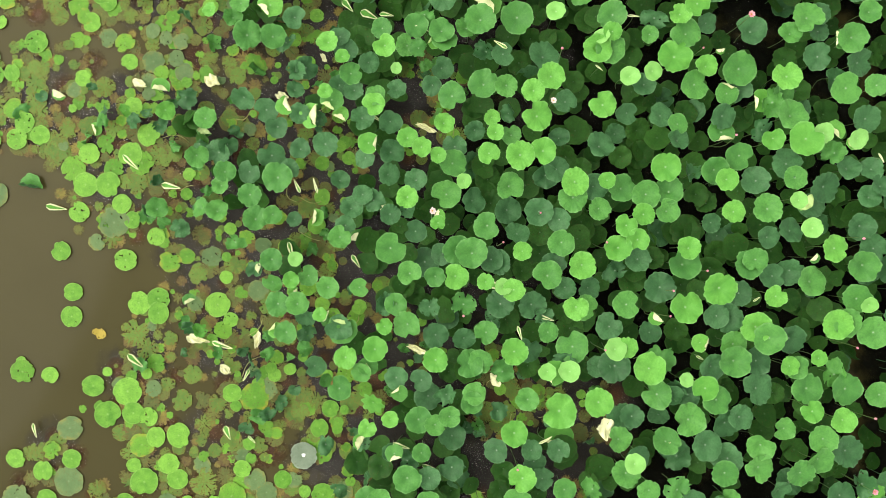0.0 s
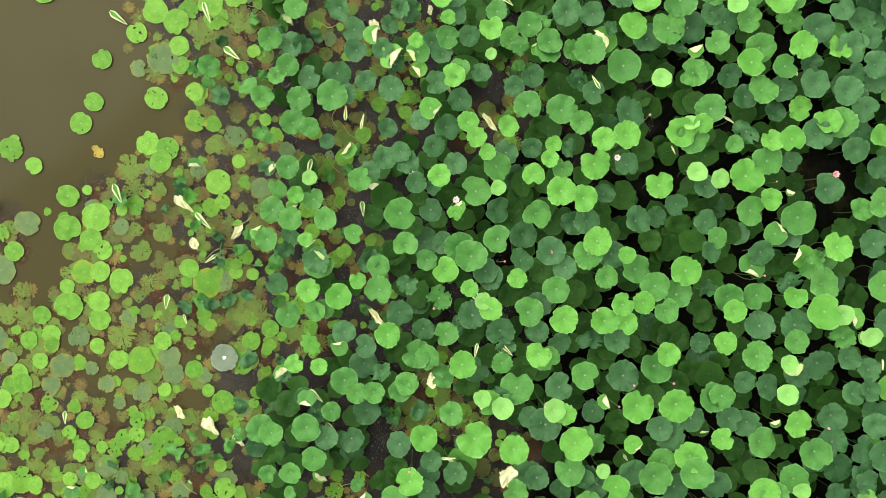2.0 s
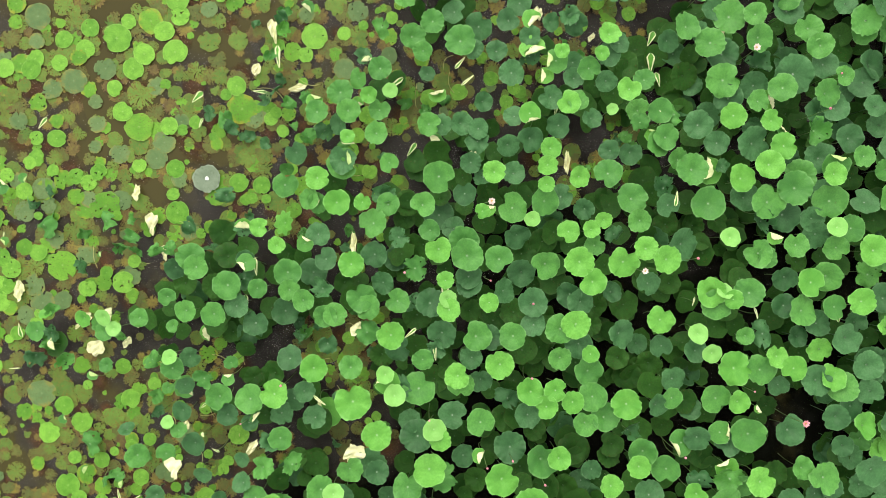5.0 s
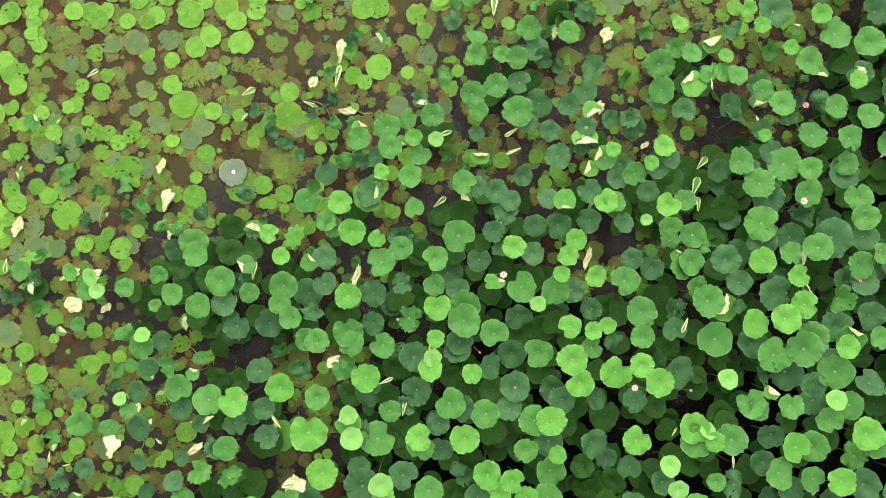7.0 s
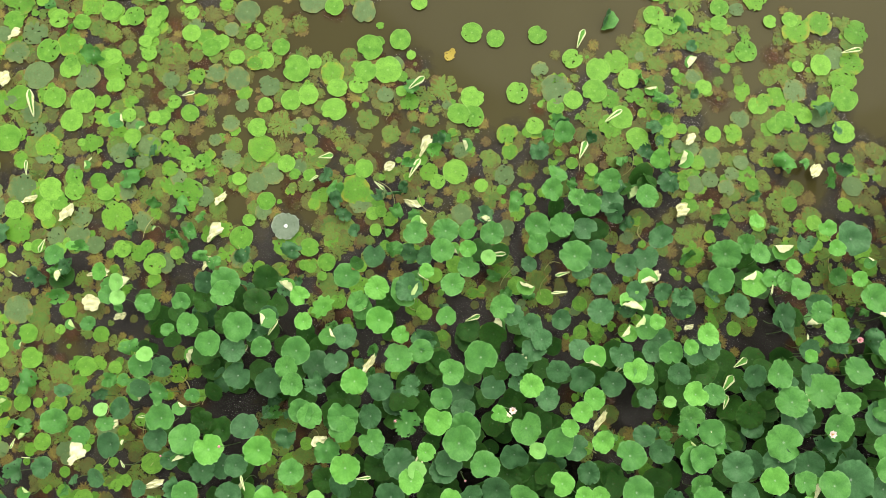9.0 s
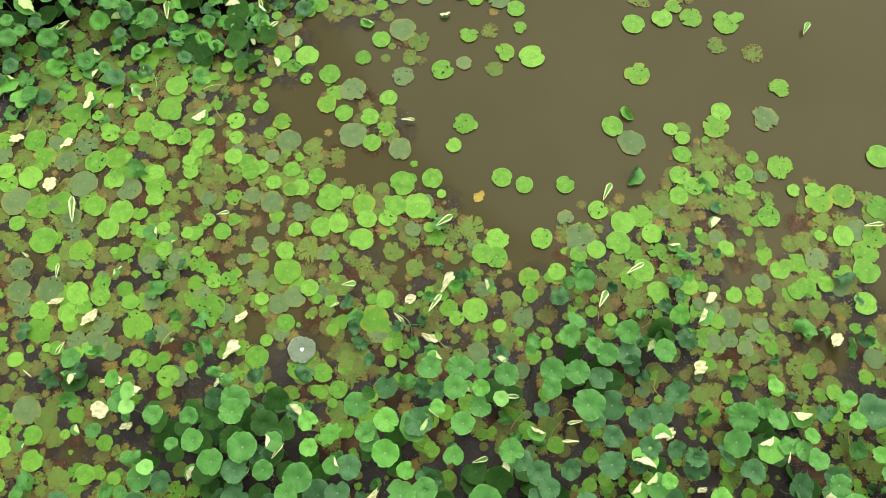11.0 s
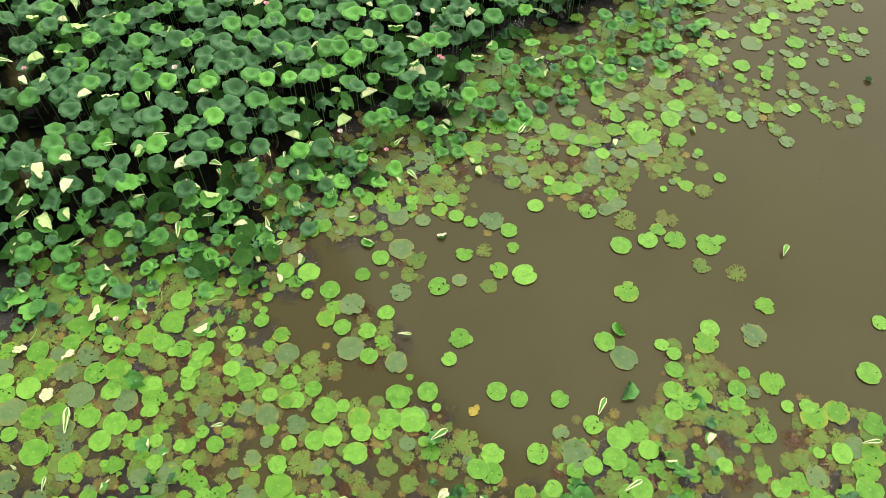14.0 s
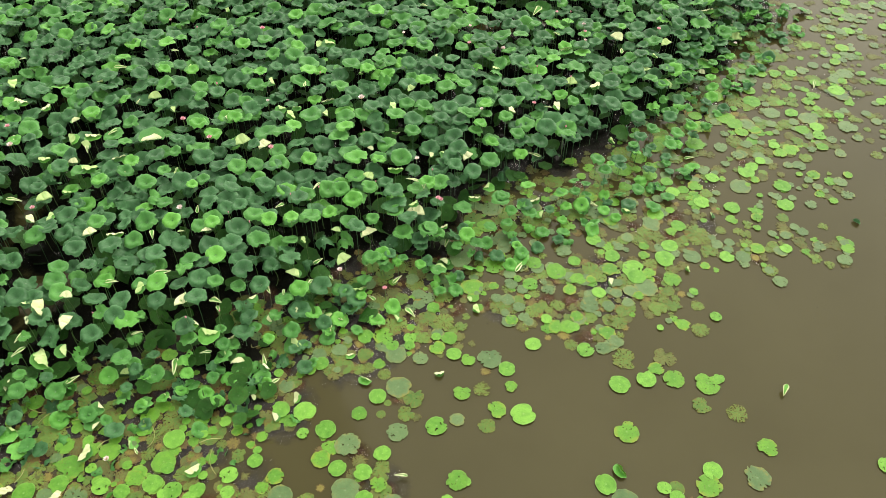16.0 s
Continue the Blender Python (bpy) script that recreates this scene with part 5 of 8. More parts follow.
green_leaf(-15.27, -7.97, 0.44, 0.79)
green_leaf(-15.35, -7.46, 0.38, 0.80)
green_leaf(-15.13, -6.18, 0.43, 0.81)
green_leaf(-16.56, -5.81, 0.48, 0.79)
green_leaf(-16.59, -5.13, 0.40, 0.78)
green_leaf(-15.02, -4.46, 0.35, 0.83)
green_leaf(-16.08, -4.07, 0.39, 0.78)
green_leaf(-16.86, -3.70, 0.40, 0.79)
green_leaf(-16.95, -1.71, 0.47, 0.77)
green_leaf(-15.72, -1.60, 0.38, 0.82)
green_leaf(-15.08, -1.08, 0.44, 0.81)
green_leaf(-16.45, -0.74, 0.46, 0.83)
green_leaf(-16.48, -0.23, 0.38, 0.81)
green_leaf(-15.89, 0.07, 0.45, 0.86)
green_leaf(-15.34, 0.49, 0.42, 0.77)
green_leaf(-16.02, 1.06, 0.38, 0.83)
green_leaf(-15.65, 2.29, 0.38, 0.21)
green_leaf(-16.11, 2.42, 0.38, 0.20)
green_leaf(-15.97, 2.79, 0.43, 0.20)
green_leaf(-13.91, -9.47, 0.30, 0.81)
green_leaf(-14.13, -8.84, 0.37, 0.82)
green_leaf(-14.17, -8.20, 0.37, 0.81)
green_leaf(-13.93, -7.59, 0.37, 0.76)
green_leaf(-14.32, -6.69, 0.32, 0.84)
green_leaf(-13.79, -6.37, 0.24, 0.89)
green_leaf(-14.87, -5.78, 0.45, 0.82)
green_leaf(-14.19, -5.75, 0.41, 0.84)
green_leaf(-13.96, -5.55, 0.43, 0.89)
green_leaf(-13.04, -5.53, 0.47, 0.76)
green_leaf(-13.06, -5.16, 0.46, 0.87)
green_leaf(-14.16, -4.86, 0.36, 0.84)
green_leaf(-14.98, -4.83, 0.45, 0.87)
green_leaf(-13.34, -4.16, 0.35, 0.81)
green_leaf(-14.43, -3.93, 0.36, 0.86)
green_leaf(-13.39, -3.45, 0.39, 0.88)
green_leaf(-13.81, -3.30, 0.33, 0.88)
green_leaf(-14.91, -3.04, 0.44, 0.80)
green_leaf(-13.63, -3.02, 0.35, 0.77)
green_leaf(-13.80, -2.94, 0.40, 0.87)
green_leaf(-13.44, -2.75, 0.23, 0.81)
green_leaf(-14.64, -2.62, 0.44, 0.82)
green_leaf(-14.80, -2.27, 0.37, 0.84)
green_leaf(-13.31, -1.78, 0.30, 0.77)
green_leaf(-13.53, -1.70, 0.35, 0.75)
green_leaf(-14.20, -1.69, 0.40, 0.84)
green_leaf(-14.87, -1.67, 0.37, 0.80)
green_leaf(-13.89, -1.64, 0.28, 0.78)
green_leaf(-13.29, -1.42, 0.39, 0.62)
green_leaf(-14.01, -1.07, 0.42, 0.85)
green_leaf(-14.80, -0.56, 0.44, 0.78)
green_leaf(-13.82, -0.45, 0.35, 0.73)
green_leaf(-14.39, -0.15, 0.36, 0.78)
green_leaf(-13.89, 0.02, 0.47, 0.67)
green_leaf(-14.75, 0.40, 0.36, 0.89)
green_leaf(-12.77, -11.55, 0.43, 0.87)
green_leaf(-11.19, -10.73, 0.33, 0.80)
green_leaf(-12.28, -10.67, 0.35, 0.76)
green_leaf(-12.83, -10.43, 0.29, 0.83)
green_leaf(-12.32, -9.56, 0.39, 0.75)
green_leaf(-11.73, -8.88, 0.41, 0.81)
green_leaf(-12.55, -7.43, 0.46, 0.76)
green_leaf(-11.41, -7.41, 0.26, 0.87)
green_leaf(-11.68, -7.07, 0.45, 0.78)
green_leaf(-12.63, -6.71, 0.42, 0.81)
green_leaf(-12.72, -6.50, 0.35, 0.85)
green_leaf(-12.36, -5.89, 0.45, 0.86)
green_leaf(-12.39, -5.54, 0.41, 0.89)
green_leaf(-12.57, -4.43, 0.41, 0.78)
green_leaf(-12.93, -4.41, 0.39, 0.79)
green_leaf(-11.04, -4.22, 0.38, 0.80)
green_leaf(-12.11, -4.07, 0.49, 0.78)
green_leaf(-11.45, -3.78, 0.39, 0.81)
green_leaf(-12.03, -3.48, 0.33, 0.87)
green_leaf(-11.71, -3.06, 0.39, 0.85)
green_leaf(-12.92, -2.99, 0.34, 0.88)
green_leaf(-11.42, -2.56, 0.43, 0.76)
green_leaf(-11.60, -2.16, 0.37, 0.81)
green_leaf(-12.81, -1.81, 0.38, 0.72)
green_leaf(-11.37, -1.67, 0.43, 0.46)
green_leaf(-11.75, -1.51, 0.33, 0.36)
green_leaf(-10.79, -9.86, 0.33, 0.76)
green_leaf(-10.55, -9.01, 0.32, 0.82)
green_leaf(-10.34, -8.48, 0.32, 0.88)
green_leaf(-10.71, -8.16, 0.32, 0.83)
green_leaf(-9.32, -8.04, 0.34, 0.83)
green_leaf(-10.91, -7.45, 0.26, 0.78)
green_leaf(-10.11, -7.31, 0.38, 0.87)
green_leaf(-10.08, -7.09, 0.31, 0.80)
green_leaf(-9.20, -6.92, 0.34, 0.80)
green_leaf(-10.73, -6.56, 0.26, 0.88)
green_leaf(-9.86, -6.07, 0.37, 0.76)
green_leaf(-9.99, -4.98, 0.35, 0.84)
green_leaf(-10.15, -4.66, 0.31, 0.75)
green_leaf(-10.02, -3.63, 0.41, 0.57)
green_leaf(-10.87, -3.63, 0.42, 0.77)
green_leaf(-10.46, -3.20, 0.25, 0.74)
green_leaf(-10.76, -2.85, 0.31, 0.73)
green_leaf(-10.54, -2.06, 0.31, 0.37)
green_leaf(-9.93, -2.05, 0.29, 0.16)
green_leaf(-9.58, -1.83, 0.28, 0.17)
green_leaf(-8.18, -8.21, 0.31, 0.79)
green_leaf(-7.66, -7.88, 0.36, 0.84)
green_leaf(-8.00, -7.11, 0.36, 0.82)
green_leaf(-7.47, -7.10, 0.27, 0.68)
green_leaf(-8.11, -6.68, 0.27, 0.79)
green_leaf(-7.56, -6.49, 0.24, 0.64)
green_leaf(-7.22, -6.43, 0.27, 0.58)
green_leaf(-8.59, -6.06, 0.31, 0.85)
green_leaf(-7.86, -5.80, 0.36, 0.72)
green_leaf(-7.50, -5.67, 0.40, 0.62)
green_leaf(-8.46, -5.48, 0.26, 0.72)
green_leaf(-7.93, -5.23, 0.26, 0.63)
green_leaf(-8.43, -5.07, 0.27, 0.70)
green_leaf(-7.15, -4.77, 0.26, 0.55)
green_leaf(-7.30, -4.76, 0.26, 0.62)
green_leaf(-7.04, -4.37, 0.38, 0.46)
green_leaf(-8.48, -4.29, 0.35, 0.52)
green_leaf(-7.15, -4.16, 0.22, 0.37)
green_leaf(-7.40, -4.12, 0.23, 0.44)
green_leaf(-7.77, -3.82, 0.35, 0.28)
green_leaf(-8.67, -2.75, 0.27, 0.19)
green_leaf(-6.49, -8.22, 0.34, 0.47)
green_leaf(-6.76, -8.08, 0.21, 0.69)
green_leaf(-5.89, -8.03, 0.30, 0.34)
green_leaf(-5.63, -7.96, 0.17, 0.30)
green_leaf(-6.24, -7.76, 0.34, 0.39)
green_leaf(-6.29, -7.47, 0.34, 0.39)
green_leaf(-6.19, -7.13, 0.30, 0.34)
green_leaf(-6.61, -7.06, 0.30, 0.43)
green_leaf(-5.74, -6.97, 0.38, 0.23)
green_leaf(-6.77, -6.26, 0.26, 0.42)
green_leaf(-6.19, -6.20, 0.42, 0.29)
green_leaf(-5.05, -6.00, 0.45, 0.18)
green_leaf(-5.70, -5.87, 0.40, 0.18)
green_leaf(-6.86, -4.87, 0.30, 0.55)
green_leaf(-6.26, -4.79, 0.30, 0.31)
green_leaf(-6.83, -4.57, 0.21, 0.49)
green_leaf(-6.65, -4.28, 0.30, 0.35)
green_leaf(-5.50, -4.15, 0.12, 0.17)
green_leaf(-6.25, -3.93, 0.30, 0.19)
green_leaf(-5.49, 2.77, 0.33, 0.19)
green_leaf(-4.57, -7.55, 0.32, 0.18)
green_leaf(-4.81, -7.43, 0.32, 0.17)
green_leaf(-4.28, -5.35, 0.40, 0.20)
green_leaf(-4.27, -0.89, 0.27, 0.20)
green_leaf(-3.09, -0.81, 0.23, 0.34)
green_leaf(-3.05, 1.16, 0.27, 0.54)
green_leaf(-3.73, 1.23, 0.34, 0.33)
green_leaf(-3.03, 1.87, 0.30, 0.62)
green_leaf(-3.63, 4.28, 0.38, 0.27)
green_leaf(-3.42, 4.90, 0.33, 0.34)
green_leaf(-1.41, -5.33, 0.30, 0.32)
green_leaf(-1.23, -5.25, 0.30, 0.33)
green_leaf(-1.52, -5.00, 0.25, 0.34)
green_leaf(-2.65, -4.64, 0.42, 0.15)
green_leaf(-2.25, -3.82, 0.33, 0.28)
green_leaf(-1.87, -3.75, 0.26, 0.46)
green_leaf(-1.87, -3.57, 0.27, 0.44)
green_leaf(-1.55, -3.34, 0.22, 0.55)
green_leaf(-1.47, -3.16, 0.20, 0.58)
green_leaf(-1.23, -2.97, 0.36, 0.65)
green_leaf(-1.07, -2.93, 0.31, 0.76)
green_leaf(-2.67, -1.76, 0.31, 0.24)
green_leaf(-1.46, -1.44, 0.33, 0.60)
green_leaf(-1.12, -1.23, 0.27, 0.70)
green_leaf(-1.04, -1.17, 0.27, 0.69)
green_leaf(-2.41, -0.90, 0.27, 0.49)
green_leaf(-1.86, -0.87, 0.23, 0.55)
green_leaf(-2.08, -0.61, 0.30, 0.63)
green_leaf(-1.89, -0.25, 0.30, 0.67)
green_leaf(-2.15, -0.22, 0.33, 0.65)
green_leaf(-1.03, -0.11, 0.25, 0.80)
green_leaf(-1.45, -0.07, 0.30, 0.71)
green_leaf(-2.19, 0.08, 0.27, 0.65)
green_leaf(-1.70, 0.11, 0.27, 0.66)
green_leaf(-2.16, 0.38, 0.30, 0.68)
green_leaf(-1.23, 0.58, 0.30, 0.68)
green_leaf(-2.63, 0.66, 0.29, 0.63)
green_leaf(-2.32, 0.93, 0.34, 0.69)
green_leaf(-2.08, 0.97, 0.25, 0.73)
green_leaf(-2.83, 1.09, 0.29, 0.63)
green_leaf(-2.35, 1.26, 0.30, 0.73)
green_leaf(-2.72, 1.42, 0.24, 0.70)
green_leaf(-1.96, 1.45, 0.39, 0.72)
green_leaf(-2.66, 1.60, 0.28, 0.69)
green_leaf(-2.88, 2.36, 0.30, 0.55)
green_leaf(-1.83, 3.31, 0.33, 0.73)
green_leaf(-2.19, 3.40, 0.38, 0.62)
green_leaf(-2.37, 3.67, 0.26, 0.53)
green_leaf(-2.21, 3.81, 0.27, 0.68)
green_leaf(-1.92, 3.98, 0.29, 0.78)
green_leaf(-1.86, 4.13, 0.26, 0.73)
green_leaf(-1.78, 4.27, 0.27, 0.79)
green_leaf(-1.52, 4.53, 0.29, 0.83)
green_leaf(-1.29, 4.72, 0.31, 0.85)
green_leaf(-1.77, 5.24, 0.36, 0.70)
green_leaf(-1.11, 5.38, 0.29, 0.85)
green_leaf(-2.07, 5.72, 0.41, 0.63)
green_leaf(-1.84, 6.07, 0.39, 0.72)
green_leaf(0.26, -5.49, 0.39, 0.26)
green_leaf(-0.88, -5.19, 0.32, 0.37)
green_leaf(0.69, -4.90, 0.35, 0.48)
green_leaf(0.85, -4.52, 0.25, 0.57)
green_leaf(-0.93, -4.42, 0.25, 0.58)
green_leaf(0.66, -4.18, 0.21, 0.69)
green_leaf(0.11, -4.05, 0.16, 0.63)
green_leaf(-0.31, -4.03, 0.27, 0.70)
green_leaf(-0.86, -3.92, 0.24, 0.65)
green_leaf(-0.08, -3.82, 0.29, 0.80)
green_leaf(-0.55, -3.56, 0.17, 0.73)
green_leaf(0.23, -3.51, 0.29, 0.85)
green_leaf(0.53, -3.48, 0.34, 0.75)
green_leaf(-0.92, -3.45, 0.23, 0.71)
green_leaf(-0.64, -3.30, 0.28, 0.80)
green_leaf(0.75, -3.14, 0.37, 0.80)
green_leaf(0.22, -3.13, 0.18, 0.78)
green_leaf(-0.43, -3.01, 0.31, 0.81)
green_leaf(-0.67, -2.69, 0.37, 0.76)
green_leaf(-0.45, -2.37, 0.25, 0.79)
green_leaf(-0.23, -2.02, 0.27, 0.78)
green_leaf(-0.44, -1.93, 0.34, 0.78)
green_leaf(-0.03, -1.92, 0.28, 0.84)
green_leaf(0.28, -1.78, 0.30, 0.79)
green_leaf(0.33, -1.67, 0.30, 0.78)
green_leaf(0.73, -1.42, 0.31, 0.76)
green_leaf(0.30, -1.26, 0.37, 0.80)
green_leaf(0.45, -1.24, 0.33, 0.79)
green_leaf(0.57, -0.88, 0.30, 0.77)
green_leaf(-0.45, -0.66, 0.37, 0.80)
green_leaf(0.31, -0.48, 0.33, 0.77)
green_leaf(-0.57, -0.38, 0.30, 0.79)
green_leaf(-0.02, -0.07, 0.27, 0.78)
green_leaf(-0.35, 0.00, 0.31, 0.80)
green_leaf(0.49, 0.18, 0.41, 0.88)
green_leaf(0.31, 0.23, 0.39, 0.79)
green_leaf(-0.57, 0.36, 0.40, 0.80)
green_leaf(0.73, 0.52, 0.35, 0.84)
green_leaf(0.24, 0.99, 0.39, 0.75)
green_leaf(0.36, 1.38, 0.37, 0.85)
green_leaf(0.45, 2.26, 0.35, 0.84)
green_leaf(-0.54, 2.36, 0.27, 0.85)
green_leaf(0.88, 2.38, 0.39, 0.76)
green_leaf(-0.84, 2.69, 0.29, 0.85)
green_leaf(0.08, 2.93, 0.25, 0.84)
green_leaf(0.42, 3.00, 0.33, 0.81)
green_leaf(-0.07, 3.00, 0.30, 0.75)
green_leaf(0.40, 3.12, 0.32, 0.83)
green_leaf(0.73, 3.14, 0.30, 0.75)
green_leaf(0.92, 3.20, 0.40, 0.89)
green_leaf(0.07, 3.23, 0.32, 0.83)
green_leaf(-0.37, 3.25, 0.27, 0.79)
green_leaf(0.20, 3.36, 0.30, 0.84)
green_leaf(-0.70, 4.01, 0.35, 0.88)
green_leaf(0.12, 4.13, 0.43, 0.80)
green_leaf(-0.37, 4.19, 0.37, 0.88)
green_leaf(0.57, 4.36, 0.28, 0.86)
green_leaf(-0.55, 4.61, 0.43, 0.75)
green_leaf(0.58, 4.75, 0.35, 0.80)
green_leaf(-0.14, 4.75, 0.35, 0.87)
green_leaf(-0.41, 4.87, 0.28, 0.85)
green_leaf(-0.82, 5.01, 0.36, 0.83)
green_leaf(0.90, 5.19, 0.36, 0.78)
green_leaf(-0.38, 5.37, 0.29, 0.77)
green_leaf(0.07, 5.41, 0.36, 0.77)
green_leaf(-0.68, 5.43, 0.33, 0.88)
green_leaf(0.34, 5.43, 0.33, 0.80)
green_leaf(0.82, 5.47, 0.25, 0.83)
green_leaf(-0.90, 5.75, 0.31, 0.88)
green_leaf(1.90, -3.72, 0.30, 0.75)
green_leaf(1.59, -3.41, 0.30, 0.84)
green_leaf(2.85, -3.20, 0.37, 0.83)
green_leaf(2.47, -3.15, 0.29, 0.87)
green_leaf(1.75, -3.09, 0.33, 0.78)
green_leaf(1.38, -3.06, 0.30, 0.76)
green_leaf(2.21, -2.92, 0.37, 0.79)
green_leaf(2.78, -2.57, 0.37, 0.76)
green_leaf(2.16, -2.47, 0.33, 0.76)
green_leaf(2.73, -1.93, 0.37, 0.78)
green_leaf(1.02, -1.81, 0.30, 0.83)
green_leaf(2.80, -1.48, 0.40, 0.85)
green_leaf(1.69, -1.19, 0.42, 0.76)
green_leaf(1.38, -0.96, 0.27, 0.79)
green_leaf(2.43, -0.70, 0.35, 0.87)
green_leaf(1.90, -0.68, 0.34, 0.77)
green_leaf(1.45, -0.22, 0.37, 0.81)
green_leaf(1.68, 0.20, 0.34, 0.81)
green_leaf(2.21, 0.59, 0.30, 0.80)
green_leaf(2.85, 0.71, 0.37, 0.82)
green_leaf(1.89, 0.77, 0.37, 0.83)
green_leaf(2.54, 0.82, 0.37, 0.77)
green_leaf(1.07, 1.01, 0.36, 0.76)
green_leaf(1.17, 1.67, 0.27, 0.79)
green_leaf(1.17, 2.33, 0.30, 0.82)
green_leaf(2.57, 2.66, 0.40, 0.85)
green_leaf(2.65, 3.09, 0.38, 0.88)
green_leaf(1.41, 3.21, 0.42, 0.79)
green_leaf(2.26, 3.43, 0.35, 0.88)
green_leaf(2.36, 3.50, 0.28, 0.82)
green_leaf(1.75, 3.85, 0.42, 0.87)
green_leaf(2.42, 3.93, 0.31, 0.78)
green_leaf(2.96, 4.09, 0.39, 0.76)
green_leaf(1.76, 4.23, 0.42, 0.89)
green_leaf(2.70, 4.37, 0.32, 0.78)
green_leaf(1.67, 4.42, 0.40, 0.75)
green_leaf(2.14, 4.59, 0.42, 0.77)
green_leaf(2.58, 4.66, 0.35, 0.77)
green_leaf(1.25, 4.82, 0.38, 0.82)
green_leaf(1.84, 5.21, 0.28, 0.84)
green_leaf(4.49, -3.15, 0.37, 0.81)
green_leaf(3.48, -3.03, 0.35, 0.87)
green_leaf(3.95, -3.02, 0.37, 0.80)
green_leaf(4.75, -3.00, 0.37, 0.78)
green_leaf(4.82, -2.73, 0.37, 0.85)
green_leaf(4.00, -2.72, 0.37, 0.84)
green_leaf(4.34, -2.55, 0.30, 0.79)
green_leaf(3.10, -2.30, 0.43, 0.81)
green_leaf(3.48, -2.07, 0.37, 0.85)
green_leaf(4.70, -2.06, 0.40, 0.78)
green_leaf(4.57, -1.75, 0.32, 0.82)
green_leaf(3.77, -1.59, 0.42, 0.81)
green_leaf(3.79, -1.37, 0.36, 0.80)
green_leaf(4.25, -1.33, 0.40, 0.88)
green_leaf(4.87, -0.66, 0.41, 0.82)
green_leaf(4.08, -0.35, 0.37, 0.83)
green_leaf(4.17, -0.29, 0.32, 0.88)
green_leaf(3.22, -0.26, 0.44, 0.85)
green_leaf(4.43, 0.35, 0.37, 0.79)
green_leaf(3.09, 0.46, 0.32, 0.82)
green_leaf(3.17, 0.71, 0.37, 0.75)
green_leaf(4.84, 0.72, 0.30, 0.78)
green_leaf(3.78, 0.94, 0.36, 0.80)
green_leaf(4.13, 1.09, 0.36, 0.80)
green_leaf(4.82, 1.53, 0.41, 0.87)
green_leaf(3.34, 1.58, 0.27, 0.87)
green_leaf(4.61, 1.73, 0.41, 0.89)
green_leaf(4.78, 1.85, 0.33, 0.77)
green_leaf(3.62, 2.07, 0.37, 0.86)
green_leaf(4.25, 2.23, 0.44, 0.79)
green_leaf(4.96, 2.61, 0.30, 0.79)
green_leaf(3.59, 2.75, 0.37, 0.82)
green_leaf(3.12, 2.80, 0.22, 0.79)
green_leaf(3.17, 3.56, 0.39, 0.87)
green_leaf(3.33, 3.95, 0.31, 0.87)
green_leaf(3.21, 4.57, 0.36, 0.76)
green_leaf(3.11, 4.81, 0.35, 0.84)
green_leaf(5.66, -2.25, 0.33, 0.75)
green_leaf(5.21, -2.12, 0.42, 0.78)
green_leaf(5.09, -1.92, 0.42, 0.78)
green_leaf(5.63, -1.41, 0.41, 0.84)
green_leaf(5.28, -1.23, 0.37, 0.83)
green_leaf(5.44, -0.94, 0.37, 0.87)
green_leaf(5.57, -0.51, 0.41, 0.85)
green_leaf(5.37, 0.99, 0.32, 0.83)
green_leaf(5.99, 1.81, 0.29, 0.87)
green_leaf(5.60, 1.82, 0.40, 0.85)
green_leaf(5.76, 2.48, 0.38, 0.81)
green_leaf(5.98, 2.77, 0.29, 0.88)
green_leaf(5.19, 2.79, 0.41, 0.83)
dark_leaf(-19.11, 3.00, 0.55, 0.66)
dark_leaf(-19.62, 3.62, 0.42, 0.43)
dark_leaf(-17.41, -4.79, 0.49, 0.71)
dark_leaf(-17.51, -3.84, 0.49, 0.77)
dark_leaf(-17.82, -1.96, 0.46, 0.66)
dark_leaf(-18.23, -1.05, 0.49, 0.68)
dark_leaf(-17.25, -0.81, 0.45, 0.69)
dark_leaf(-17.38, -0.30, 0.48, 0.75)
dark_leaf(-18.37, -0.11, 0.47, 0.72)
dark_leaf(-18.24, 0.45, 0.41, 0.71)
dark_leaf(-18.16, 0.99, 0.49, 0.67)
dark_leaf(-17.85, 1.67, 0.46, 0.63)
dark_leaf(-17.03, 1.68, 0.44, 0.70)
dark_leaf(-18.47, 1.78, 0.49, 0.73)
dark_leaf(-17.80, 2.31, 0.40, 0.75)
dark_leaf(-18.92, 2.32, 0.47, 0.68)
dark_leaf(-18.00, 2.84, 0.48, 0.69)
dark_leaf(-18.89, 3.73, 0.41, 0.41)
dark_leaf(-15.80, -8.46, 0.47, 0.77)
dark_leaf(-15.87, -6.97, 0.52, 0.76)
dark_leaf(-15.97, -6.20, 0.47, 0.65)
dark_leaf(-15.72, -5.85, 0.44, 0.70)
dark_leaf(-15.04, -5.71, 0.50, 0.71)
dark_leaf(-16.50, -5.25, 0.48, 0.75)
dark_leaf(-15.66, -5.16, 0.46, 0.68)
dark_leaf(-16.60, -4.73, 0.45, 0.75)
dark_leaf(-15.76, -4.66, 0.39, 0.68)
dark_leaf(-15.29, -3.89, 0.45, 0.65)
dark_leaf(-16.68, -3.66, 0.47, 0.76)
dark_leaf(-15.58, -3.17, 0.51, 0.70)
dark_leaf(-16.50, -2.96, 0.47, 0.73)
dark_leaf(-15.79, -2.31, 0.43, 0.68)
dark_leaf(-16.95, -2.24, 0.45, 0.70)
dark_leaf(-15.42, -1.99, 0.50, 0.67)
dark_leaf(-16.76, -1.81, 0.47, 0.72)
dark_leaf(-16.35, -1.24, 0.44, 0.75)
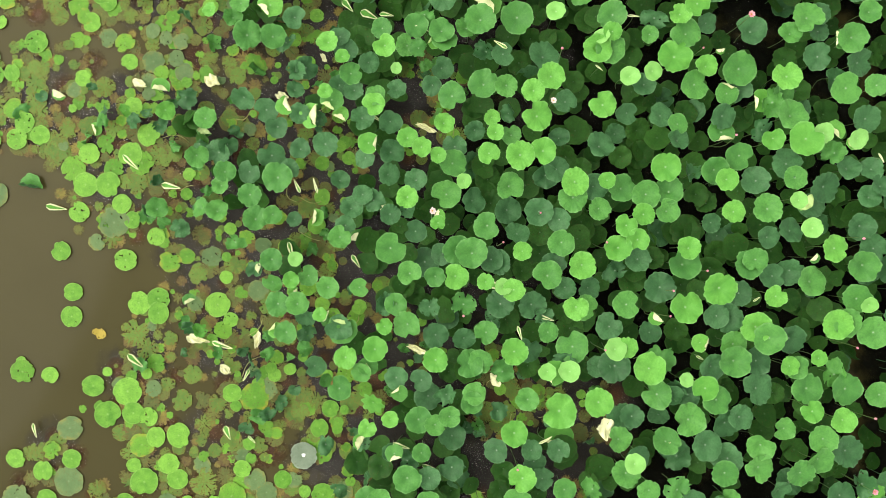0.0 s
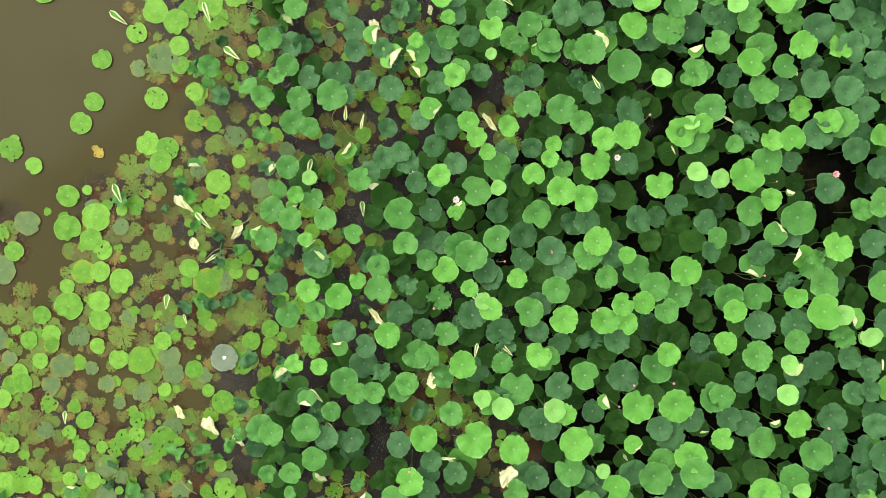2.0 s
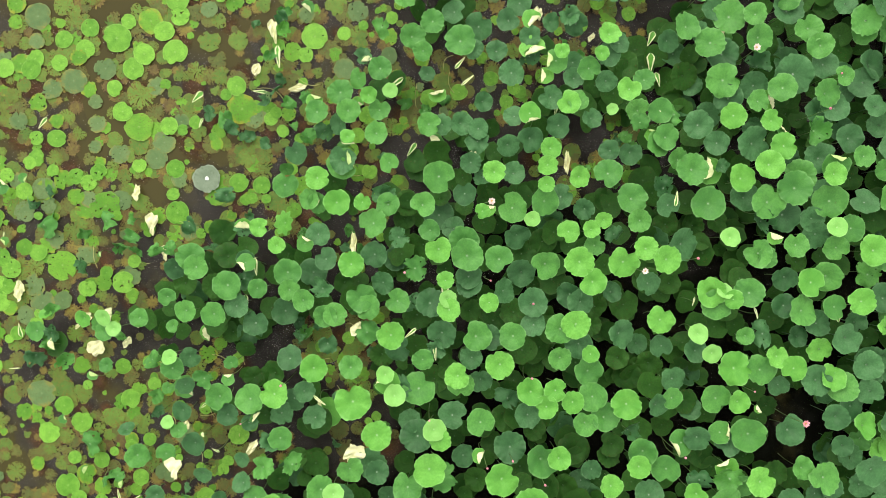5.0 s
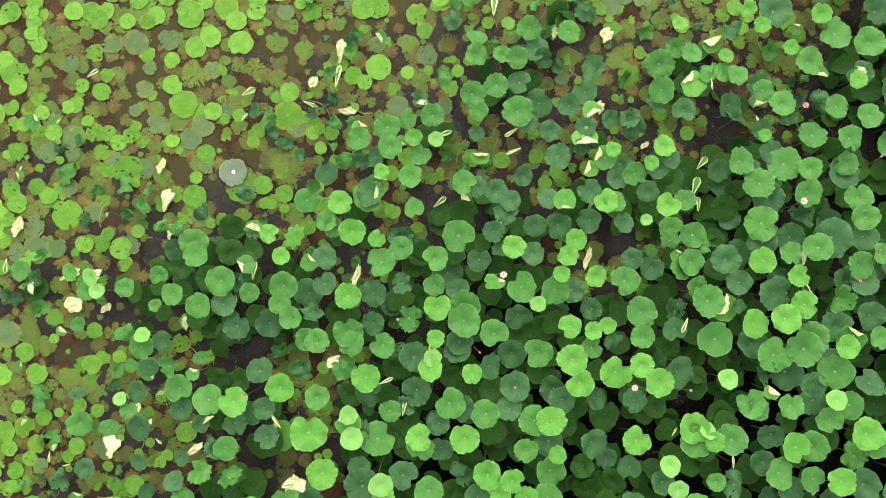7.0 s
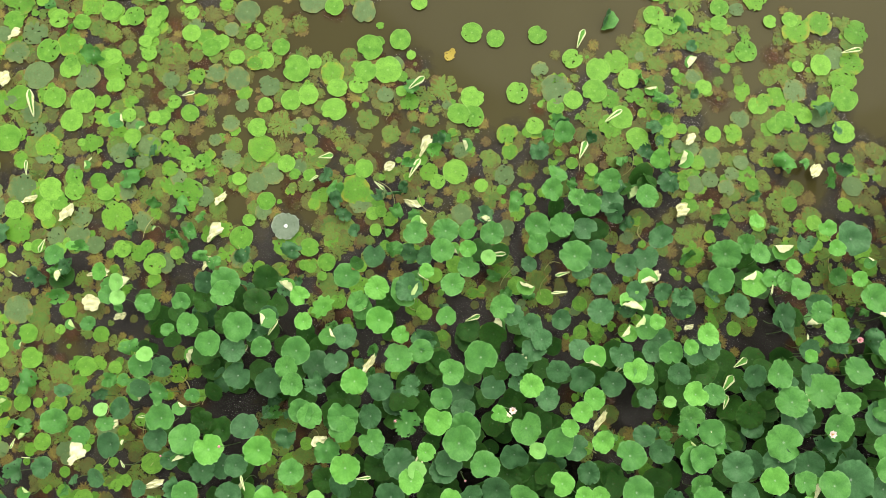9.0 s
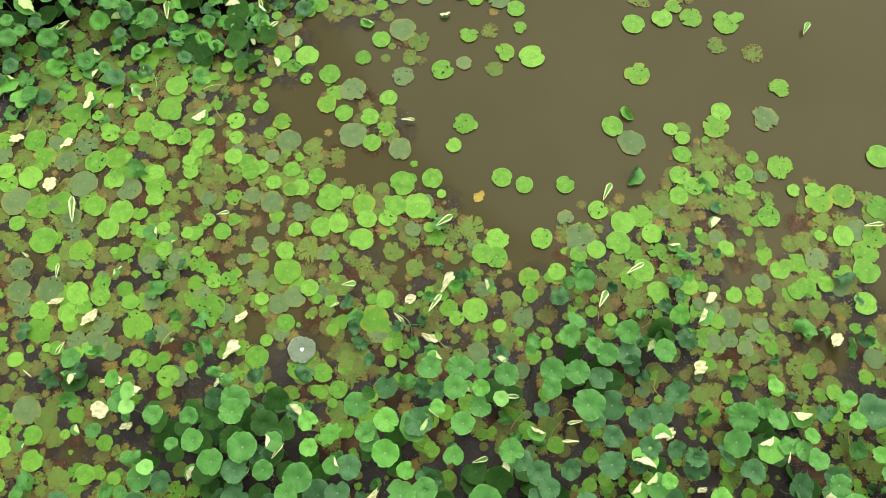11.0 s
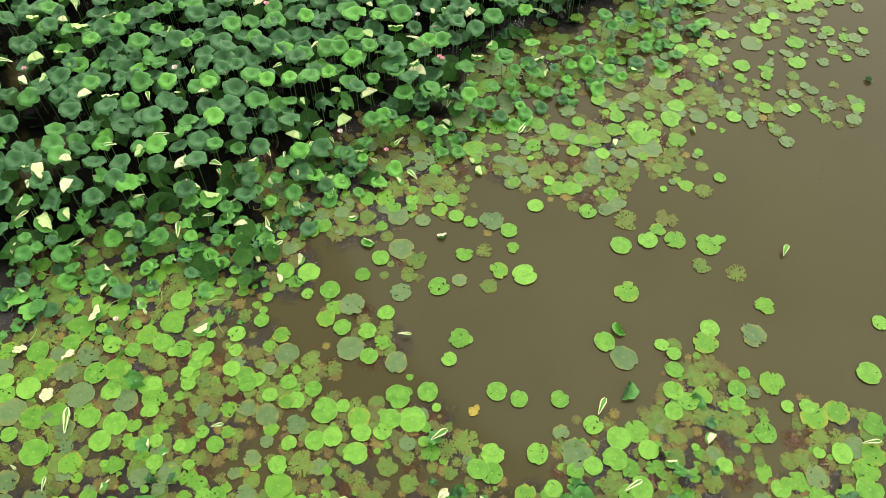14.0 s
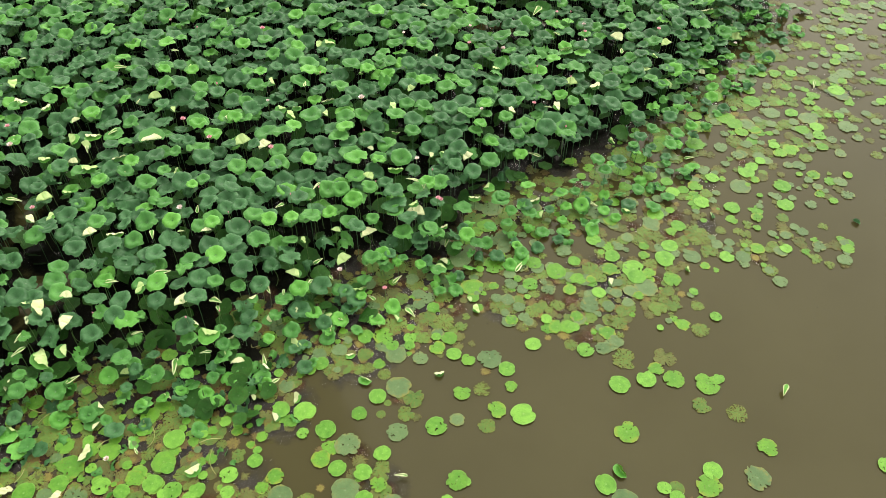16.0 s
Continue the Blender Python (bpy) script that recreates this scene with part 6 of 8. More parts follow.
dark_leaf(-15.38, 0.01, 0.42, 0.68)
dark_leaf(-16.62, 0.42, 0.44, 0.65)
dark_leaf(-15.88, 0.83, 0.45, 0.75)
dark_leaf(-16.89, 1.04, 0.44, 0.70)
dark_leaf(-16.45, 1.55, 0.38, 0.76)
dark_leaf(-14.25, -12.45, 0.43, 0.70)
dark_leaf(-13.90, -11.80, 0.45, 0.64)
dark_leaf(-14.35, -11.55, 0.51, 0.68)
dark_leaf(-13.57, -11.00, 0.49, 0.68)
dark_leaf(-14.35, -10.74, 0.43, 0.64)
dark_leaf(-14.63, -10.46, 0.51, 0.65)
dark_leaf(-13.64, -10.08, 0.44, 0.76)
dark_leaf(-14.35, -9.51, 0.45, 0.66)
dark_leaf(-14.46, -9.26, 0.50, 0.77)
dark_leaf(-13.42, -9.06, 0.43, 0.76)
dark_leaf(-13.11, -8.62, 0.43, 0.68)
dark_leaf(-13.39, -8.05, 0.53, 0.63)
dark_leaf(-14.53, -8.04, 0.50, 0.66)
dark_leaf(-14.21, -7.33, 0.49, 0.68)
dark_leaf(-13.37, -7.00, 0.41, 0.73)
dark_leaf(-13.46, -6.42, 0.48, 0.67)
dark_leaf(-14.93, -6.39, 0.50, 0.70)
dark_leaf(-14.79, -5.05, 0.42, 0.67)
dark_leaf(-13.75, -5.01, 0.48, 0.68)
dark_leaf(-14.31, -4.29, 0.44, 0.67)
dark_leaf(-13.99, -3.84, 0.43, 0.67)
dark_leaf(-14.04, -3.42, 0.36, 0.77)
dark_leaf(-13.23, -2.70, 0.35, 0.68)
dark_leaf(-14.10, -2.63, 0.43, 0.69)
dark_leaf(-14.20, -2.17, 0.53, 0.77)
dark_leaf(-13.21, -0.46, 0.35, 0.32)
dark_leaf(-14.05, -0.23, 0.47, 0.73)
dark_leaf(-13.50, -0.14, 0.35, 0.36)
dark_leaf(-14.12, 0.38, 0.43, 0.47)
dark_leaf(-14.81, 0.65, 0.53, 0.73)
dark_leaf(-14.47, 0.72, 0.48, 0.40)
dark_leaf(-14.61, 1.22, 0.44, 0.22)
dark_leaf(-12.96, -11.33, 0.48, 0.68)
dark_leaf(-12.36, -11.22, 0.52, 0.77)
dark_leaf(-12.15, -10.95, 0.47, 0.67)
dark_leaf(-12.11, -10.36, 0.40, 0.65)
dark_leaf(-11.76, -10.18, 0.34, 0.65)
dark_leaf(-11.19, -9.97, 0.38, 0.70)
dark_leaf(-11.43, -9.68, 0.45, 0.71)
dark_leaf(-12.44, -9.38, 0.42, 0.69)
dark_leaf(-12.98, -9.38, 0.48, 0.73)
dark_leaf(-11.33, -9.33, 0.40, 0.69)
dark_leaf(-12.22, -8.46, 0.46, 0.71)
dark_leaf(-11.27, -8.11, 0.44, 0.66)
dark_leaf(-12.35, -8.09, 0.42, 0.74)
dark_leaf(-11.47, -6.87, 0.44, 0.77)
dark_leaf(-11.02, -6.60, 0.37, 0.69)
dark_leaf(-11.21, -5.87, 0.39, 0.65)
dark_leaf(-11.22, -5.18, 0.43, 0.69)
dark_leaf(-11.90, -5.05, 0.44, 0.72)
dark_leaf(-12.91, -5.01, 0.39, 0.71)
dark_leaf(-11.38, -4.78, 0.44, 0.69)
dark_leaf(-12.43, -4.75, 0.41, 0.69)
dark_leaf(-12.22, -4.34, 0.45, 0.64)
dark_leaf(-12.63, -3.86, 0.39, 0.75)
dark_leaf(-11.38, -3.65, 0.39, 0.75)
dark_leaf(-11.79, -3.53, 0.40, 0.70)
dark_leaf(-12.96, -3.35, 0.34, 0.72)
dark_leaf(-12.31, -3.20, 0.40, 0.75)
dark_leaf(-11.55, -2.69, 0.43, 0.77)
dark_leaf(-12.67, -2.59, 0.41, 0.70)
dark_leaf(-12.60, -2.23, 0.41, 0.68)
dark_leaf(-12.40, -1.74, 0.49, 0.49)
dark_leaf(-12.72, -1.09, 0.41, 0.32)
dark_leaf(-10.68, -10.40, 0.48, 0.76)
dark_leaf(-10.21, -9.49, 0.43, 0.75)
dark_leaf(-10.76, -9.26, 0.39, 0.75)
dark_leaf(-9.31, -9.10, 0.31, 0.64)
dark_leaf(-10.12, -8.84, 0.47, 0.66)
dark_leaf(-9.51, -8.75, 0.41, 0.66)
dark_leaf(-10.92, -8.64, 0.44, 0.71)
dark_leaf(-10.59, -8.29, 0.43, 0.76)
dark_leaf(-10.18, -8.13, 0.36, 0.65)
dark_leaf(-10.06, -7.82, 0.46, 0.75)
dark_leaf(-9.82, -7.12, 0.37, 0.67)
dark_leaf(-9.28, -6.66, 0.40, 0.71)
dark_leaf(-9.18, -6.40, 0.34, 0.71)
dark_leaf(-10.50, -6.38, 0.38, 0.75)
dark_leaf(-10.87, -6.18, 0.43, 0.75)
dark_leaf(-9.26, -5.89, 0.40, 0.74)
dark_leaf(-10.67, -5.79, 0.47, 0.63)
dark_leaf(-9.77, -5.56, 0.45, 0.73)
dark_leaf(-10.67, -5.22, 0.38, 0.74)
dark_leaf(-9.66, -5.15, 0.41, 0.70)
dark_leaf(-10.12, -5.08, 0.37, 0.77)
dark_leaf(-9.13, -5.06, 0.32, 0.66)
dark_leaf(-9.12, -4.72, 0.32, 0.57)
dark_leaf(-9.28, -4.42, 0.36, 0.66)
dark_leaf(-10.52, -4.30, 0.38, 0.68)
dark_leaf(-9.36, -4.09, 0.36, 0.48)
dark_leaf(-9.83, -3.99, 0.40, 0.69)
dark_leaf(-9.60, -3.76, 0.33, 0.40)
dark_leaf(-10.89, -2.88, 0.46, 0.75)
dark_leaf(-10.21, -2.84, 0.41, 0.39)
dark_leaf(-10.96, -2.25, 0.53, 0.51)
dark_leaf(-10.55, -1.84, 0.38, 0.24)
dark_leaf(-8.92, -9.55, 0.41, 0.64)
dark_leaf(-8.23, -9.12, 0.35, 0.71)
dark_leaf(-7.84, -8.66, 0.37, 0.67)
dark_leaf(-7.47, -8.31, 0.40, 0.76)
dark_leaf(-8.82, -8.27, 0.40, 0.71)
dark_leaf(-7.12, -7.97, 0.39, 0.76)
dark_leaf(-7.94, -7.70, 0.31, 0.69)
dark_leaf(-8.47, -7.62, 0.37, 0.73)
dark_leaf(-7.28, -7.58, 0.36, 0.59)
dark_leaf(-7.66, -7.29, 0.36, 0.76)
dark_leaf(-8.54, -7.14, 0.41, 0.76)
dark_leaf(-7.74, -6.84, 0.38, 0.76)
dark_leaf(-8.45, -6.73, 0.37, 0.74)
dark_leaf(-7.85, -6.26, 0.33, 0.77)
dark_leaf(-8.34, -6.08, 0.33, 0.66)
dark_leaf(-7.00, -6.04, 0.26, 0.39)
dark_leaf(-8.85, -5.86, 0.34, 0.69)
dark_leaf(-8.99, -5.25, 0.36, 0.75)
dark_leaf(-8.26, -4.96, 0.49, 0.50)
dark_leaf(-7.68, -4.78, 0.31, 0.46)
dark_leaf(-8.66, -4.77, 0.35, 0.58)
dark_leaf(-8.56, -4.01, 0.36, 0.36)
dark_leaf(-8.44, -3.60, 0.36, 0.25)
dark_leaf(-8.84, -3.42, 0.23, 0.27)
dark_leaf(-8.74, -3.16, 0.27, 0.27)
dark_leaf(-8.59, -2.67, 0.45, 0.14)
dark_leaf(-6.93, -7.75, 0.41, 0.56)
dark_leaf(-5.60, -7.74, 0.42, 0.27)
dark_leaf(-5.86, -7.23, 0.33, 0.26)
dark_leaf(-6.89, -6.77, 0.48, 0.38)
dark_leaf(-6.67, -6.16, 0.38, 0.36)
dark_leaf(-6.53, -5.39, 0.30, 0.36)
dark_leaf(-6.15, -4.96, 0.21, 0.27)
dark_leaf(-5.77, -4.84, 0.27, 0.18)
dark_leaf(-6.48, -4.73, 0.32, 0.31)
dark_leaf(-6.19, -4.34, 0.38, 0.25)
dark_leaf(-6.42, -4.29, 0.47, 0.30)
dark_leaf(-4.99, -7.13, 0.37, 0.18)
dark_leaf(-4.99, -6.98, 0.33, 0.13)
dark_leaf(-3.44, 0.94, 0.31, 0.36)
dark_leaf(-3.01, 2.04, 0.29, 0.51)
dark_leaf(-3.56, 2.37, 0.31, 0.35)
dark_leaf(-3.98, 2.49, 0.26, 0.22)
dark_leaf(-4.34, 2.65, 0.22, 0.17)
dark_leaf(-3.17, 2.71, 0.35, 0.37)
dark_leaf(-3.07, 3.83, 0.31, 0.29)
dark_leaf(-4.48, 4.82, 0.34, 0.18)
dark_leaf(-3.64, 5.11, 0.27, 0.23)
dark_leaf(-1.69, -6.23, 0.30, 0.14)
dark_leaf(-1.15, -5.55, 0.34, 0.22)
dark_leaf(-1.29, -5.16, 0.27, 0.35)
dark_leaf(-2.97, -4.63, 0.27, 0.13)
dark_leaf(-1.86, -4.30, 0.30, 0.32)
dark_leaf(-1.22, -3.21, 0.29, 0.59)
dark_leaf(-1.62, -2.82, 0.30, 0.48)
dark_leaf(-1.24, -2.23, 0.27, 0.56)
dark_leaf(-1.75, -2.21, 0.34, 0.41)
dark_leaf(-2.09, -1.41, 0.20, 0.40)
dark_leaf(-2.63, -1.13, 0.28, 0.30)
dark_leaf(-1.77, -1.11, 0.30, 0.53)
dark_leaf(-2.69, -0.97, 0.28, 0.31)
dark_leaf(-1.85, -0.65, 0.31, 0.47)
dark_leaf(-1.37, -0.61, 0.36, 0.61)
dark_leaf(-1.81, -0.42, 0.27, 0.57)
dark_leaf(-2.44, 0.26, 0.27, 0.50)
dark_leaf(-1.15, 0.73, 0.27, 0.59)
dark_leaf(-1.82, 0.88, 0.21, 0.58)
dark_leaf(-1.05, 0.94, 0.30, 0.63)
dark_leaf(-1.16, 1.33, 0.27, 0.60)
dark_leaf(-1.81, 1.55, 0.27, 0.64)
dark_leaf(-2.35, 1.58, 0.30, 0.60)
dark_leaf(-2.04, 1.77, 0.38, 0.57)
dark_leaf(-1.63, 1.80, 0.27, 0.64)
dark_leaf(-1.29, 1.83, 0.33, 0.68)
dark_leaf(-2.75, 1.89, 0.35, 0.53)
dark_leaf(-2.61, 1.98, 0.27, 0.59)
dark_leaf(-1.90, 2.13, 0.30, 0.65)
dark_leaf(-1.37, 2.15, 0.30, 0.62)
dark_leaf(-1.59, 2.29, 0.27, 0.62)
dark_leaf(-2.05, 2.39, 0.33, 0.54)
dark_leaf(-1.62, 2.58, 0.25, 0.69)
dark_leaf(-1.02, 2.59, 0.27, 0.68)
dark_leaf(-2.34, 2.60, 0.33, 0.51)
dark_leaf(-1.59, 2.84, 0.27, 0.67)
dark_leaf(-1.45, 2.88, 0.30, 0.63)
dark_leaf(-1.67, 3.23, 0.30, 0.67)
dark_leaf(-1.52, 3.55, 0.30, 0.68)
dark_leaf(-1.46, 4.12, 0.32, 0.68)
dark_leaf(-1.27, 4.16, 0.32, 0.66)
dark_leaf(-1.04, 4.44, 0.29, 0.74)
dark_leaf(-2.46, 4.51, 0.37, 0.49)
dark_leaf(-1.63, 4.59, 0.29, 0.64)
dark_leaf(-1.12, 4.83, 0.25, 0.67)
dark_leaf(-2.56, 5.06, 0.44, 0.52)
dark_leaf(-1.23, 5.33, 0.36, 0.70)
dark_leaf(-1.48, 5.88, 0.32, 0.68)
dark_leaf(-2.24, 6.30, 0.37, 0.62)
dark_leaf(0.34, -4.88, 0.25, 0.41)
dark_leaf(0.33, -4.36, 0.21, 0.53)
dark_leaf(0.91, -4.10, 0.31, 0.61)
dark_leaf(0.46, -4.02, 0.26, 0.64)
dark_leaf(0.18, -3.82, 0.24, 0.68)
dark_leaf(-0.11, -3.60, 0.27, 0.63)
dark_leaf(0.79, -3.52, 0.27, 0.69)
dark_leaf(-0.38, -2.73, 0.30, 0.72)
dark_leaf(-0.07, -2.64, 0.33, 0.64)
dark_leaf(1.00, -2.50, 0.27, 0.74)
dark_leaf(-0.65, -2.48, 0.33, 0.70)
dark_leaf(0.55, -2.47, 0.33, 0.67)
dark_leaf(-0.86, -2.33, 0.27, 0.65)
dark_leaf(0.61, -1.94, 0.27, 0.71)
dark_leaf(-0.04, -1.65, 0.33, 0.72)
dark_leaf(-0.35, -1.43, 0.30, 0.68)
dark_leaf(-0.68, -1.36, 0.30, 0.69)
dark_leaf(0.27, -0.93, 0.30, 0.69)
dark_leaf(-0.10, -0.85, 0.33, 0.69)
dark_leaf(0.66, -0.75, 0.33, 0.68)
dark_leaf(0.80, -0.53, 0.37, 0.72)
dark_leaf(-0.14, -0.47, 0.27, 0.70)
dark_leaf(-0.73, -0.37, 0.33, 0.69)
dark_leaf(0.85, 0.02, 0.33, 0.74)
dark_leaf(0.74, 0.07, 0.33, 0.74)
dark_leaf(-0.22, 0.55, 0.30, 0.66)
dark_leaf(-0.53, 0.81, 0.27, 0.73)
dark_leaf(-0.29, 0.86, 0.27, 0.74)
dark_leaf(0.57, 0.88, 0.33, 0.63)
dark_leaf(-0.73, 1.02, 0.30, 0.66)
dark_leaf(-0.87, 1.11, 0.27, 0.67)
dark_leaf(-0.14, 1.22, 0.30, 0.70)
dark_leaf(-0.51, 1.34, 0.30, 0.65)
dark_leaf(-0.78, 1.59, 0.27, 0.69)
dark_leaf(0.42, 1.61, 0.33, 0.71)
dark_leaf(-0.44, 1.63, 0.33, 0.68)
dark_leaf(0.70, 1.80, 0.27, 0.74)
dark_leaf(-0.40, 2.03, 0.30, 0.72)
dark_leaf(-0.77, 2.12, 0.30, 0.68)
dark_leaf(-0.28, 2.45, 0.27, 0.65)
dark_leaf(0.21, 2.46, 0.27, 0.68)
dark_leaf(-0.83, 2.49, 0.27, 0.72)
dark_leaf(0.35, 2.68, 0.30, 0.64)
dark_leaf(0.97, 2.83, 0.33, 0.67)
dark_leaf(-0.61, 2.85, 0.27, 0.67)
dark_leaf(-0.89, 3.02, 0.33, 0.75)
dark_leaf(-0.94, 3.21, 0.27, 0.75)
dark_leaf(0.47, 3.62, 0.36, 0.65)
dark_leaf(0.79, 3.71, 0.31, 0.69)
dark_leaf(-0.68, 3.79, 0.29, 0.65)
dark_leaf(0.36, 4.10, 0.36, 0.74)
dark_leaf(-0.58, 4.19, 0.26, 0.72)
dark_leaf(0.83, 4.23, 0.29, 0.66)
dark_leaf(-0.18, 4.31, 0.40, 0.71)
dark_leaf(-0.74, 4.48, 0.29, 0.73)
dark_leaf(0.37, 4.50, 0.36, 0.64)
dark_leaf(0.18, 4.66, 0.36, 0.63)
dark_leaf(0.49, 4.99, 0.50, 0.73)
dark_leaf(-0.92, 5.05, 0.29, 0.65)
dark_leaf(-0.26, 5.31, 0.40, 0.70)
dark_leaf(0.57, 5.40, 0.36, 0.68)
dark_leaf(1.24, -5.65, 0.25, 0.20)
dark_leaf(1.35, -5.27, 0.35, 0.36)
dark_leaf(1.28, -4.96, 0.31, 0.41)
dark_leaf(1.38, -4.52, 0.17, 0.49)
dark_leaf(1.31, -4.21, 0.24, 0.59)
dark_leaf(1.70, -4.20, 0.21, 0.61)
dark_leaf(1.66, -3.77, 0.27, 0.71)
dark_leaf(1.38, -3.62, 0.21, 0.73)
dark_leaf(1.01, -3.32, 0.21, 0.74)
dark_leaf(1.35, -3.19, 0.31, 0.69)
dark_leaf(1.11, -2.90, 0.30, 0.71)
dark_leaf(2.94, -2.81, 0.45, 0.65)
dark_leaf(2.40, -2.73, 0.30, 0.73)
dark_leaf(1.03, -2.68, 0.30, 0.63)
dark_leaf(1.38, -2.56, 0.30, 0.65)
dark_leaf(2.25, -2.20, 0.38, 0.64)
dark_leaf(2.37, -2.19, 0.30, 0.75)
dark_leaf(1.34, -2.13, 0.27, 0.69)
dark_leaf(2.93, -1.96, 0.30, 0.72)
dark_leaf(2.23, -1.51, 0.42, 0.70)
dark_leaf(2.02, -1.50, 0.30, 0.64)
dark_leaf(1.57, -1.36, 0.33, 0.73)
dark_leaf(1.11, -1.18, 0.33, 0.65)
dark_leaf(2.74, -1.12, 0.30, 0.66)
dark_leaf(2.22, -0.99, 0.36, 0.65)
dark_leaf(1.34, -0.74, 0.30, 0.66)
dark_leaf(1.21, -0.58, 0.37, 0.69)
dark_leaf(2.92, -0.53, 0.40, 0.76)
dark_leaf(1.98, -0.44, 0.30, 0.67)
dark_leaf(1.68, -0.40, 0.30, 0.69)
dark_leaf(2.36, -0.25, 0.36, 0.74)
dark_leaf(2.67, -0.13, 0.33, 0.72)
dark_leaf(1.56, -0.09, 0.33, 0.69)
dark_leaf(1.12, 0.37, 0.32, 0.66)
dark_leaf(1.69, 0.50, 0.30, 0.76)
dark_leaf(1.44, 0.64, 0.37, 0.74)
dark_leaf(2.18, 0.89, 0.37, 0.76)
dark_leaf(1.58, 1.11, 0.33, 0.67)
dark_leaf(1.72, 1.17, 0.33, 0.74)
dark_leaf(2.31, 1.40, 0.36, 0.76)
dark_leaf(1.81, 1.58, 0.27, 0.66)
dark_leaf(2.74, 1.82, 0.30, 0.68)
dark_leaf(1.17, 1.97, 0.25, 0.74)
dark_leaf(1.93, 2.04, 0.30, 0.75)
dark_leaf(1.71, 2.68, 0.42, 0.66)
dark_leaf(1.18, 2.76, 0.30, 0.73)
dark_leaf(1.09, 3.60, 0.21, 0.71)
dark_leaf(2.72, 3.63, 0.31, 0.71)
dark_leaf(1.58, 3.68, 0.36, 0.66)
dark_leaf(1.94, 3.70, 0.35, 0.74)
dark_leaf(2.01, 4.00, 0.43, 0.70)
dark_leaf(1.01, 4.08, 0.43, 0.75)
dark_leaf(2.44, 4.26, 0.36, 0.68)
dark_leaf(2.23, 4.30, 0.31, 0.71)
dark_leaf(2.00, 4.57, 0.35, 0.73)
dark_leaf(1.60, 4.76, 0.40, 0.69)
dark_leaf(2.40, 5.03, 0.36, 0.64)
dark_leaf(1.09, 5.07, 0.36, 0.64)
dark_leaf(1.56, 5.21, 0.36, 0.71)
dark_leaf(1.13, 5.23, 0.36, 0.73)
dark_leaf(4.23, -3.39, 0.30, 0.66)
dark_leaf(3.61, -2.91, 0.39, 0.65)
dark_leaf(3.31, -2.68, 0.40, 0.72)
dark_leaf(3.62, -2.43, 0.38, 0.64)
dark_leaf(3.80, -2.36, 0.33, 0.70)
dark_leaf(4.07, -2.01, 0.42, 0.68)
dark_leaf(3.17, -2.00, 0.33, 0.65)
dark_leaf(3.01, -1.90, 0.30, 0.72)
dark_leaf(3.48, -1.64, 0.37, 0.75)
dark_leaf(4.10, -1.64, 0.37, 0.71)
dark_leaf(4.56, -1.38, 0.40, 0.73)
dark_leaf(3.80, -1.04, 0.38, 0.66)
dark_leaf(3.64, -0.99, 0.33, 0.71)
dark_leaf(3.96, -0.72, 0.33, 0.73)
dark_leaf(4.42, -0.54, 0.33, 0.74)
dark_leaf(4.67, -0.49, 0.37, 0.71)
dark_leaf(4.40, -0.02, 0.30, 0.74)
dark_leaf(4.72, 0.03, 0.33, 0.72)
dark_leaf(3.70, 0.25, 0.25, 0.68)
dark_leaf(4.36, 0.74, 0.37, 0.68)
dark_leaf(3.48, 0.91, 0.30, 0.67)
dark_leaf(4.77, 0.92, 0.40, 0.72)
dark_leaf(3.35, 1.37, 0.30, 0.74)
dark_leaf(4.48, 1.40, 0.33, 0.75)
dark_leaf(3.98, 1.64, 0.33, 0.74)
dark_leaf(3.19, 1.74, 0.33, 0.64)
dark_leaf(4.26, 1.96, 0.33, 0.68)
dark_leaf(3.01, 2.17, 0.30, 0.67)
dark_leaf(4.49, 2.72, 0.40, 0.68)
dark_leaf(3.90, 2.89, 0.27, 0.71)
dark_leaf(3.22, 3.02, 0.36, 0.76)
dark_leaf(3.04, 3.44, 0.31, 0.72)
dark_leaf(3.46, 3.71, 0.35, 0.68)
dark_leaf(3.59, 4.62, 0.39, 0.69)
dark_leaf(5.01, -3.53, 0.37, 0.73)
dark_leaf(5.32, -3.41, 0.37, 0.74)
dark_leaf(5.17, -2.96, 0.42, 0.68)
dark_leaf(5.81, -0.32, 0.37, 0.71)
dark_leaf(5.65, 0.00, 0.37, 0.72)
dark_leaf(5.82, 0.36, 0.30, 0.69)
dark_leaf(5.96, 0.49, 0.30, 0.74)
dark_leaf(5.25, 0.57, 0.41, 0.67)
dark_leaf(5.90, 0.73, 0.30, 0.68)
dark_leaf(5.57, 0.77, 0.33, 0.68)
dark_leaf(5.90, 1.41, 0.37, 0.67)
dark_leaf(5.53, 1.97, 0.33, 0.71)
dark_leaf(5.86, 2.16, 0.37, 0.69)
dark_leaf(5.33, 2.29, 0.37, 0.72)
dark_leaf(5.39, 2.63, 0.27, 0.67)
dark_leaf(5.42, 2.86, 0.33, 0.65)
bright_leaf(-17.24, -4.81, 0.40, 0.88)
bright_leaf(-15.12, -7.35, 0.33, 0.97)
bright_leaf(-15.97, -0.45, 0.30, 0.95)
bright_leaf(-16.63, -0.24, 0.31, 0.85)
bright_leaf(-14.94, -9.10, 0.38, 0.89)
bright_leaf(-13.89, -8.71, 0.29, 0.93)
bright_leaf(-14.05, -8.13, 0.27, 0.89)
bright_leaf(-14.20, -6.63, 0.29, 0.93)
bright_leaf(-14.54, -5.67, 0.37, 0.91)
bright_leaf(-14.81, -4.40, 0.34, 0.92)
bright_leaf(-14.52, -3.08, 0.36, 0.99)
bright_leaf(-13.41, -1.69, 0.28, 0.92)
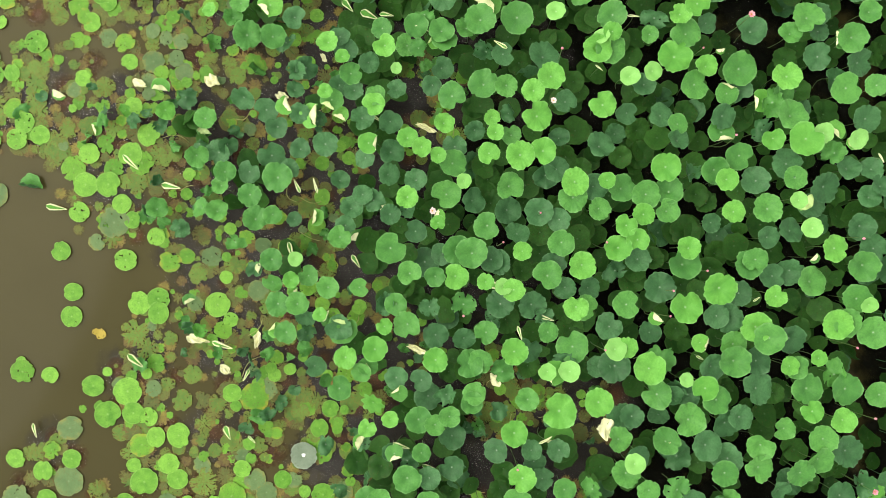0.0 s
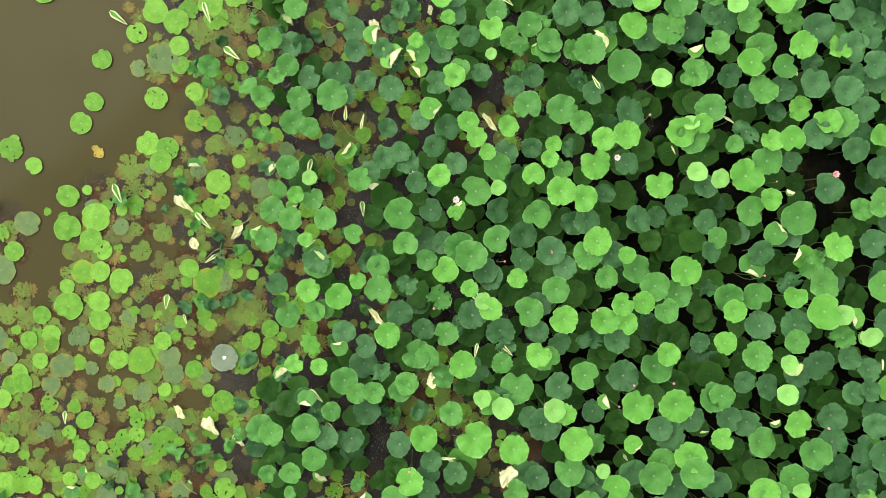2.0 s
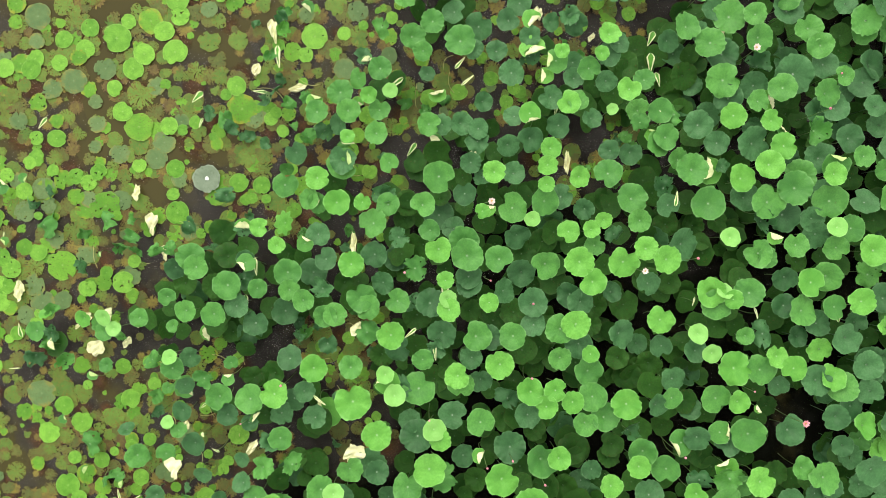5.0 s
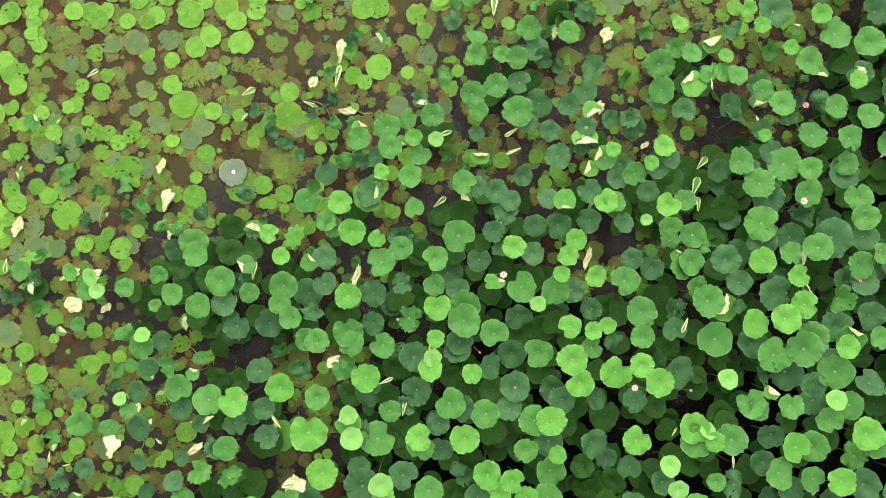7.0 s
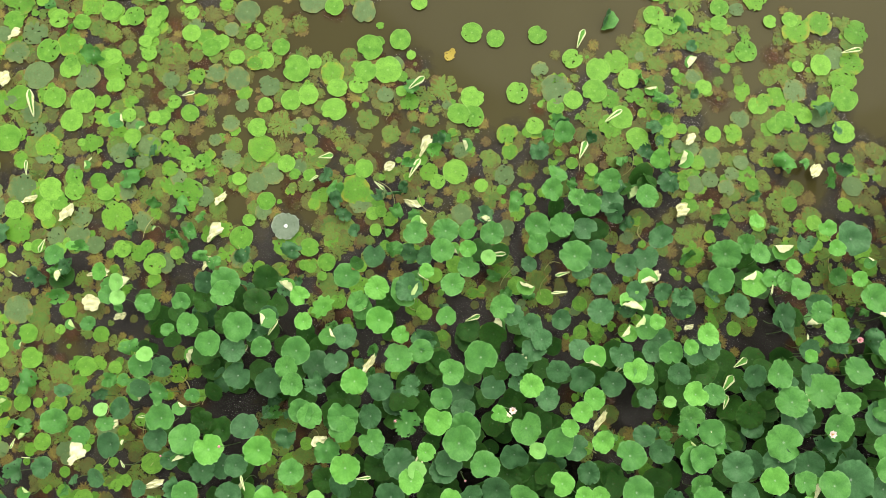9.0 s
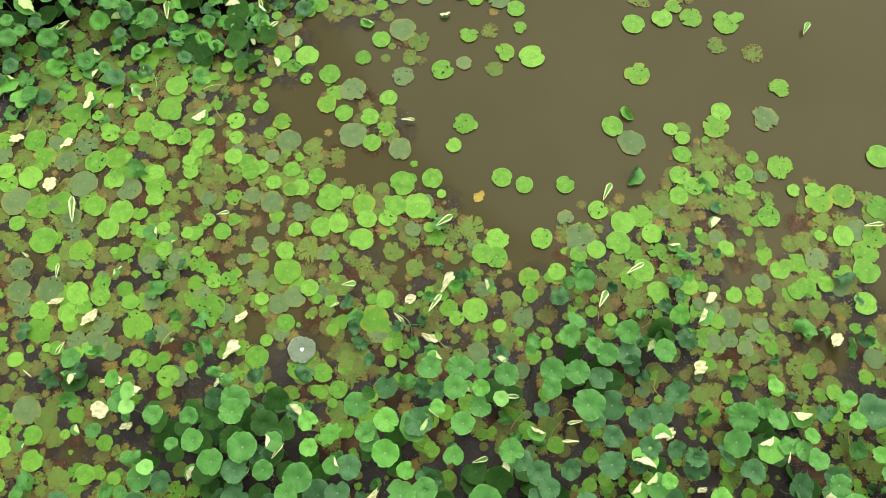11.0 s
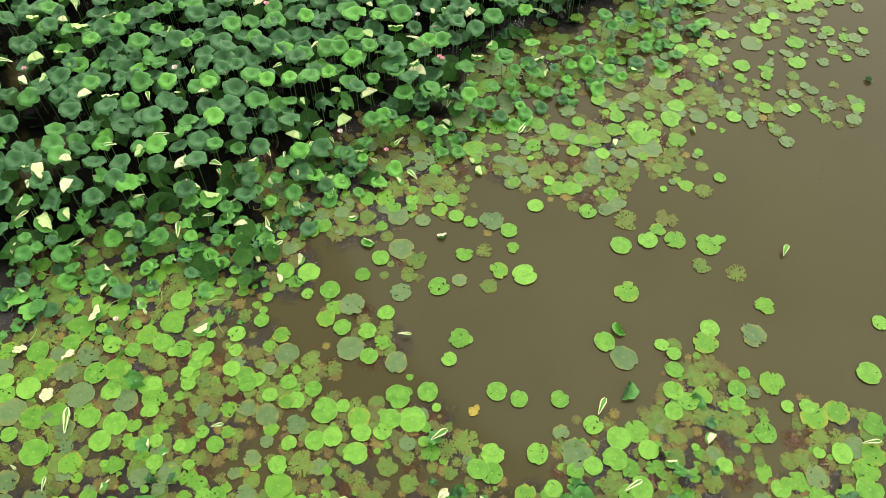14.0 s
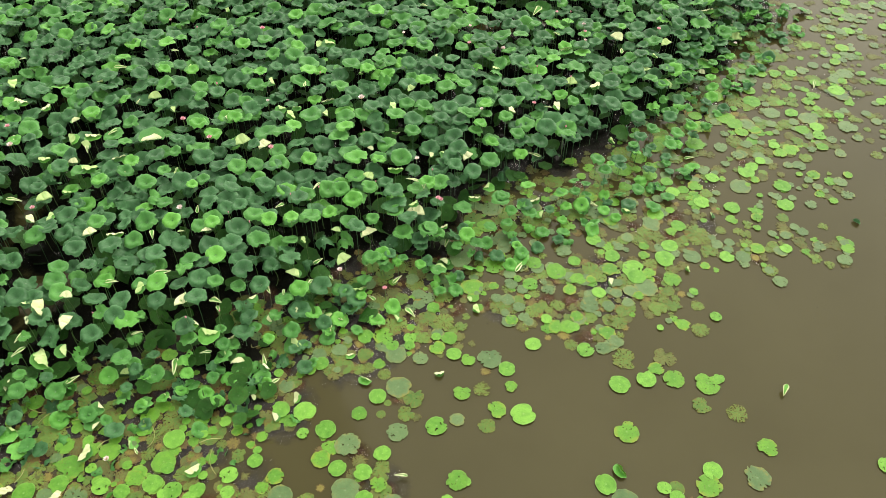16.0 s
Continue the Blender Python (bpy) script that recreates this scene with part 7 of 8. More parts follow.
bright_leaf(-14.02, -1.67, 0.28, 0.97)
bright_leaf(-13.08, -1.39, 0.30, 0.72)
bright_leaf(-11.10, -10.65, 0.29, 0.88)
bright_leaf(-12.19, -9.56, 0.34, 0.93)
bright_leaf(-12.27, -7.28, 0.34, 0.93)
bright_leaf(-12.57, -6.61, 0.30, 0.95)
bright_leaf(-12.79, -4.36, 0.34, 0.91)
bright_leaf(-11.83, -3.87, 0.44, 0.97)
bright_leaf(-11.91, -3.44, 0.28, 0.90)
bright_leaf(-11.42, -2.39, 0.32, 0.93)
bright_leaf(-10.25, -8.40, 0.29, 0.97)
bright_leaf(-10.46, -6.66, 0.21, 0.95)
bright_leaf(-9.64, -5.95, 0.30, 0.93)
bright_leaf(-9.86, -4.96, 0.30, 0.97)
bright_leaf(-10.02, -4.60, 0.28, 0.93)
bright_leaf(-10.71, -3.63, 0.37, 0.92)
bright_leaf(-7.94, -7.22, 0.18, 0.86)
bright_leaf(-7.41, -6.62, 0.38, 0.70)
bright_leaf(-8.84, -3.98, 0.23, 0.45)
bright_leaf(-6.28, -5.55, 0.25, 0.35)
bright_leaf(-4.60, -5.72, 0.22, 0.20)
bright_leaf(-3.33, -0.51, 0.26, 0.34)
bright_leaf(-3.43, 2.55, 0.30, 0.46)
bright_leaf(-4.02, 2.63, 0.23, 0.30)
bright_leaf(-1.54, -5.10, 0.18, 0.37)
bright_leaf(-1.22, -4.57, 0.22, 0.60)
bright_leaf(-1.12, -1.97, 0.24, 0.77)
bright_leaf(-1.31, -1.01, 0.30, 0.78)
bright_leaf(-1.58, -0.42, 0.19, 0.80)
bright_leaf(-1.92, 0.08, 0.21, 0.77)
bright_leaf(-1.19, 2.48, 0.19, 0.91)
bright_leaf(-1.09, 3.12, 0.28, 0.86)
bright_leaf(-2.66, 3.81, 0.20, 0.51)
bright_leaf(-2.06, 4.20, 0.20, 0.76)
bright_leaf(-2.64, 4.69, 0.22, 0.63)
bright_leaf(-2.37, 4.79, 0.22, 0.70)
bright_leaf(-1.98, 5.02, 0.19, 0.81)
bright_leaf(-2.35, 5.58, 0.26, 0.67)
bright_leaf(-1.39, 5.74, 0.23, 0.85)
bright_leaf(0.84, -2.82, 0.35, 0.88)
bright_leaf(0.79, -2.21, 0.34, 0.92)
bright_leaf(-0.80, -1.87, 0.22, 0.86)
bright_leaf(-0.13, -1.16, 0.32, 0.87)
bright_leaf(0.90, -1.15, 0.34, 0.94)
bright_leaf(-0.91, -0.94, 0.32, 0.84)
bright_leaf(-0.75, -0.65, 0.21, 0.88)
bright_leaf(0.98, -0.35, 0.29, 0.92)
bright_leaf(0.63, -0.21, 0.22, 0.92)
bright_leaf(0.24, -0.09, 0.32, 0.97)
bright_leaf(0.09, 0.62, 0.19, 0.98)
bright_leaf(-0.27, 1.00, 0.29, 0.89)
bright_leaf(0.85, 1.46, 0.28, 0.86)
bright_leaf(0.19, 1.50, 0.21, 0.93)
bright_leaf(-0.02, 1.62, 0.26, 0.98)
bright_leaf(0.96, 1.71, 0.22, 0.94)
bright_leaf(-0.19, 1.77, 0.27, 0.85)
bright_leaf(0.30, 1.91, 0.27, 0.87)
bright_leaf(0.93, 1.92, 0.21, 0.91)
bright_leaf(-0.58, 2.25, 0.29, 0.88)
bright_leaf(-0.92, 2.90, 0.19, 0.94)
bright_leaf(-0.35, 2.98, 0.29, 0.97)
bright_leaf(0.58, 4.01, 0.32, 0.85)
bright_leaf(0.87, 4.38, 0.27, 0.88)
bright_leaf(-0.95, 4.39, 0.16, 0.90)
bright_leaf(1.40, -1.98, 0.45, 0.96)
bright_leaf(1.93, -1.93, 0.37, 0.90)
bright_leaf(2.62, -1.55, 0.41, 0.96)
bright_leaf(2.36, -1.24, 0.29, 0.95)
bright_leaf(1.77, -0.66, 0.32, 0.89)
bright_leaf(1.90, -0.12, 0.35, 0.90)
bright_leaf(2.40, 0.05, 0.35, 0.88)
bright_leaf(2.65, 0.13, 0.29, 0.94)
bright_leaf(1.15, 0.14, 0.25, 0.86)
bright_leaf(2.52, 0.33, 0.29, 0.95)
bright_leaf(2.77, 0.45, 0.29, 0.89)
bright_leaf(2.33, 0.94, 0.22, 0.96)
bright_leaf(1.92, 0.97, 0.37, 0.90)
bright_leaf(1.25, 1.39, 0.37, 0.91)
bright_leaf(1.55, 1.41, 0.34, 0.92)
bright_leaf(1.51, 1.86, 0.39, 0.98)
bright_leaf(2.38, 1.92, 0.35, 0.95)
bright_leaf(1.51, 2.20, 0.31, 0.93)
bright_leaf(1.75, 2.36, 0.35, 0.94)
bright_leaf(2.40, 2.67, 0.38, 0.88)
bright_leaf(2.61, 2.86, 0.25, 0.92)
bright_leaf(1.32, 3.69, 0.35, 0.88)
bright_leaf(2.90, 3.82, 0.36, 0.93)
bright_leaf(1.33, 4.05, 0.35, 0.99)
bright_leaf(1.22, 4.35, 0.34, 0.93)
bright_leaf(2.92, 4.69, 0.39, 0.96)
bright_leaf(1.84, 4.74, 0.31, 0.91)
bright_leaf(4.66, -2.32, 0.28, 0.98)
bright_leaf(3.33, -1.89, 0.34, 0.92)
bright_leaf(4.46, -1.72, 0.26, 0.89)
bright_leaf(4.85, -1.66, 0.21, 0.88)
bright_leaf(4.09, -1.17, 0.40, 0.86)
bright_leaf(3.18, -0.81, 0.41, 0.93)
bright_leaf(4.36, -0.79, 0.28, 0.94)
bright_leaf(3.63, -0.60, 0.42, 0.98)
bright_leaf(3.30, -0.05, 0.29, 0.92)
bright_leaf(3.94, 0.36, 0.29, 0.90)
bright_leaf(3.89, 0.79, 0.29, 0.91)
bright_leaf(3.13, 1.04, 0.37, 0.87)
bright_leaf(4.95, 1.20, 0.44, 0.99)
bright_leaf(4.55, 1.26, 0.29, 0.91)
bright_leaf(4.81, 2.04, 0.37, 0.92)
bright_leaf(3.77, 2.28, 0.28, 0.91)
bright_leaf(3.40, 2.46, 0.43, 0.86)
bright_leaf(3.51, 2.99, 0.29, 0.91)
bright_leaf(3.74, 3.10, 0.32, 0.95)
bright_leaf(3.41, 4.25, 0.34, 0.96)
bright_leaf(5.09, -2.50, 0.32, 0.87)
bright_leaf(5.14, -1.24, 0.40, 0.89)
bright_leaf(5.18, -0.25, 0.35, 0.95)
young_leaf(-1.09, -4.30, 0.22, 0.70)
young_leaf(-1.83, 0.35, 0.19, 0.81)
young_leaf(-0.90, -4.27, 0.19, 0.69)
young_leaf(0.50, -4.24, 0.17, 0.71)
young_leaf(-0.21, -3.75, 0.20, 0.88)
young_leaf(0.84, -0.30, 0.22, 0.91)
young_leaf(0.48, 1.13, 0.20, 0.94)
young_leaf(-0.24, 2.67, 0.15, 0.97)
young_leaf(2.30, -2.76, 0.26, 0.98)
young_leaf(1.60, -1.49, 0.28, 0.91)
young_leaf(1.30, -1.45, 0.23, 0.96)
young_leaf(2.20, -1.25, 0.29, 0.98)
young_leaf(2.78, 2.26, 0.26, 0.90)
young_leaf(2.48, 2.81, 0.21, 0.90)
young_leaf(1.90, 3.18, 0.25, 0.98)
young_leaf(2.45, 4.44, 0.25, 0.93)
young_leaf(3.08, -1.75, 0.19, 0.94)
young_leaf(4.94, 0.04, 0.26, 0.91)
young_leaf(4.76, 0.42, 0.22, 0.99)
young_leaf(3.08, 2.30, 0.25, 0.89)
young_leaf(5.54, -1.02, 0.22, 0.96)
young_leaf(5.61, 1.14, 0.26, 0.98)
young_leaf(5.21, 1.26, 0.26, 0.91)
star_leaf(-1.05, -1.71, 0.34, 0.39)
brown_pad(-6.07, 2.63, 0.31)
brown_pad(-6.23, 2.96, 0.32)
torn_pad(-5.94, 2.79, 0.29)
brown_pad(-6.09, 3.22, 0.25)
brown_pad(-5.67, 3.09, 0.28)
torn_pad(-5.60, 3.45, 0.25)
torn_pad(-5.34, 2.58, 0.28)
torn_pad(-5.36, 2.92, 0.30)
pad(-6.16, 3.47, 0.20)
torn_pad(-5.17, 2.38, 0.28)
torn_pad(-4.54, -1.19, 0.33)
green_pad(-4.86, -1.45, 0.28)
torn_pad(-5.07, -2.59, 0.30)
torn_pad(-5.15, -2.96, 0.29)
brown_pad(-5.11, -3.83, 0.26)
torn_pad(-4.56, -2.09, 0.28)
twig(-8.90, -1.05, 0.25, 113)
twig(-5.74, -1.48, 0.18, -160)
twig(-4.46, -0.40, 0.12, 162)
twig(-10.24, 4.82, 0.27, 165)
scrap(-4.79, -0.41, 0.15)
scrap(-4.86, -0.37, 0.10)
folded(-17.82, -3.76, 0.16, 0.75)
folded(-17.14, -0.48, 0.13, 0.80)
folded(-17.06, 2.93, 0.16, 0.23)
folded(-17.19, 5.48, 0.21, 0.19)
folded(-16.68, -8.38, 0.16, 0.71)
folded(-15.88, -5.56, 0.26, 0.71)
folded(-15.69, -3.07, 0.13, 0.79)
folded(-15.62, -1.65, 0.15, 0.73)
folded(-15.58, 1.38, 0.17, 0.51)
folded(-16.16, 1.63, 0.15, 0.74)
folded(-16.80, 1.81, 0.15, 0.72)
folded(-16.30, 2.14, 0.26, 0.34)
folded(-13.80, -12.04, 0.17, 0.75)
folded(-13.40, -10.04, 0.17, 0.71)
folded(-13.94, -9.76, 0.22, 0.75)
folded(-14.74, -8.84, 0.15, 0.79)
folded(-14.16, -6.34, 0.20, 0.71)
folded(-13.21, -5.82, 0.17, 0.80)
folded(-13.32, -5.55, 0.14, 0.76)
folded(-13.28, -4.87, 0.16, 0.74)
folded(-14.83, -4.55, 0.12, 0.72)
folded(-13.66, -3.51, 0.23, 0.82)
folded(-14.43, -3.32, 0.19, 0.73)
folded(-13.24, -0.52, 0.21, 0.36)
folded(-14.39, -0.39, 0.14, 0.74)
folded(-14.23, 1.06, 0.19, 0.19)
folded(-14.00, 2.65, 0.17, 0.18)
folded(-12.04, -9.87, 0.16, 0.70)
folded(-11.69, -9.32, 0.25, 0.69)
folded(-11.26, -9.23, 0.16, 0.70)
folded(-11.79, -8.93, 0.20, 0.76)
folded(-12.79, -8.82, 0.12, 0.81)
folded(-11.02, -8.42, 0.22, 0.81)
folded(-12.74, -8.00, 0.16, 0.75)
folded(-11.63, -8.00, 0.38, 0.81)
folded(-11.97, -6.24, 0.29, 0.75)
folded(-12.02, -5.79, 0.22, 0.71)
folded(-11.01, -4.43, 0.21, 0.79)
folded(-12.22, -3.69, 0.11, 0.82)
folded(-11.44, -3.56, 0.22, 0.78)
folded(-12.34, -2.52, 0.11, 0.77)
folded(-12.78, -2.50, 0.11, 0.70)
folded(-11.39, -2.44, 0.19, 0.81)
folded(-12.56, -1.77, 0.22, 0.64)
folded(-12.15, -1.35, 0.16, 0.33)
folded(-12.13, -0.38, 0.22, 0.14)
folded(-11.72, -0.17, 0.15, 0.18)
folded(-11.86, -0.02, 0.15, 0.16)
folded(-12.22, 0.72, 0.22, 0.18)
folded(-12.22, 1.44, 0.15, 0.16)
folded(-12.40, 3.07, 0.15, 0.15)
folded(-9.53, -9.78, 0.23, 0.80)
folded(-9.25, -9.27, 0.20, 0.69)
folded(-9.69, -9.27, 0.25, 0.75)
folded(-9.29, -8.99, 0.20, 0.75)
folded(-10.00, -8.98, 0.15, 0.74)
folded(-10.68, -8.84, 0.26, 0.81)
folded(-10.74, -8.20, 0.24, 0.72)
folded(-9.15, -7.62, 0.24, 0.72)
folded(-10.94, -7.25, 0.17, 0.72)
folded(-9.43, -6.49, 0.14, 0.74)
folded(-10.07, -6.44, 0.15, 0.70)
folded(-9.45, -6.00, 0.14, 0.82)
folded(-10.44, -4.98, 0.17, 0.71)
folded(-9.74, -4.28, 0.14, 0.64)
folded(-9.40, -3.95, 0.16, 0.51)
folded(-10.04, -3.79, 0.14, 0.67)
folded(-9.21, -3.67, 0.12, 0.34)
folded(-9.57, -3.51, 0.23, 0.41)
folded(-10.22, -3.21, 0.25, 0.52)
folded(-9.70, -3.19, 0.16, 0.34)
folded(-9.09, -3.14, 0.23, 0.30)
folded(-9.03, -2.90, 0.16, 0.18)
folded(-10.94, -2.56, 0.15, 0.76)
folded(-9.55, -2.55, 0.21, 0.16)
folded(-10.83, -2.49, 0.32, 0.58)
folded(-10.83, -1.95, 0.13, 0.39)
folded(-9.90, -1.84, 0.24, 0.16)
folded(-10.14, -1.82, 0.17, 0.15)
folded(-9.35, -1.22, 0.10, 0.14)
folded(-9.16, -1.01, 0.18, 0.17)
folded(-10.31, -0.43, 0.24, 0.15)
folded(-10.26, 1.26, 0.14, 0.15)
folded(-10.81, 2.61, 0.12, 0.18)
folded(-7.37, -8.33, 0.16, 0.73)
folded(-7.00, -8.15, 0.16, 0.73)
folded(-7.32, -8.02, 0.29, 0.72)
folded(-8.98, -7.99, 0.22, 0.81)
folded(-7.56, -7.72, 0.20, 0.78)
folded(-7.15, -7.51, 0.25, 0.65)
folded(-7.97, -6.65, 0.20, 0.79)
folded(-8.45, -6.43, 0.26, 0.70)
folded(-7.28, -6.40, 0.16, 0.51)
folded(-8.00, -5.85, 0.20, 0.72)
folded(-7.57, -5.46, 0.13, 0.66)
folded(-8.04, -5.30, 0.22, 0.69)
folded(-7.48, -5.19, 0.25, 0.62)
folded(-7.13, -5.16, 0.17, 0.50)
folded(-7.49, -4.88, 0.17, 0.49)
folded(-8.33, -4.79, 0.13, 0.58)
folded(-8.60, -4.62, 0.24, 0.55)
folded(-7.07, -4.59, 0.20, 0.45)
folded(-8.07, -4.40, 0.17, 0.40)
folded(-8.64, -4.35, 0.16, 0.43)
folded(-8.98, -4.29, 0.21, 0.52)
folded(-7.23, -4.22, 0.17, 0.42)
folded(-8.27, -4.06, 0.16, 0.42)
folded(-8.94, -3.99, 0.21, 0.41)
folded(-7.81, -3.85, 0.24, 0.26)
folded(-8.38, -3.49, 0.22, 0.24)
folded(-8.22, -3.40, 0.21, 0.24)
folded(-8.40, -3.29, 0.13, 0.27)
folded(-7.79, -2.96, 0.11, 0.15)
folded(-7.34, -2.57, 0.17, 0.18)
folded(-8.67, -2.39, 0.18, 0.17)
folded(-8.83, -2.16, 0.23, 0.18)
folded(-7.69, -1.43, 0.13, 0.19)
folded(-6.77, -8.19, 0.18, 0.58)
folded(-6.55, -8.11, 0.21, 0.50)
folded(-6.04, -8.05, 0.26, 0.31)
folded(-6.58, -7.67, 0.34, 0.41)
folded(-5.09, -7.66, 0.21, 0.21)
folded(-5.35, -7.62, 0.21, 0.23)
folded(-6.80, -7.44, 0.22, 0.40)
folded(-6.34, -7.12, 0.26, 0.31)
folded(-6.02, -6.50, 0.21, 0.22)
folded(-5.68, -6.43, 0.17, 0.18)
folded(-6.60, -6.34, 0.17, 0.31)
folded(-5.51, -5.83, 0.16, 0.15)
folded(-5.42, -5.67, 0.16, 0.14)
folded(-6.82, -5.57, 0.26, 0.42)
folded(-6.36, -5.54, 0.17, 0.27)
folded(-6.57, -4.21, 0.11, 0.29)
folded(-6.89, -3.98, 0.21, 0.30)
folded(-6.35, -3.80, 0.17, 0.19)
folded(-6.78, -3.60, 0.17, 0.15)
folded(-3.39, -4.79, 0.14, 0.17)
folded(-3.29, -4.51, 0.11, 0.16)
folded(-4.29, -0.82, 0.27, 0.15)
folded(-3.42, -0.08, 0.19, 0.26)
folded(-4.51, 2.42, 0.17, 0.19)
folded(-4.93, 2.99, 0.20, 0.18)
folded(-2.73, -6.51, 0.14, 0.14)
folded(-1.13, -5.89, 0.13, 0.18)
folded(-1.53, -5.53, 0.19, 0.26)
folded(-2.70, -5.21, 0.11, 0.15)
folded(-1.15, -5.20, 0.15, 0.32)
folded(-2.77, -5.16, 0.12, 0.14)
folded(-1.88, -4.06, 0.07, 0.34)
folded(-1.23, -2.18, 0.21, 0.62)
folded(-2.79, -2.07, 0.16, 0.19)
folded(-1.04, -1.17, 0.16, 0.67)
folded(-2.74, -1.16, 0.19, 0.32)
folded(-2.29, -0.53, 0.18, 0.48)
folded(-1.32, -0.51, 0.27, 0.59)
folded(-1.54, -0.45, 0.18, 0.56)
folded(-1.06, -0.11, 0.15, 0.72)
folded(-1.90, -0.10, 0.14, 0.56)
folded(-2.35, 0.28, 0.15, 0.52)
folded(-1.48, 1.29, 0.20, 0.65)
folded(-1.72, 1.31, 0.19, 0.67)
folded(-1.07, 2.15, 0.18, 0.66)
folded(-1.36, 2.22, 0.26, 0.66)
folded(-1.19, 2.30, 0.22, 0.75)
folded(-1.72, 2.41, 0.21, 0.64)
folded(-1.92, 3.68, 0.24, 0.65)
folded(-1.75, 3.94, 0.14, 0.75)
folded(-1.17, 4.42, 0.13, 0.70)
folded(-2.30, 5.28, 0.10, 0.58)
folded(-1.56, 5.37, 0.15, 0.66)
folded(-1.49, 5.86, 0.18, 0.67)
folded(0.54, -5.71, 0.11, 0.20)
folded(-0.21, -5.59, 0.09, 0.23)
folded(0.94, -5.33, 0.10, 0.31)
folded(-0.54, -4.89, 0.13, 0.41)
folded(0.86, -3.91, 0.07, 0.69)
folded(-0.19, -3.81, 0.14, 0.64)
folded(0.54, -3.75, 0.12, 0.64)
folded(0.34, -3.24, 0.12, 0.76)
folded(-0.79, -2.42, 0.18, 0.76)
folded(-0.71, -2.27, 0.26, 0.65)
folded(-0.70, -1.50, 0.15, 0.73)
folded(0.07, 0.74, 0.15, 0.72)
folded(-0.61, 1.75, 0.21, 0.77)
folded(0.24, 3.05, 0.13, 0.72)
folded(0.14, 3.19, 0.21, 0.76)
folded(1.04, -5.45, 0.13, 0.27)
folded(1.18, -5.21, 0.10, 0.37)
folded(1.56, -5.12, 0.14, 0.40)
folded(1.70, -4.68, 0.14, 0.49)
folded(1.12, -3.89, 0.12, 0.65)
folded(1.00, -3.19, 0.16, 0.74)
folded(2.86, -2.63, 0.12, 0.72)
folded(1.20, -2.37, 0.19, 0.75)
folded(1.32, -1.52, 0.27, 0.79)
folded(1.01, -0.93, 0.19, 0.76)
folded(2.85, -0.90, 0.18, 0.76)
folded(2.41, 2.43, 0.12, 0.78)
folded(1.15, 2.86, 0.22, 0.82)
folded(2.93, 3.06, 0.19, 0.76)
folded(1.78, 3.77, 0.10, 0.77)
folded(2.17, 3.77, 0.18, 0.78)
folded(1.03, 4.48, 0.14, 0.82)
folded(1.68, 4.94, 0.24, 0.81)
folded(3.36, -1.52, 0.12, 0.68)
folded(3.42, -1.33, 0.16, 0.82)
folded(4.15, -0.81, 0.10, 0.80)
folded(4.95, -0.34, 0.15, 0.79)
folded(4.91, 0.42, 0.27, 0.72)
folded(3.96, 1.31, 0.25, 0.71)
folded(4.42, 1.78, 0.21, 0.71)
folded(4.10, 2.02, 0.22, 0.74)
folded(4.03, 2.51, 0.12, 0.75)
folded(3.45, 3.95, 0.21, 0.80)
folded(5.98, 0.86, 0.15, 0.77)
folded(5.66, 1.12, 0.25, 0.79)
folded(5.39, 1.25, 0.22, 0.76)
folded(5.59, 2.49, 0.22, 0.70)
flower(-17.62, -0.55, 0.08, 1.02)
flower(-17.71, -0.23, 0.07, 1.01)
flower(-17.28, 0.11, 0.09, 0.98)
flower(-17.25, 1.79, 0.10, 1.09)
flower(-18.28, 3.73, 0.08, 0.32)
flower(-15.41, -9.15, 0.08, 1.07)
flower(-15.30, -8.48, 0.06, 1.03)
flower(-15.60, -7.04, 0.12, 1.00)
flower(-16.09, -3.87, 0.08, 0.99)
flower(-16.63, -2.44, 0.08, 1.02)
flower(-16.00, -2.35, 0.09, 0.98)
flower(-15.78, -1.56, 0.10, 1.08)
flower(-15.33, -0.76, 0.07, 1.02)
flower(-15.05, -0.01, 0.06, 1.05)
flower(-16.89, 0.16, 0.08, 1.04)
flower(-16.61, 0.19, 0.08, 0.99)
flower(-13.27, -7.21, 0.07, 1.09)
flower(-13.04, -6.04, 0.08, 1.00)
flower(-14.21, -5.28, 0.07, 0.99)
flower(-13.39, -4.15, 0.14, 1.09)
flower(-13.65, -1.70, 0.08, 0.99)
flower(-13.94, -0.67, 0.09, 1.08)
flower(-13.55, -0.40, 0.06, 0.50)
flower(-13.81, 0.03, 0.07, 0.68)
flower(-11.14, -10.71, 0.10, 1.08)
flower(-12.04, -7.45, 0.11, 1.07)
flower(-11.61, -6.73, 0.11, 1.06)
flower(-11.63, -5.50, 0.11, 1.00)
flower(-12.46, -3.86, 0.06, 1.03)
flower(-11.79, -2.65, 0.09, 1.07)
flower(-11.52, -2.31, 0.06, 1.07)
flower(-11.03, -2.10, 0.09, 0.84)
flower(-11.10, -2.06, 0.09, 0.74)
flower(-10.70, -10.43, 0.13, 1.00)
flower(-9.13, -9.07, 0.09, 1.06)
flower(-9.61, -6.49, 0.11, 1.10)
flower(-9.75, -5.66, 0.05, 1.01)
flower(-9.62, -5.22, 0.06, 0.98)
flower(-10.39, -4.71, 0.05, 1.04)
flower(-10.32, -4.31, 0.05, 1.04)
flower(-10.69, -4.26, 0.06, 1.03)
flower(-9.30, -3.53, 0.10, 0.43)
flower(-10.98, -3.26, 0.05, 1.09)
flower(-9.18, -2.69, 0.09, 0.26)
flower(-7.29, -7.08, 0.05, 0.81)
flower(-7.51, -5.58, 0.06, 0.78)
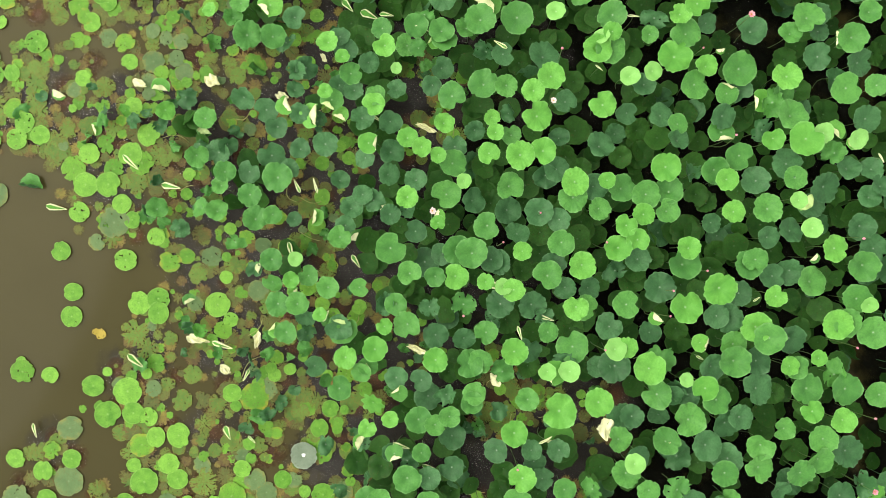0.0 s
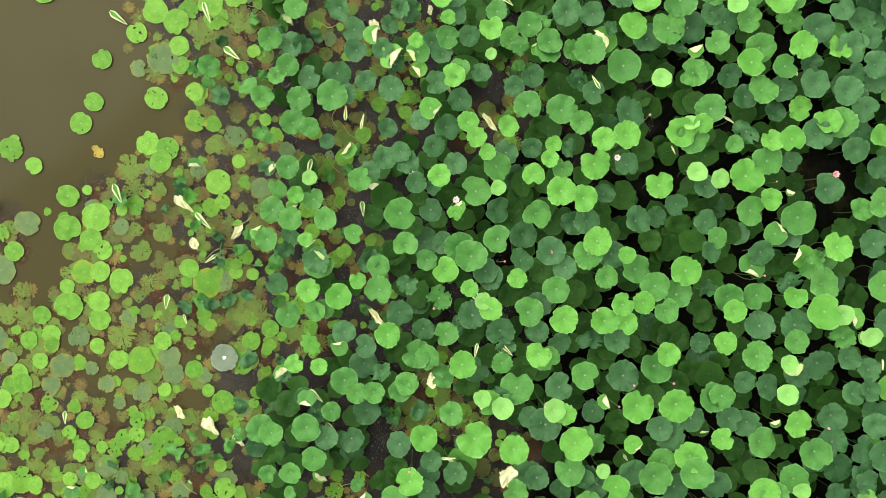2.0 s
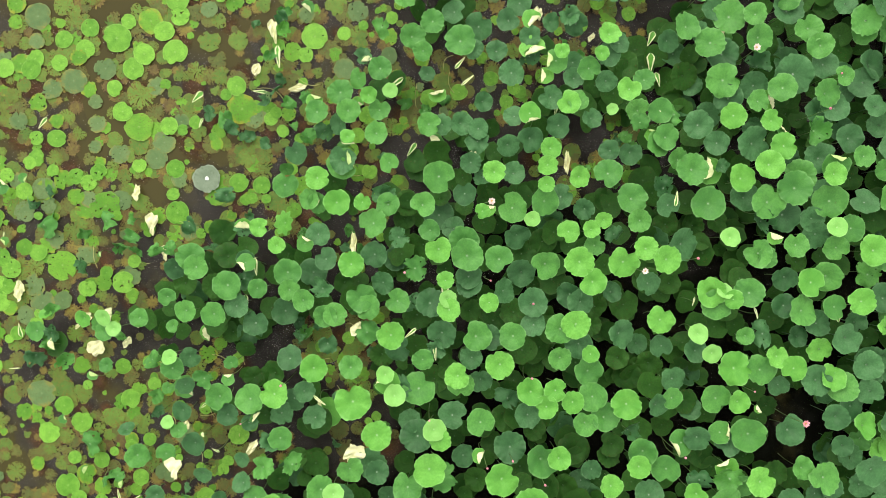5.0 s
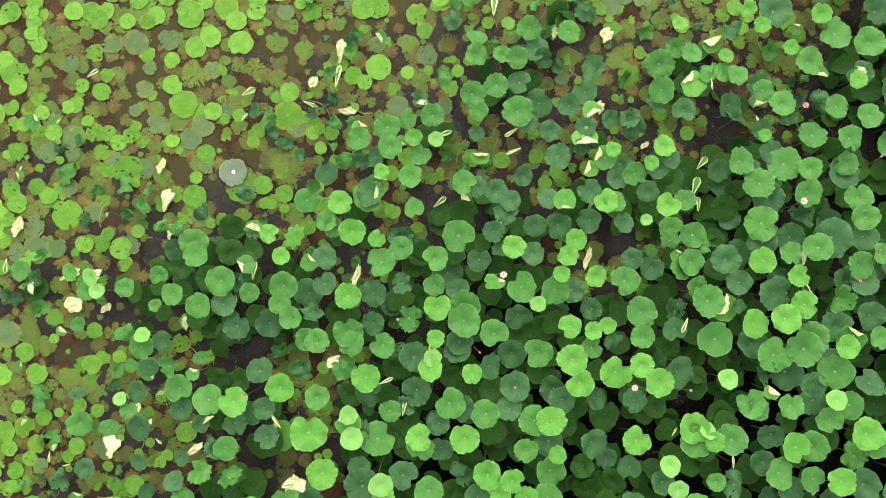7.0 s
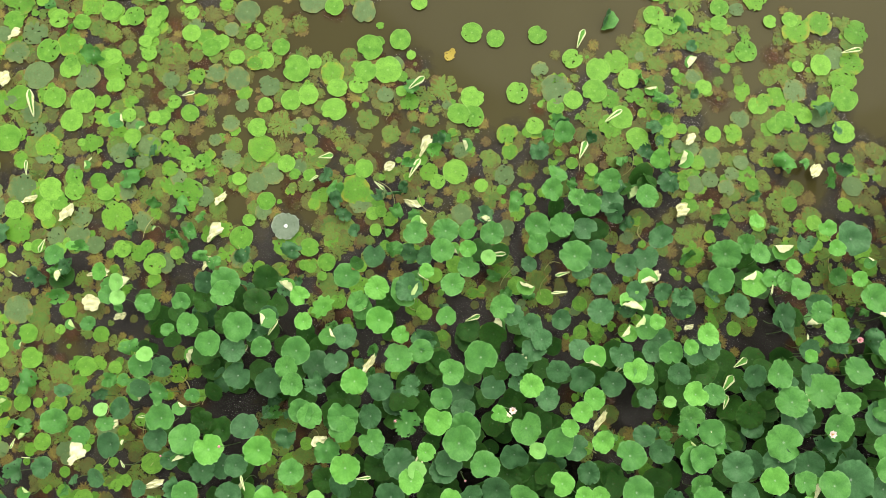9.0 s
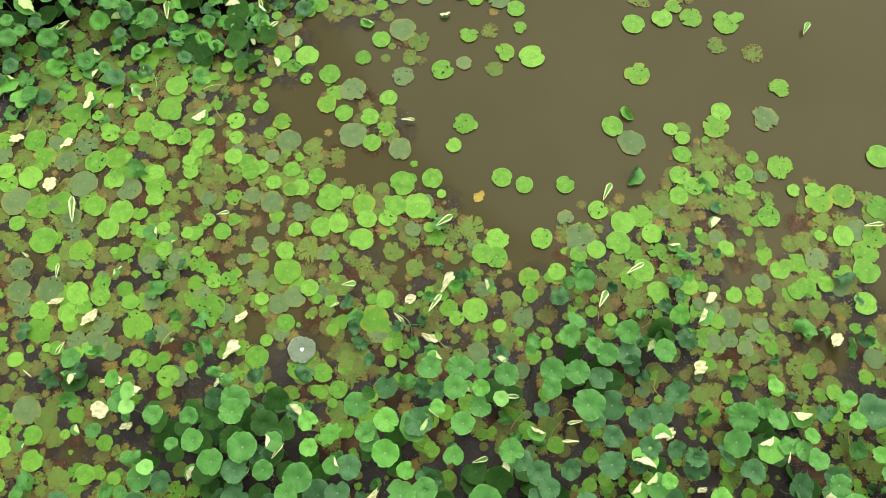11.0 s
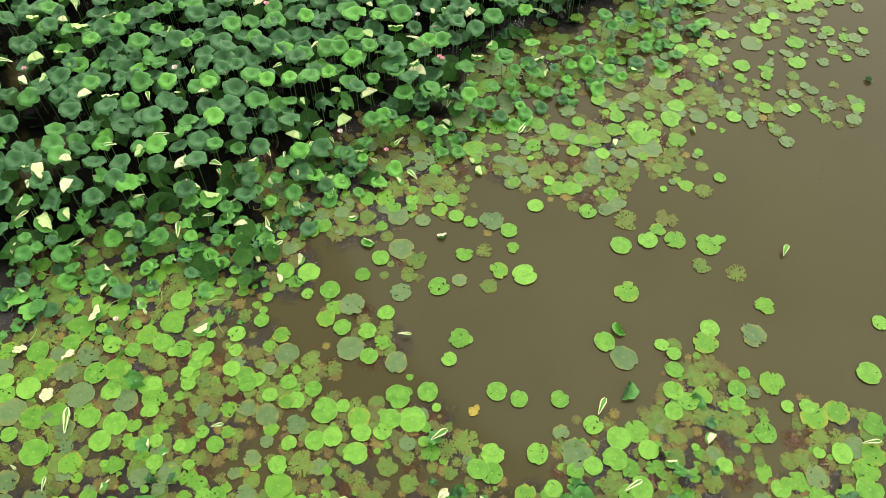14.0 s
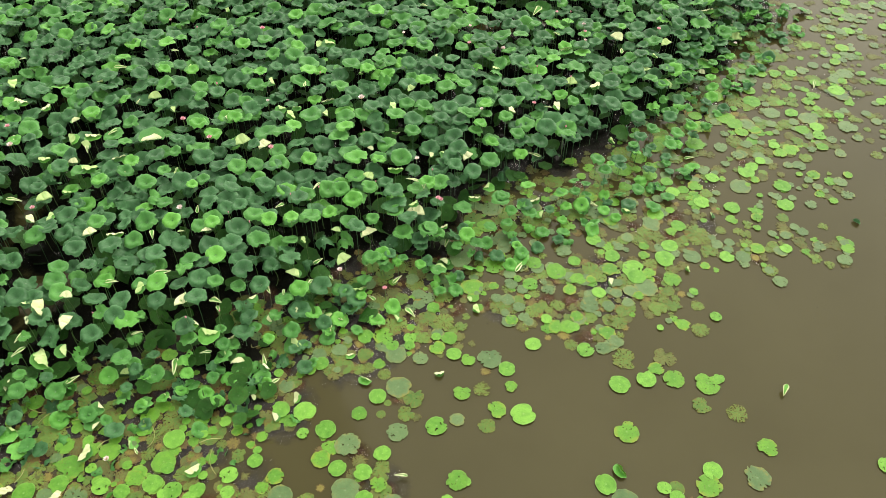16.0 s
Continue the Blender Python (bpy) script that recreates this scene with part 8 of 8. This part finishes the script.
flower(-7.70, -5.07, 0.06, 0.84)
flower(-5.14, -5.97, 0.09, 0.23)
flower(-1.18, 4.90, 0.08, 1.00)
flower(0.95, -3.31, 0.05, 1.01)
flower(0.77, -2.63, 0.07, 1.07)
flower(0.29, -0.60, 0.07, 1.07)
flower(0.89, 0.28, 0.06, 1.11)
flower(0.04, 0.77, 0.09, 1.11)
flower(-0.03, 4.55, 0.09, 1.07)
flower(0.76, 5.32, 0.05, 1.06)
flower(-0.35, 5.62, 0.06, 1.06)
flower(2.05, -1.23, 0.06, 1.04)
flower(2.93, -0.89, 0.06, 1.01)
flower(2.98, -0.56, 0.06, 1.08)
flower(2.21, 0.14, 0.07, 1.06)
flower(1.40, 0.60, 0.06, 1.11)
flower(1.72, 2.01, 0.08, 1.08)
flower(1.89, 2.65, 0.07, 1.11)
flower(1.07, 4.96, 0.07, 1.11)
flower(3.47, -0.36, 0.07, 0.98)
flower(3.98, 1.33, 0.06, 1.09)
flower(3.70, 2.48, 0.05, 1.05)
flower(4.33, 2.83, 0.09, 1.10)
flower(5.28, -3.39, 0.08, 1.05)
flower(5.38, -2.46, 0.07, 1.05)
flower(5.25, -1.53, 0.06, 1.05)
flower(5.46, -0.15, 0.07, 1.07)


# ---- what nobody could count: low leaves with shade in their colour, shade sheets, scraps of weed between the pads ----
VIEW_QUADS = (((-5.5, 4.2), (6.4, 3.0), (5.7, -3.6), (-6.1, -2.4)), ((-4.9, -4.8), (-2.4, 6.5), (3.8, 5.0), (1.4, -6.0)),
          ((-8.6, -9.3), (-11.5, 5.5), (-3.1, 5.1), (-1.0, -5.9)), ((-16.3, -14.1), (-20.8, 7.3), (-6.8, 5.2), (-4.4, -7.1)))


def in_view(p):
    """Whether each point lies in one of the camera's view footprints, where every leaf is placed singly."""
    got = np.zeros(len(p), dtype=bool)
    for quad in VIEW_QUADS:
        side = []
        for (ax, ay), (bx, by) in zip(quad, quad[1:] + quad[:1]):
            side.append((bx - ax) * (p[:, 1] - ay) - (by - ay) * (p[:, 0] - ax))
        side = np.array(side)
        got |= (side > 0).all(0) | (side < 0).all(0)
    return got


known = np.array(placed)


def spread(step, x0=-24.0, x1=9.0, y0=-18.0, y1=11.0):
    """Shaken grid of points, each with the nearest placed leaves: distance to the nearest and fourth, share of standing ones."""
    gx, gy = np.meshgrid(np.arange(x0, x1, step), np.arange(y0, y1, step))
    p = np.stack((gx.ravel(), gy.ravel()), 1) + rng.uniform(-0.46, 0.46, (gx.size, 2)) * step
    near, fourth, share = [], [], []
    for block in np.array_split(p, 40):
        d = np.hypot(block[:, None, 0] - known[None, :, 0], block[:, None, 1] - known[None, :, 1])
        idx = np.argpartition(d, 6, 1)[:, :6]
        ds = np.sort(np.take_along_axis(d, idx, 1), 1)
        near.append(ds[:, 0]), fourth.append(ds[:, 3])
        share.append((known[idx, 3] > 0.4).mean(1))
    return p, np.concatenate(near), np.concatenate(fourth), np.concatenate(share), in_view(p)


OPEN_WATER = ((-5.2, -0.9), (-6.4, -1.1), (-8.3, 0.1), (-9.2, 2.5), (-10.4, 4.0), (-10.7, 5.6), (-6.2, 5.5), (-6.0, 4.4), (-6.4, 3.3), (-6.6, 2.1), (-5.6, 1.1), (-4.8, 0.5))


def on_open_water(x, y):
    got = False
    for (ax, ay), (bx, by) in zip(OPEN_WATER, OPEN_WATER[1:] + OPEN_WATER[:1]):
        if (ay > y) != (by > y) and x < (bx - ax) * (y - ay) / (by - ay) + ax:
            got = not got
    return got


def scatter(shapes, p, z, r, lean, skin):
    number = int(rng.integers(len(SHAPES[shapes])))
    stuff.append((SHAPES[shapes][number], tilt_pose(p[0], p[1], z, r, lean), skin))


def reach(x, y=0.0):
    """How far apart the placed leaves stand: wider far off to the west, and no limit deep in the far bed."""
    return 9.0 if x < -11.0 and y < -5.0 else 0.60 + 0.07 * max(0.0, -x - 8.0)


def scraps(step, chance, widest, most, low, high, lean, shapes, skins, least=-1.0):
    for p, near, fourth, share, inside in zip(*spread(step)):
        if least < share < most and not on_open_water(*p) and (fourth < widest if inside else p[0] > -4.0 and near < 1.5) and rng.random() < chance:
            scatter(shapes, p, rng.uniform(*lean), rng.uniform(low, high), 0.05, skins[int(rng.integers(len(skins)))])


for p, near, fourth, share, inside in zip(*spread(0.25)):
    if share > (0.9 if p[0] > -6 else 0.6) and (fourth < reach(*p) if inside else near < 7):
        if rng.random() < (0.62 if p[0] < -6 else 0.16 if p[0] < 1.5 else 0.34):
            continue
        # low leaves take the skin with shade painted in
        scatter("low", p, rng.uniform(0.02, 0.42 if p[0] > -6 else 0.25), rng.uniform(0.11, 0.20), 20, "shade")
for p, near, fourth, share, inside in zip(*spread(0.27)):
    if share > 0.6 and ((p[0] < -7 and near > 0.22 or p[0] > -2 and share > 0.9 and near > (0.20 if p[0] < 2.0 else 0.24)) and fourth < reach(*p) if inside else 0.2 < near < 7):
        p = list(lowered(*p, rng.uniform(0.55, 0.92) if not inside or p[0] < -7 else rng.uniform(0.22, 0.5)))
        z = p.pop()
        # filler leaves inside the near bed mostly get the shade-darkened green
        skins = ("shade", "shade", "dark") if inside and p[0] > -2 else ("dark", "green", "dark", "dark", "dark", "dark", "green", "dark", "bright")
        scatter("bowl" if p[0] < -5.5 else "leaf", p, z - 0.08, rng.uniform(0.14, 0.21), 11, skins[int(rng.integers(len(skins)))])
        stuff.append((STICK, pose(p[0], p[1], -DEPTH) @ Matrix.Diagonal((1, 1, z - 0.05 + DEPTH, 1)), "dark"))
for p, near, fourth, share, inside in zip(*spread(0.20)):
    if share < 0.75 and not on_open_water(*p) and (fourth < 0.40 + 0.05 * max(0.0, -7 - p[0]) if inside else p[0] > -4.0 and near < 1.5 or p[0] < -15.0 and near < 2.0) and rng.random() < (0.42 if p[0] > -8 else 0.46):
        # the far mix leans to grey, which paints the sky's reflection on pads
        (ragged_dull_pad, ragged_pad, brown_pad, grey_pad, green_pad)[int(rng.choice(5, p=(0.24, 0.38, 0.30, 0.05, 0.03) if p[0] > -7.5 else (0.10, 0.24, 0.26, 0.34, 0.06)))](*p, rng.uniform(0.12, 0.30))
def margin_gap(x, y):
    return min(math.hypot(x - ax - t / 8 * (bx - ax), y - ay - t / 8 * (by - ay)) for (ax, ay), (bx, by) in zip(MARGIN, MARGIN[1:]) for t in range(8))


# low standing leaves along the margin of the far bed, and small fresh pads and bent leaves in the mixed belt
for p, near, fourth, share, inside in zip(*spread(0.26)):
    if p[0] < -4.8 and near > 0.10 and margin_gap(*p) < 0.8 and rng.random() < 0.7:
        skin = ("green", "dark", "green", "bright")[int(rng.integers(4))]
        standing("margin_lotus_leaf", "leaf" if rng.random() < 0.8 else "worn", skin, *p, rng.uniform(0.22, 0.36), rng.uniform(0.5, 0.85), "green lotus leaf standing low at the margin of the bed", "margin leaves", 4.0)
for p, near, fourth, share, inside in zip(*spread(0.23)):
    if inside and p[0] > -6.5 and 0.2 < share < 0.95 and near > 0.10 and fourth < 0.5 and rng.random() < 0.56:
        kind = int(rng.choice(4, p=(0.36, 0.28, 0.22, 0.14)))
        if kind < 2:
            (pad, green_pad)[kind](*p, rng.uniform(0.09, 0.2))
        else:
            (green_leaf, dark_leaf)[kind - 2](*p, rng.uniform(0.18, 0.30), rng.uniform(0.10, 0.28))
scraps(0.16, 0.30, 0.42, 0.9, 0.03, 0.09, (0.006, 0.009), "ragged", ("torn", "brown", "mid"))
scraps(0.16, 0.44, 0.44, 0.95, 0.05, 0.14, (0.005, 0.007), "sheet", ("ochre", "ochre", "brown", "torn"))
scraps(0.32, 0.42, 0.42, 0.95, 0.10, 0.26, (0.004, 0.006), "sheet", ("weed",))
# dark sheets over the gaps between pads, in place of real shade
scraps(0.30, 0.85, 0.38, 0.95, 0.28, 0.50, (0.001, 0.003), "sheet", ("water_shade",), 0.0)
scraps(0.30, 0.45, 0.30, 0.10, 0.20, 0.36, (0.001, 0.003), "sheet", ("water_shade",))
# sheets under the beds; the near-black ones stand in for deep shade
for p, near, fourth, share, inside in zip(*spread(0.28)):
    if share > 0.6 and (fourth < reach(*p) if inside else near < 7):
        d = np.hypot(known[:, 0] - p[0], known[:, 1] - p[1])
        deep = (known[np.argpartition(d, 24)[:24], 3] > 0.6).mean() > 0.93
        scatter("sheet", p, rng.uniform(0.001, 0.004), rng.uniform(0.28, 0.42), 0.05, "bed_shade" if deep or p[0] > 2.0 and share > 0.9 or p[0] < -6.0 and share > 0.9 else "water_shade")

FALLEN = [stalk_mesh(b, STRAW) for b in (-0.08, -0.04, 0.03, 0.07)]
for p, near, fourth, share, inside in zip(*spread(0.55, -11.0, 5.0, -8.0, 8.0)):
    if 0.3 < share < 0.9 and fourth < 0.40 and rng.random() < 0.45:
        ob = tagged(new("bent_lotus_stalk", FALLEN[int(rng.integers(4))]), "thin faded lotus stalk leaning low over the water", "stalk", "bent stalks")
        ob.matrix_basis = pose(p[0], p[1], -0.01, rng.uniform(52, 84), 0, rng.uniform(0, 360)) @ Matrix.Diagonal((1.0, 1.0, rng.uniform(0.18, 0.42), 1))

for skin, name, label, category in (
        ("dark", "dark_lotus_bed", "dark lotus leaves and stalks packed in the beds", "lotus leaves"),
        ("shade", "low_lotus_leaves", "small low leaves of the beds with shade mixed into their green", "lotus leaves"),
        ("green", "green_lotus_bed", "mid-green lotus leaves packed in the beds", "lotus leaves"),
        ("bright", "bright_lotus_bed", "bright green lotus leaves among the beds", "lotus leaves"),
        ("young", "young_lotus_bed", "small pale young lotus leaves among the beds", "lotus leaves"),
        ("pad", "pad_scatter", "bright small pads among the rotting ones", "lily pads"),
        ("dull", "dull_pad_scatter", "dull green pads floating at the fringe", "lily pads"),
        ("mid", "green_pad_scatter", "mid-green pads floating at the fringe", "lily pads"),
        ("torn", "torn_pad_scatter", "scraps of torn olive pads on the water", "lily pads"),
        ("brown", "brown_pad_scatter", "tatters of brown rotten pads on the water", "lily pads"),
        ("water_shade", "sunk_weed", "dark see-through sheets that paint shade on the water between the pads", "weed"),
        ("bed_shade", "leaf_litter", "near-black sheets on the water that paint the shade under the beds", "leaf litter"),
        ("ochre", "ochre_scraps", "small ochre scraps of rotten leaf on the water", "weed"),
        ("weed", "brown_weed", "brown rotting weed matted on the water", "weed")):
    items = [(s, m, 0) for s, m, k in stuff if k == skin]
    if items:
        joined(name, items, [MAT[skin]], label, category)
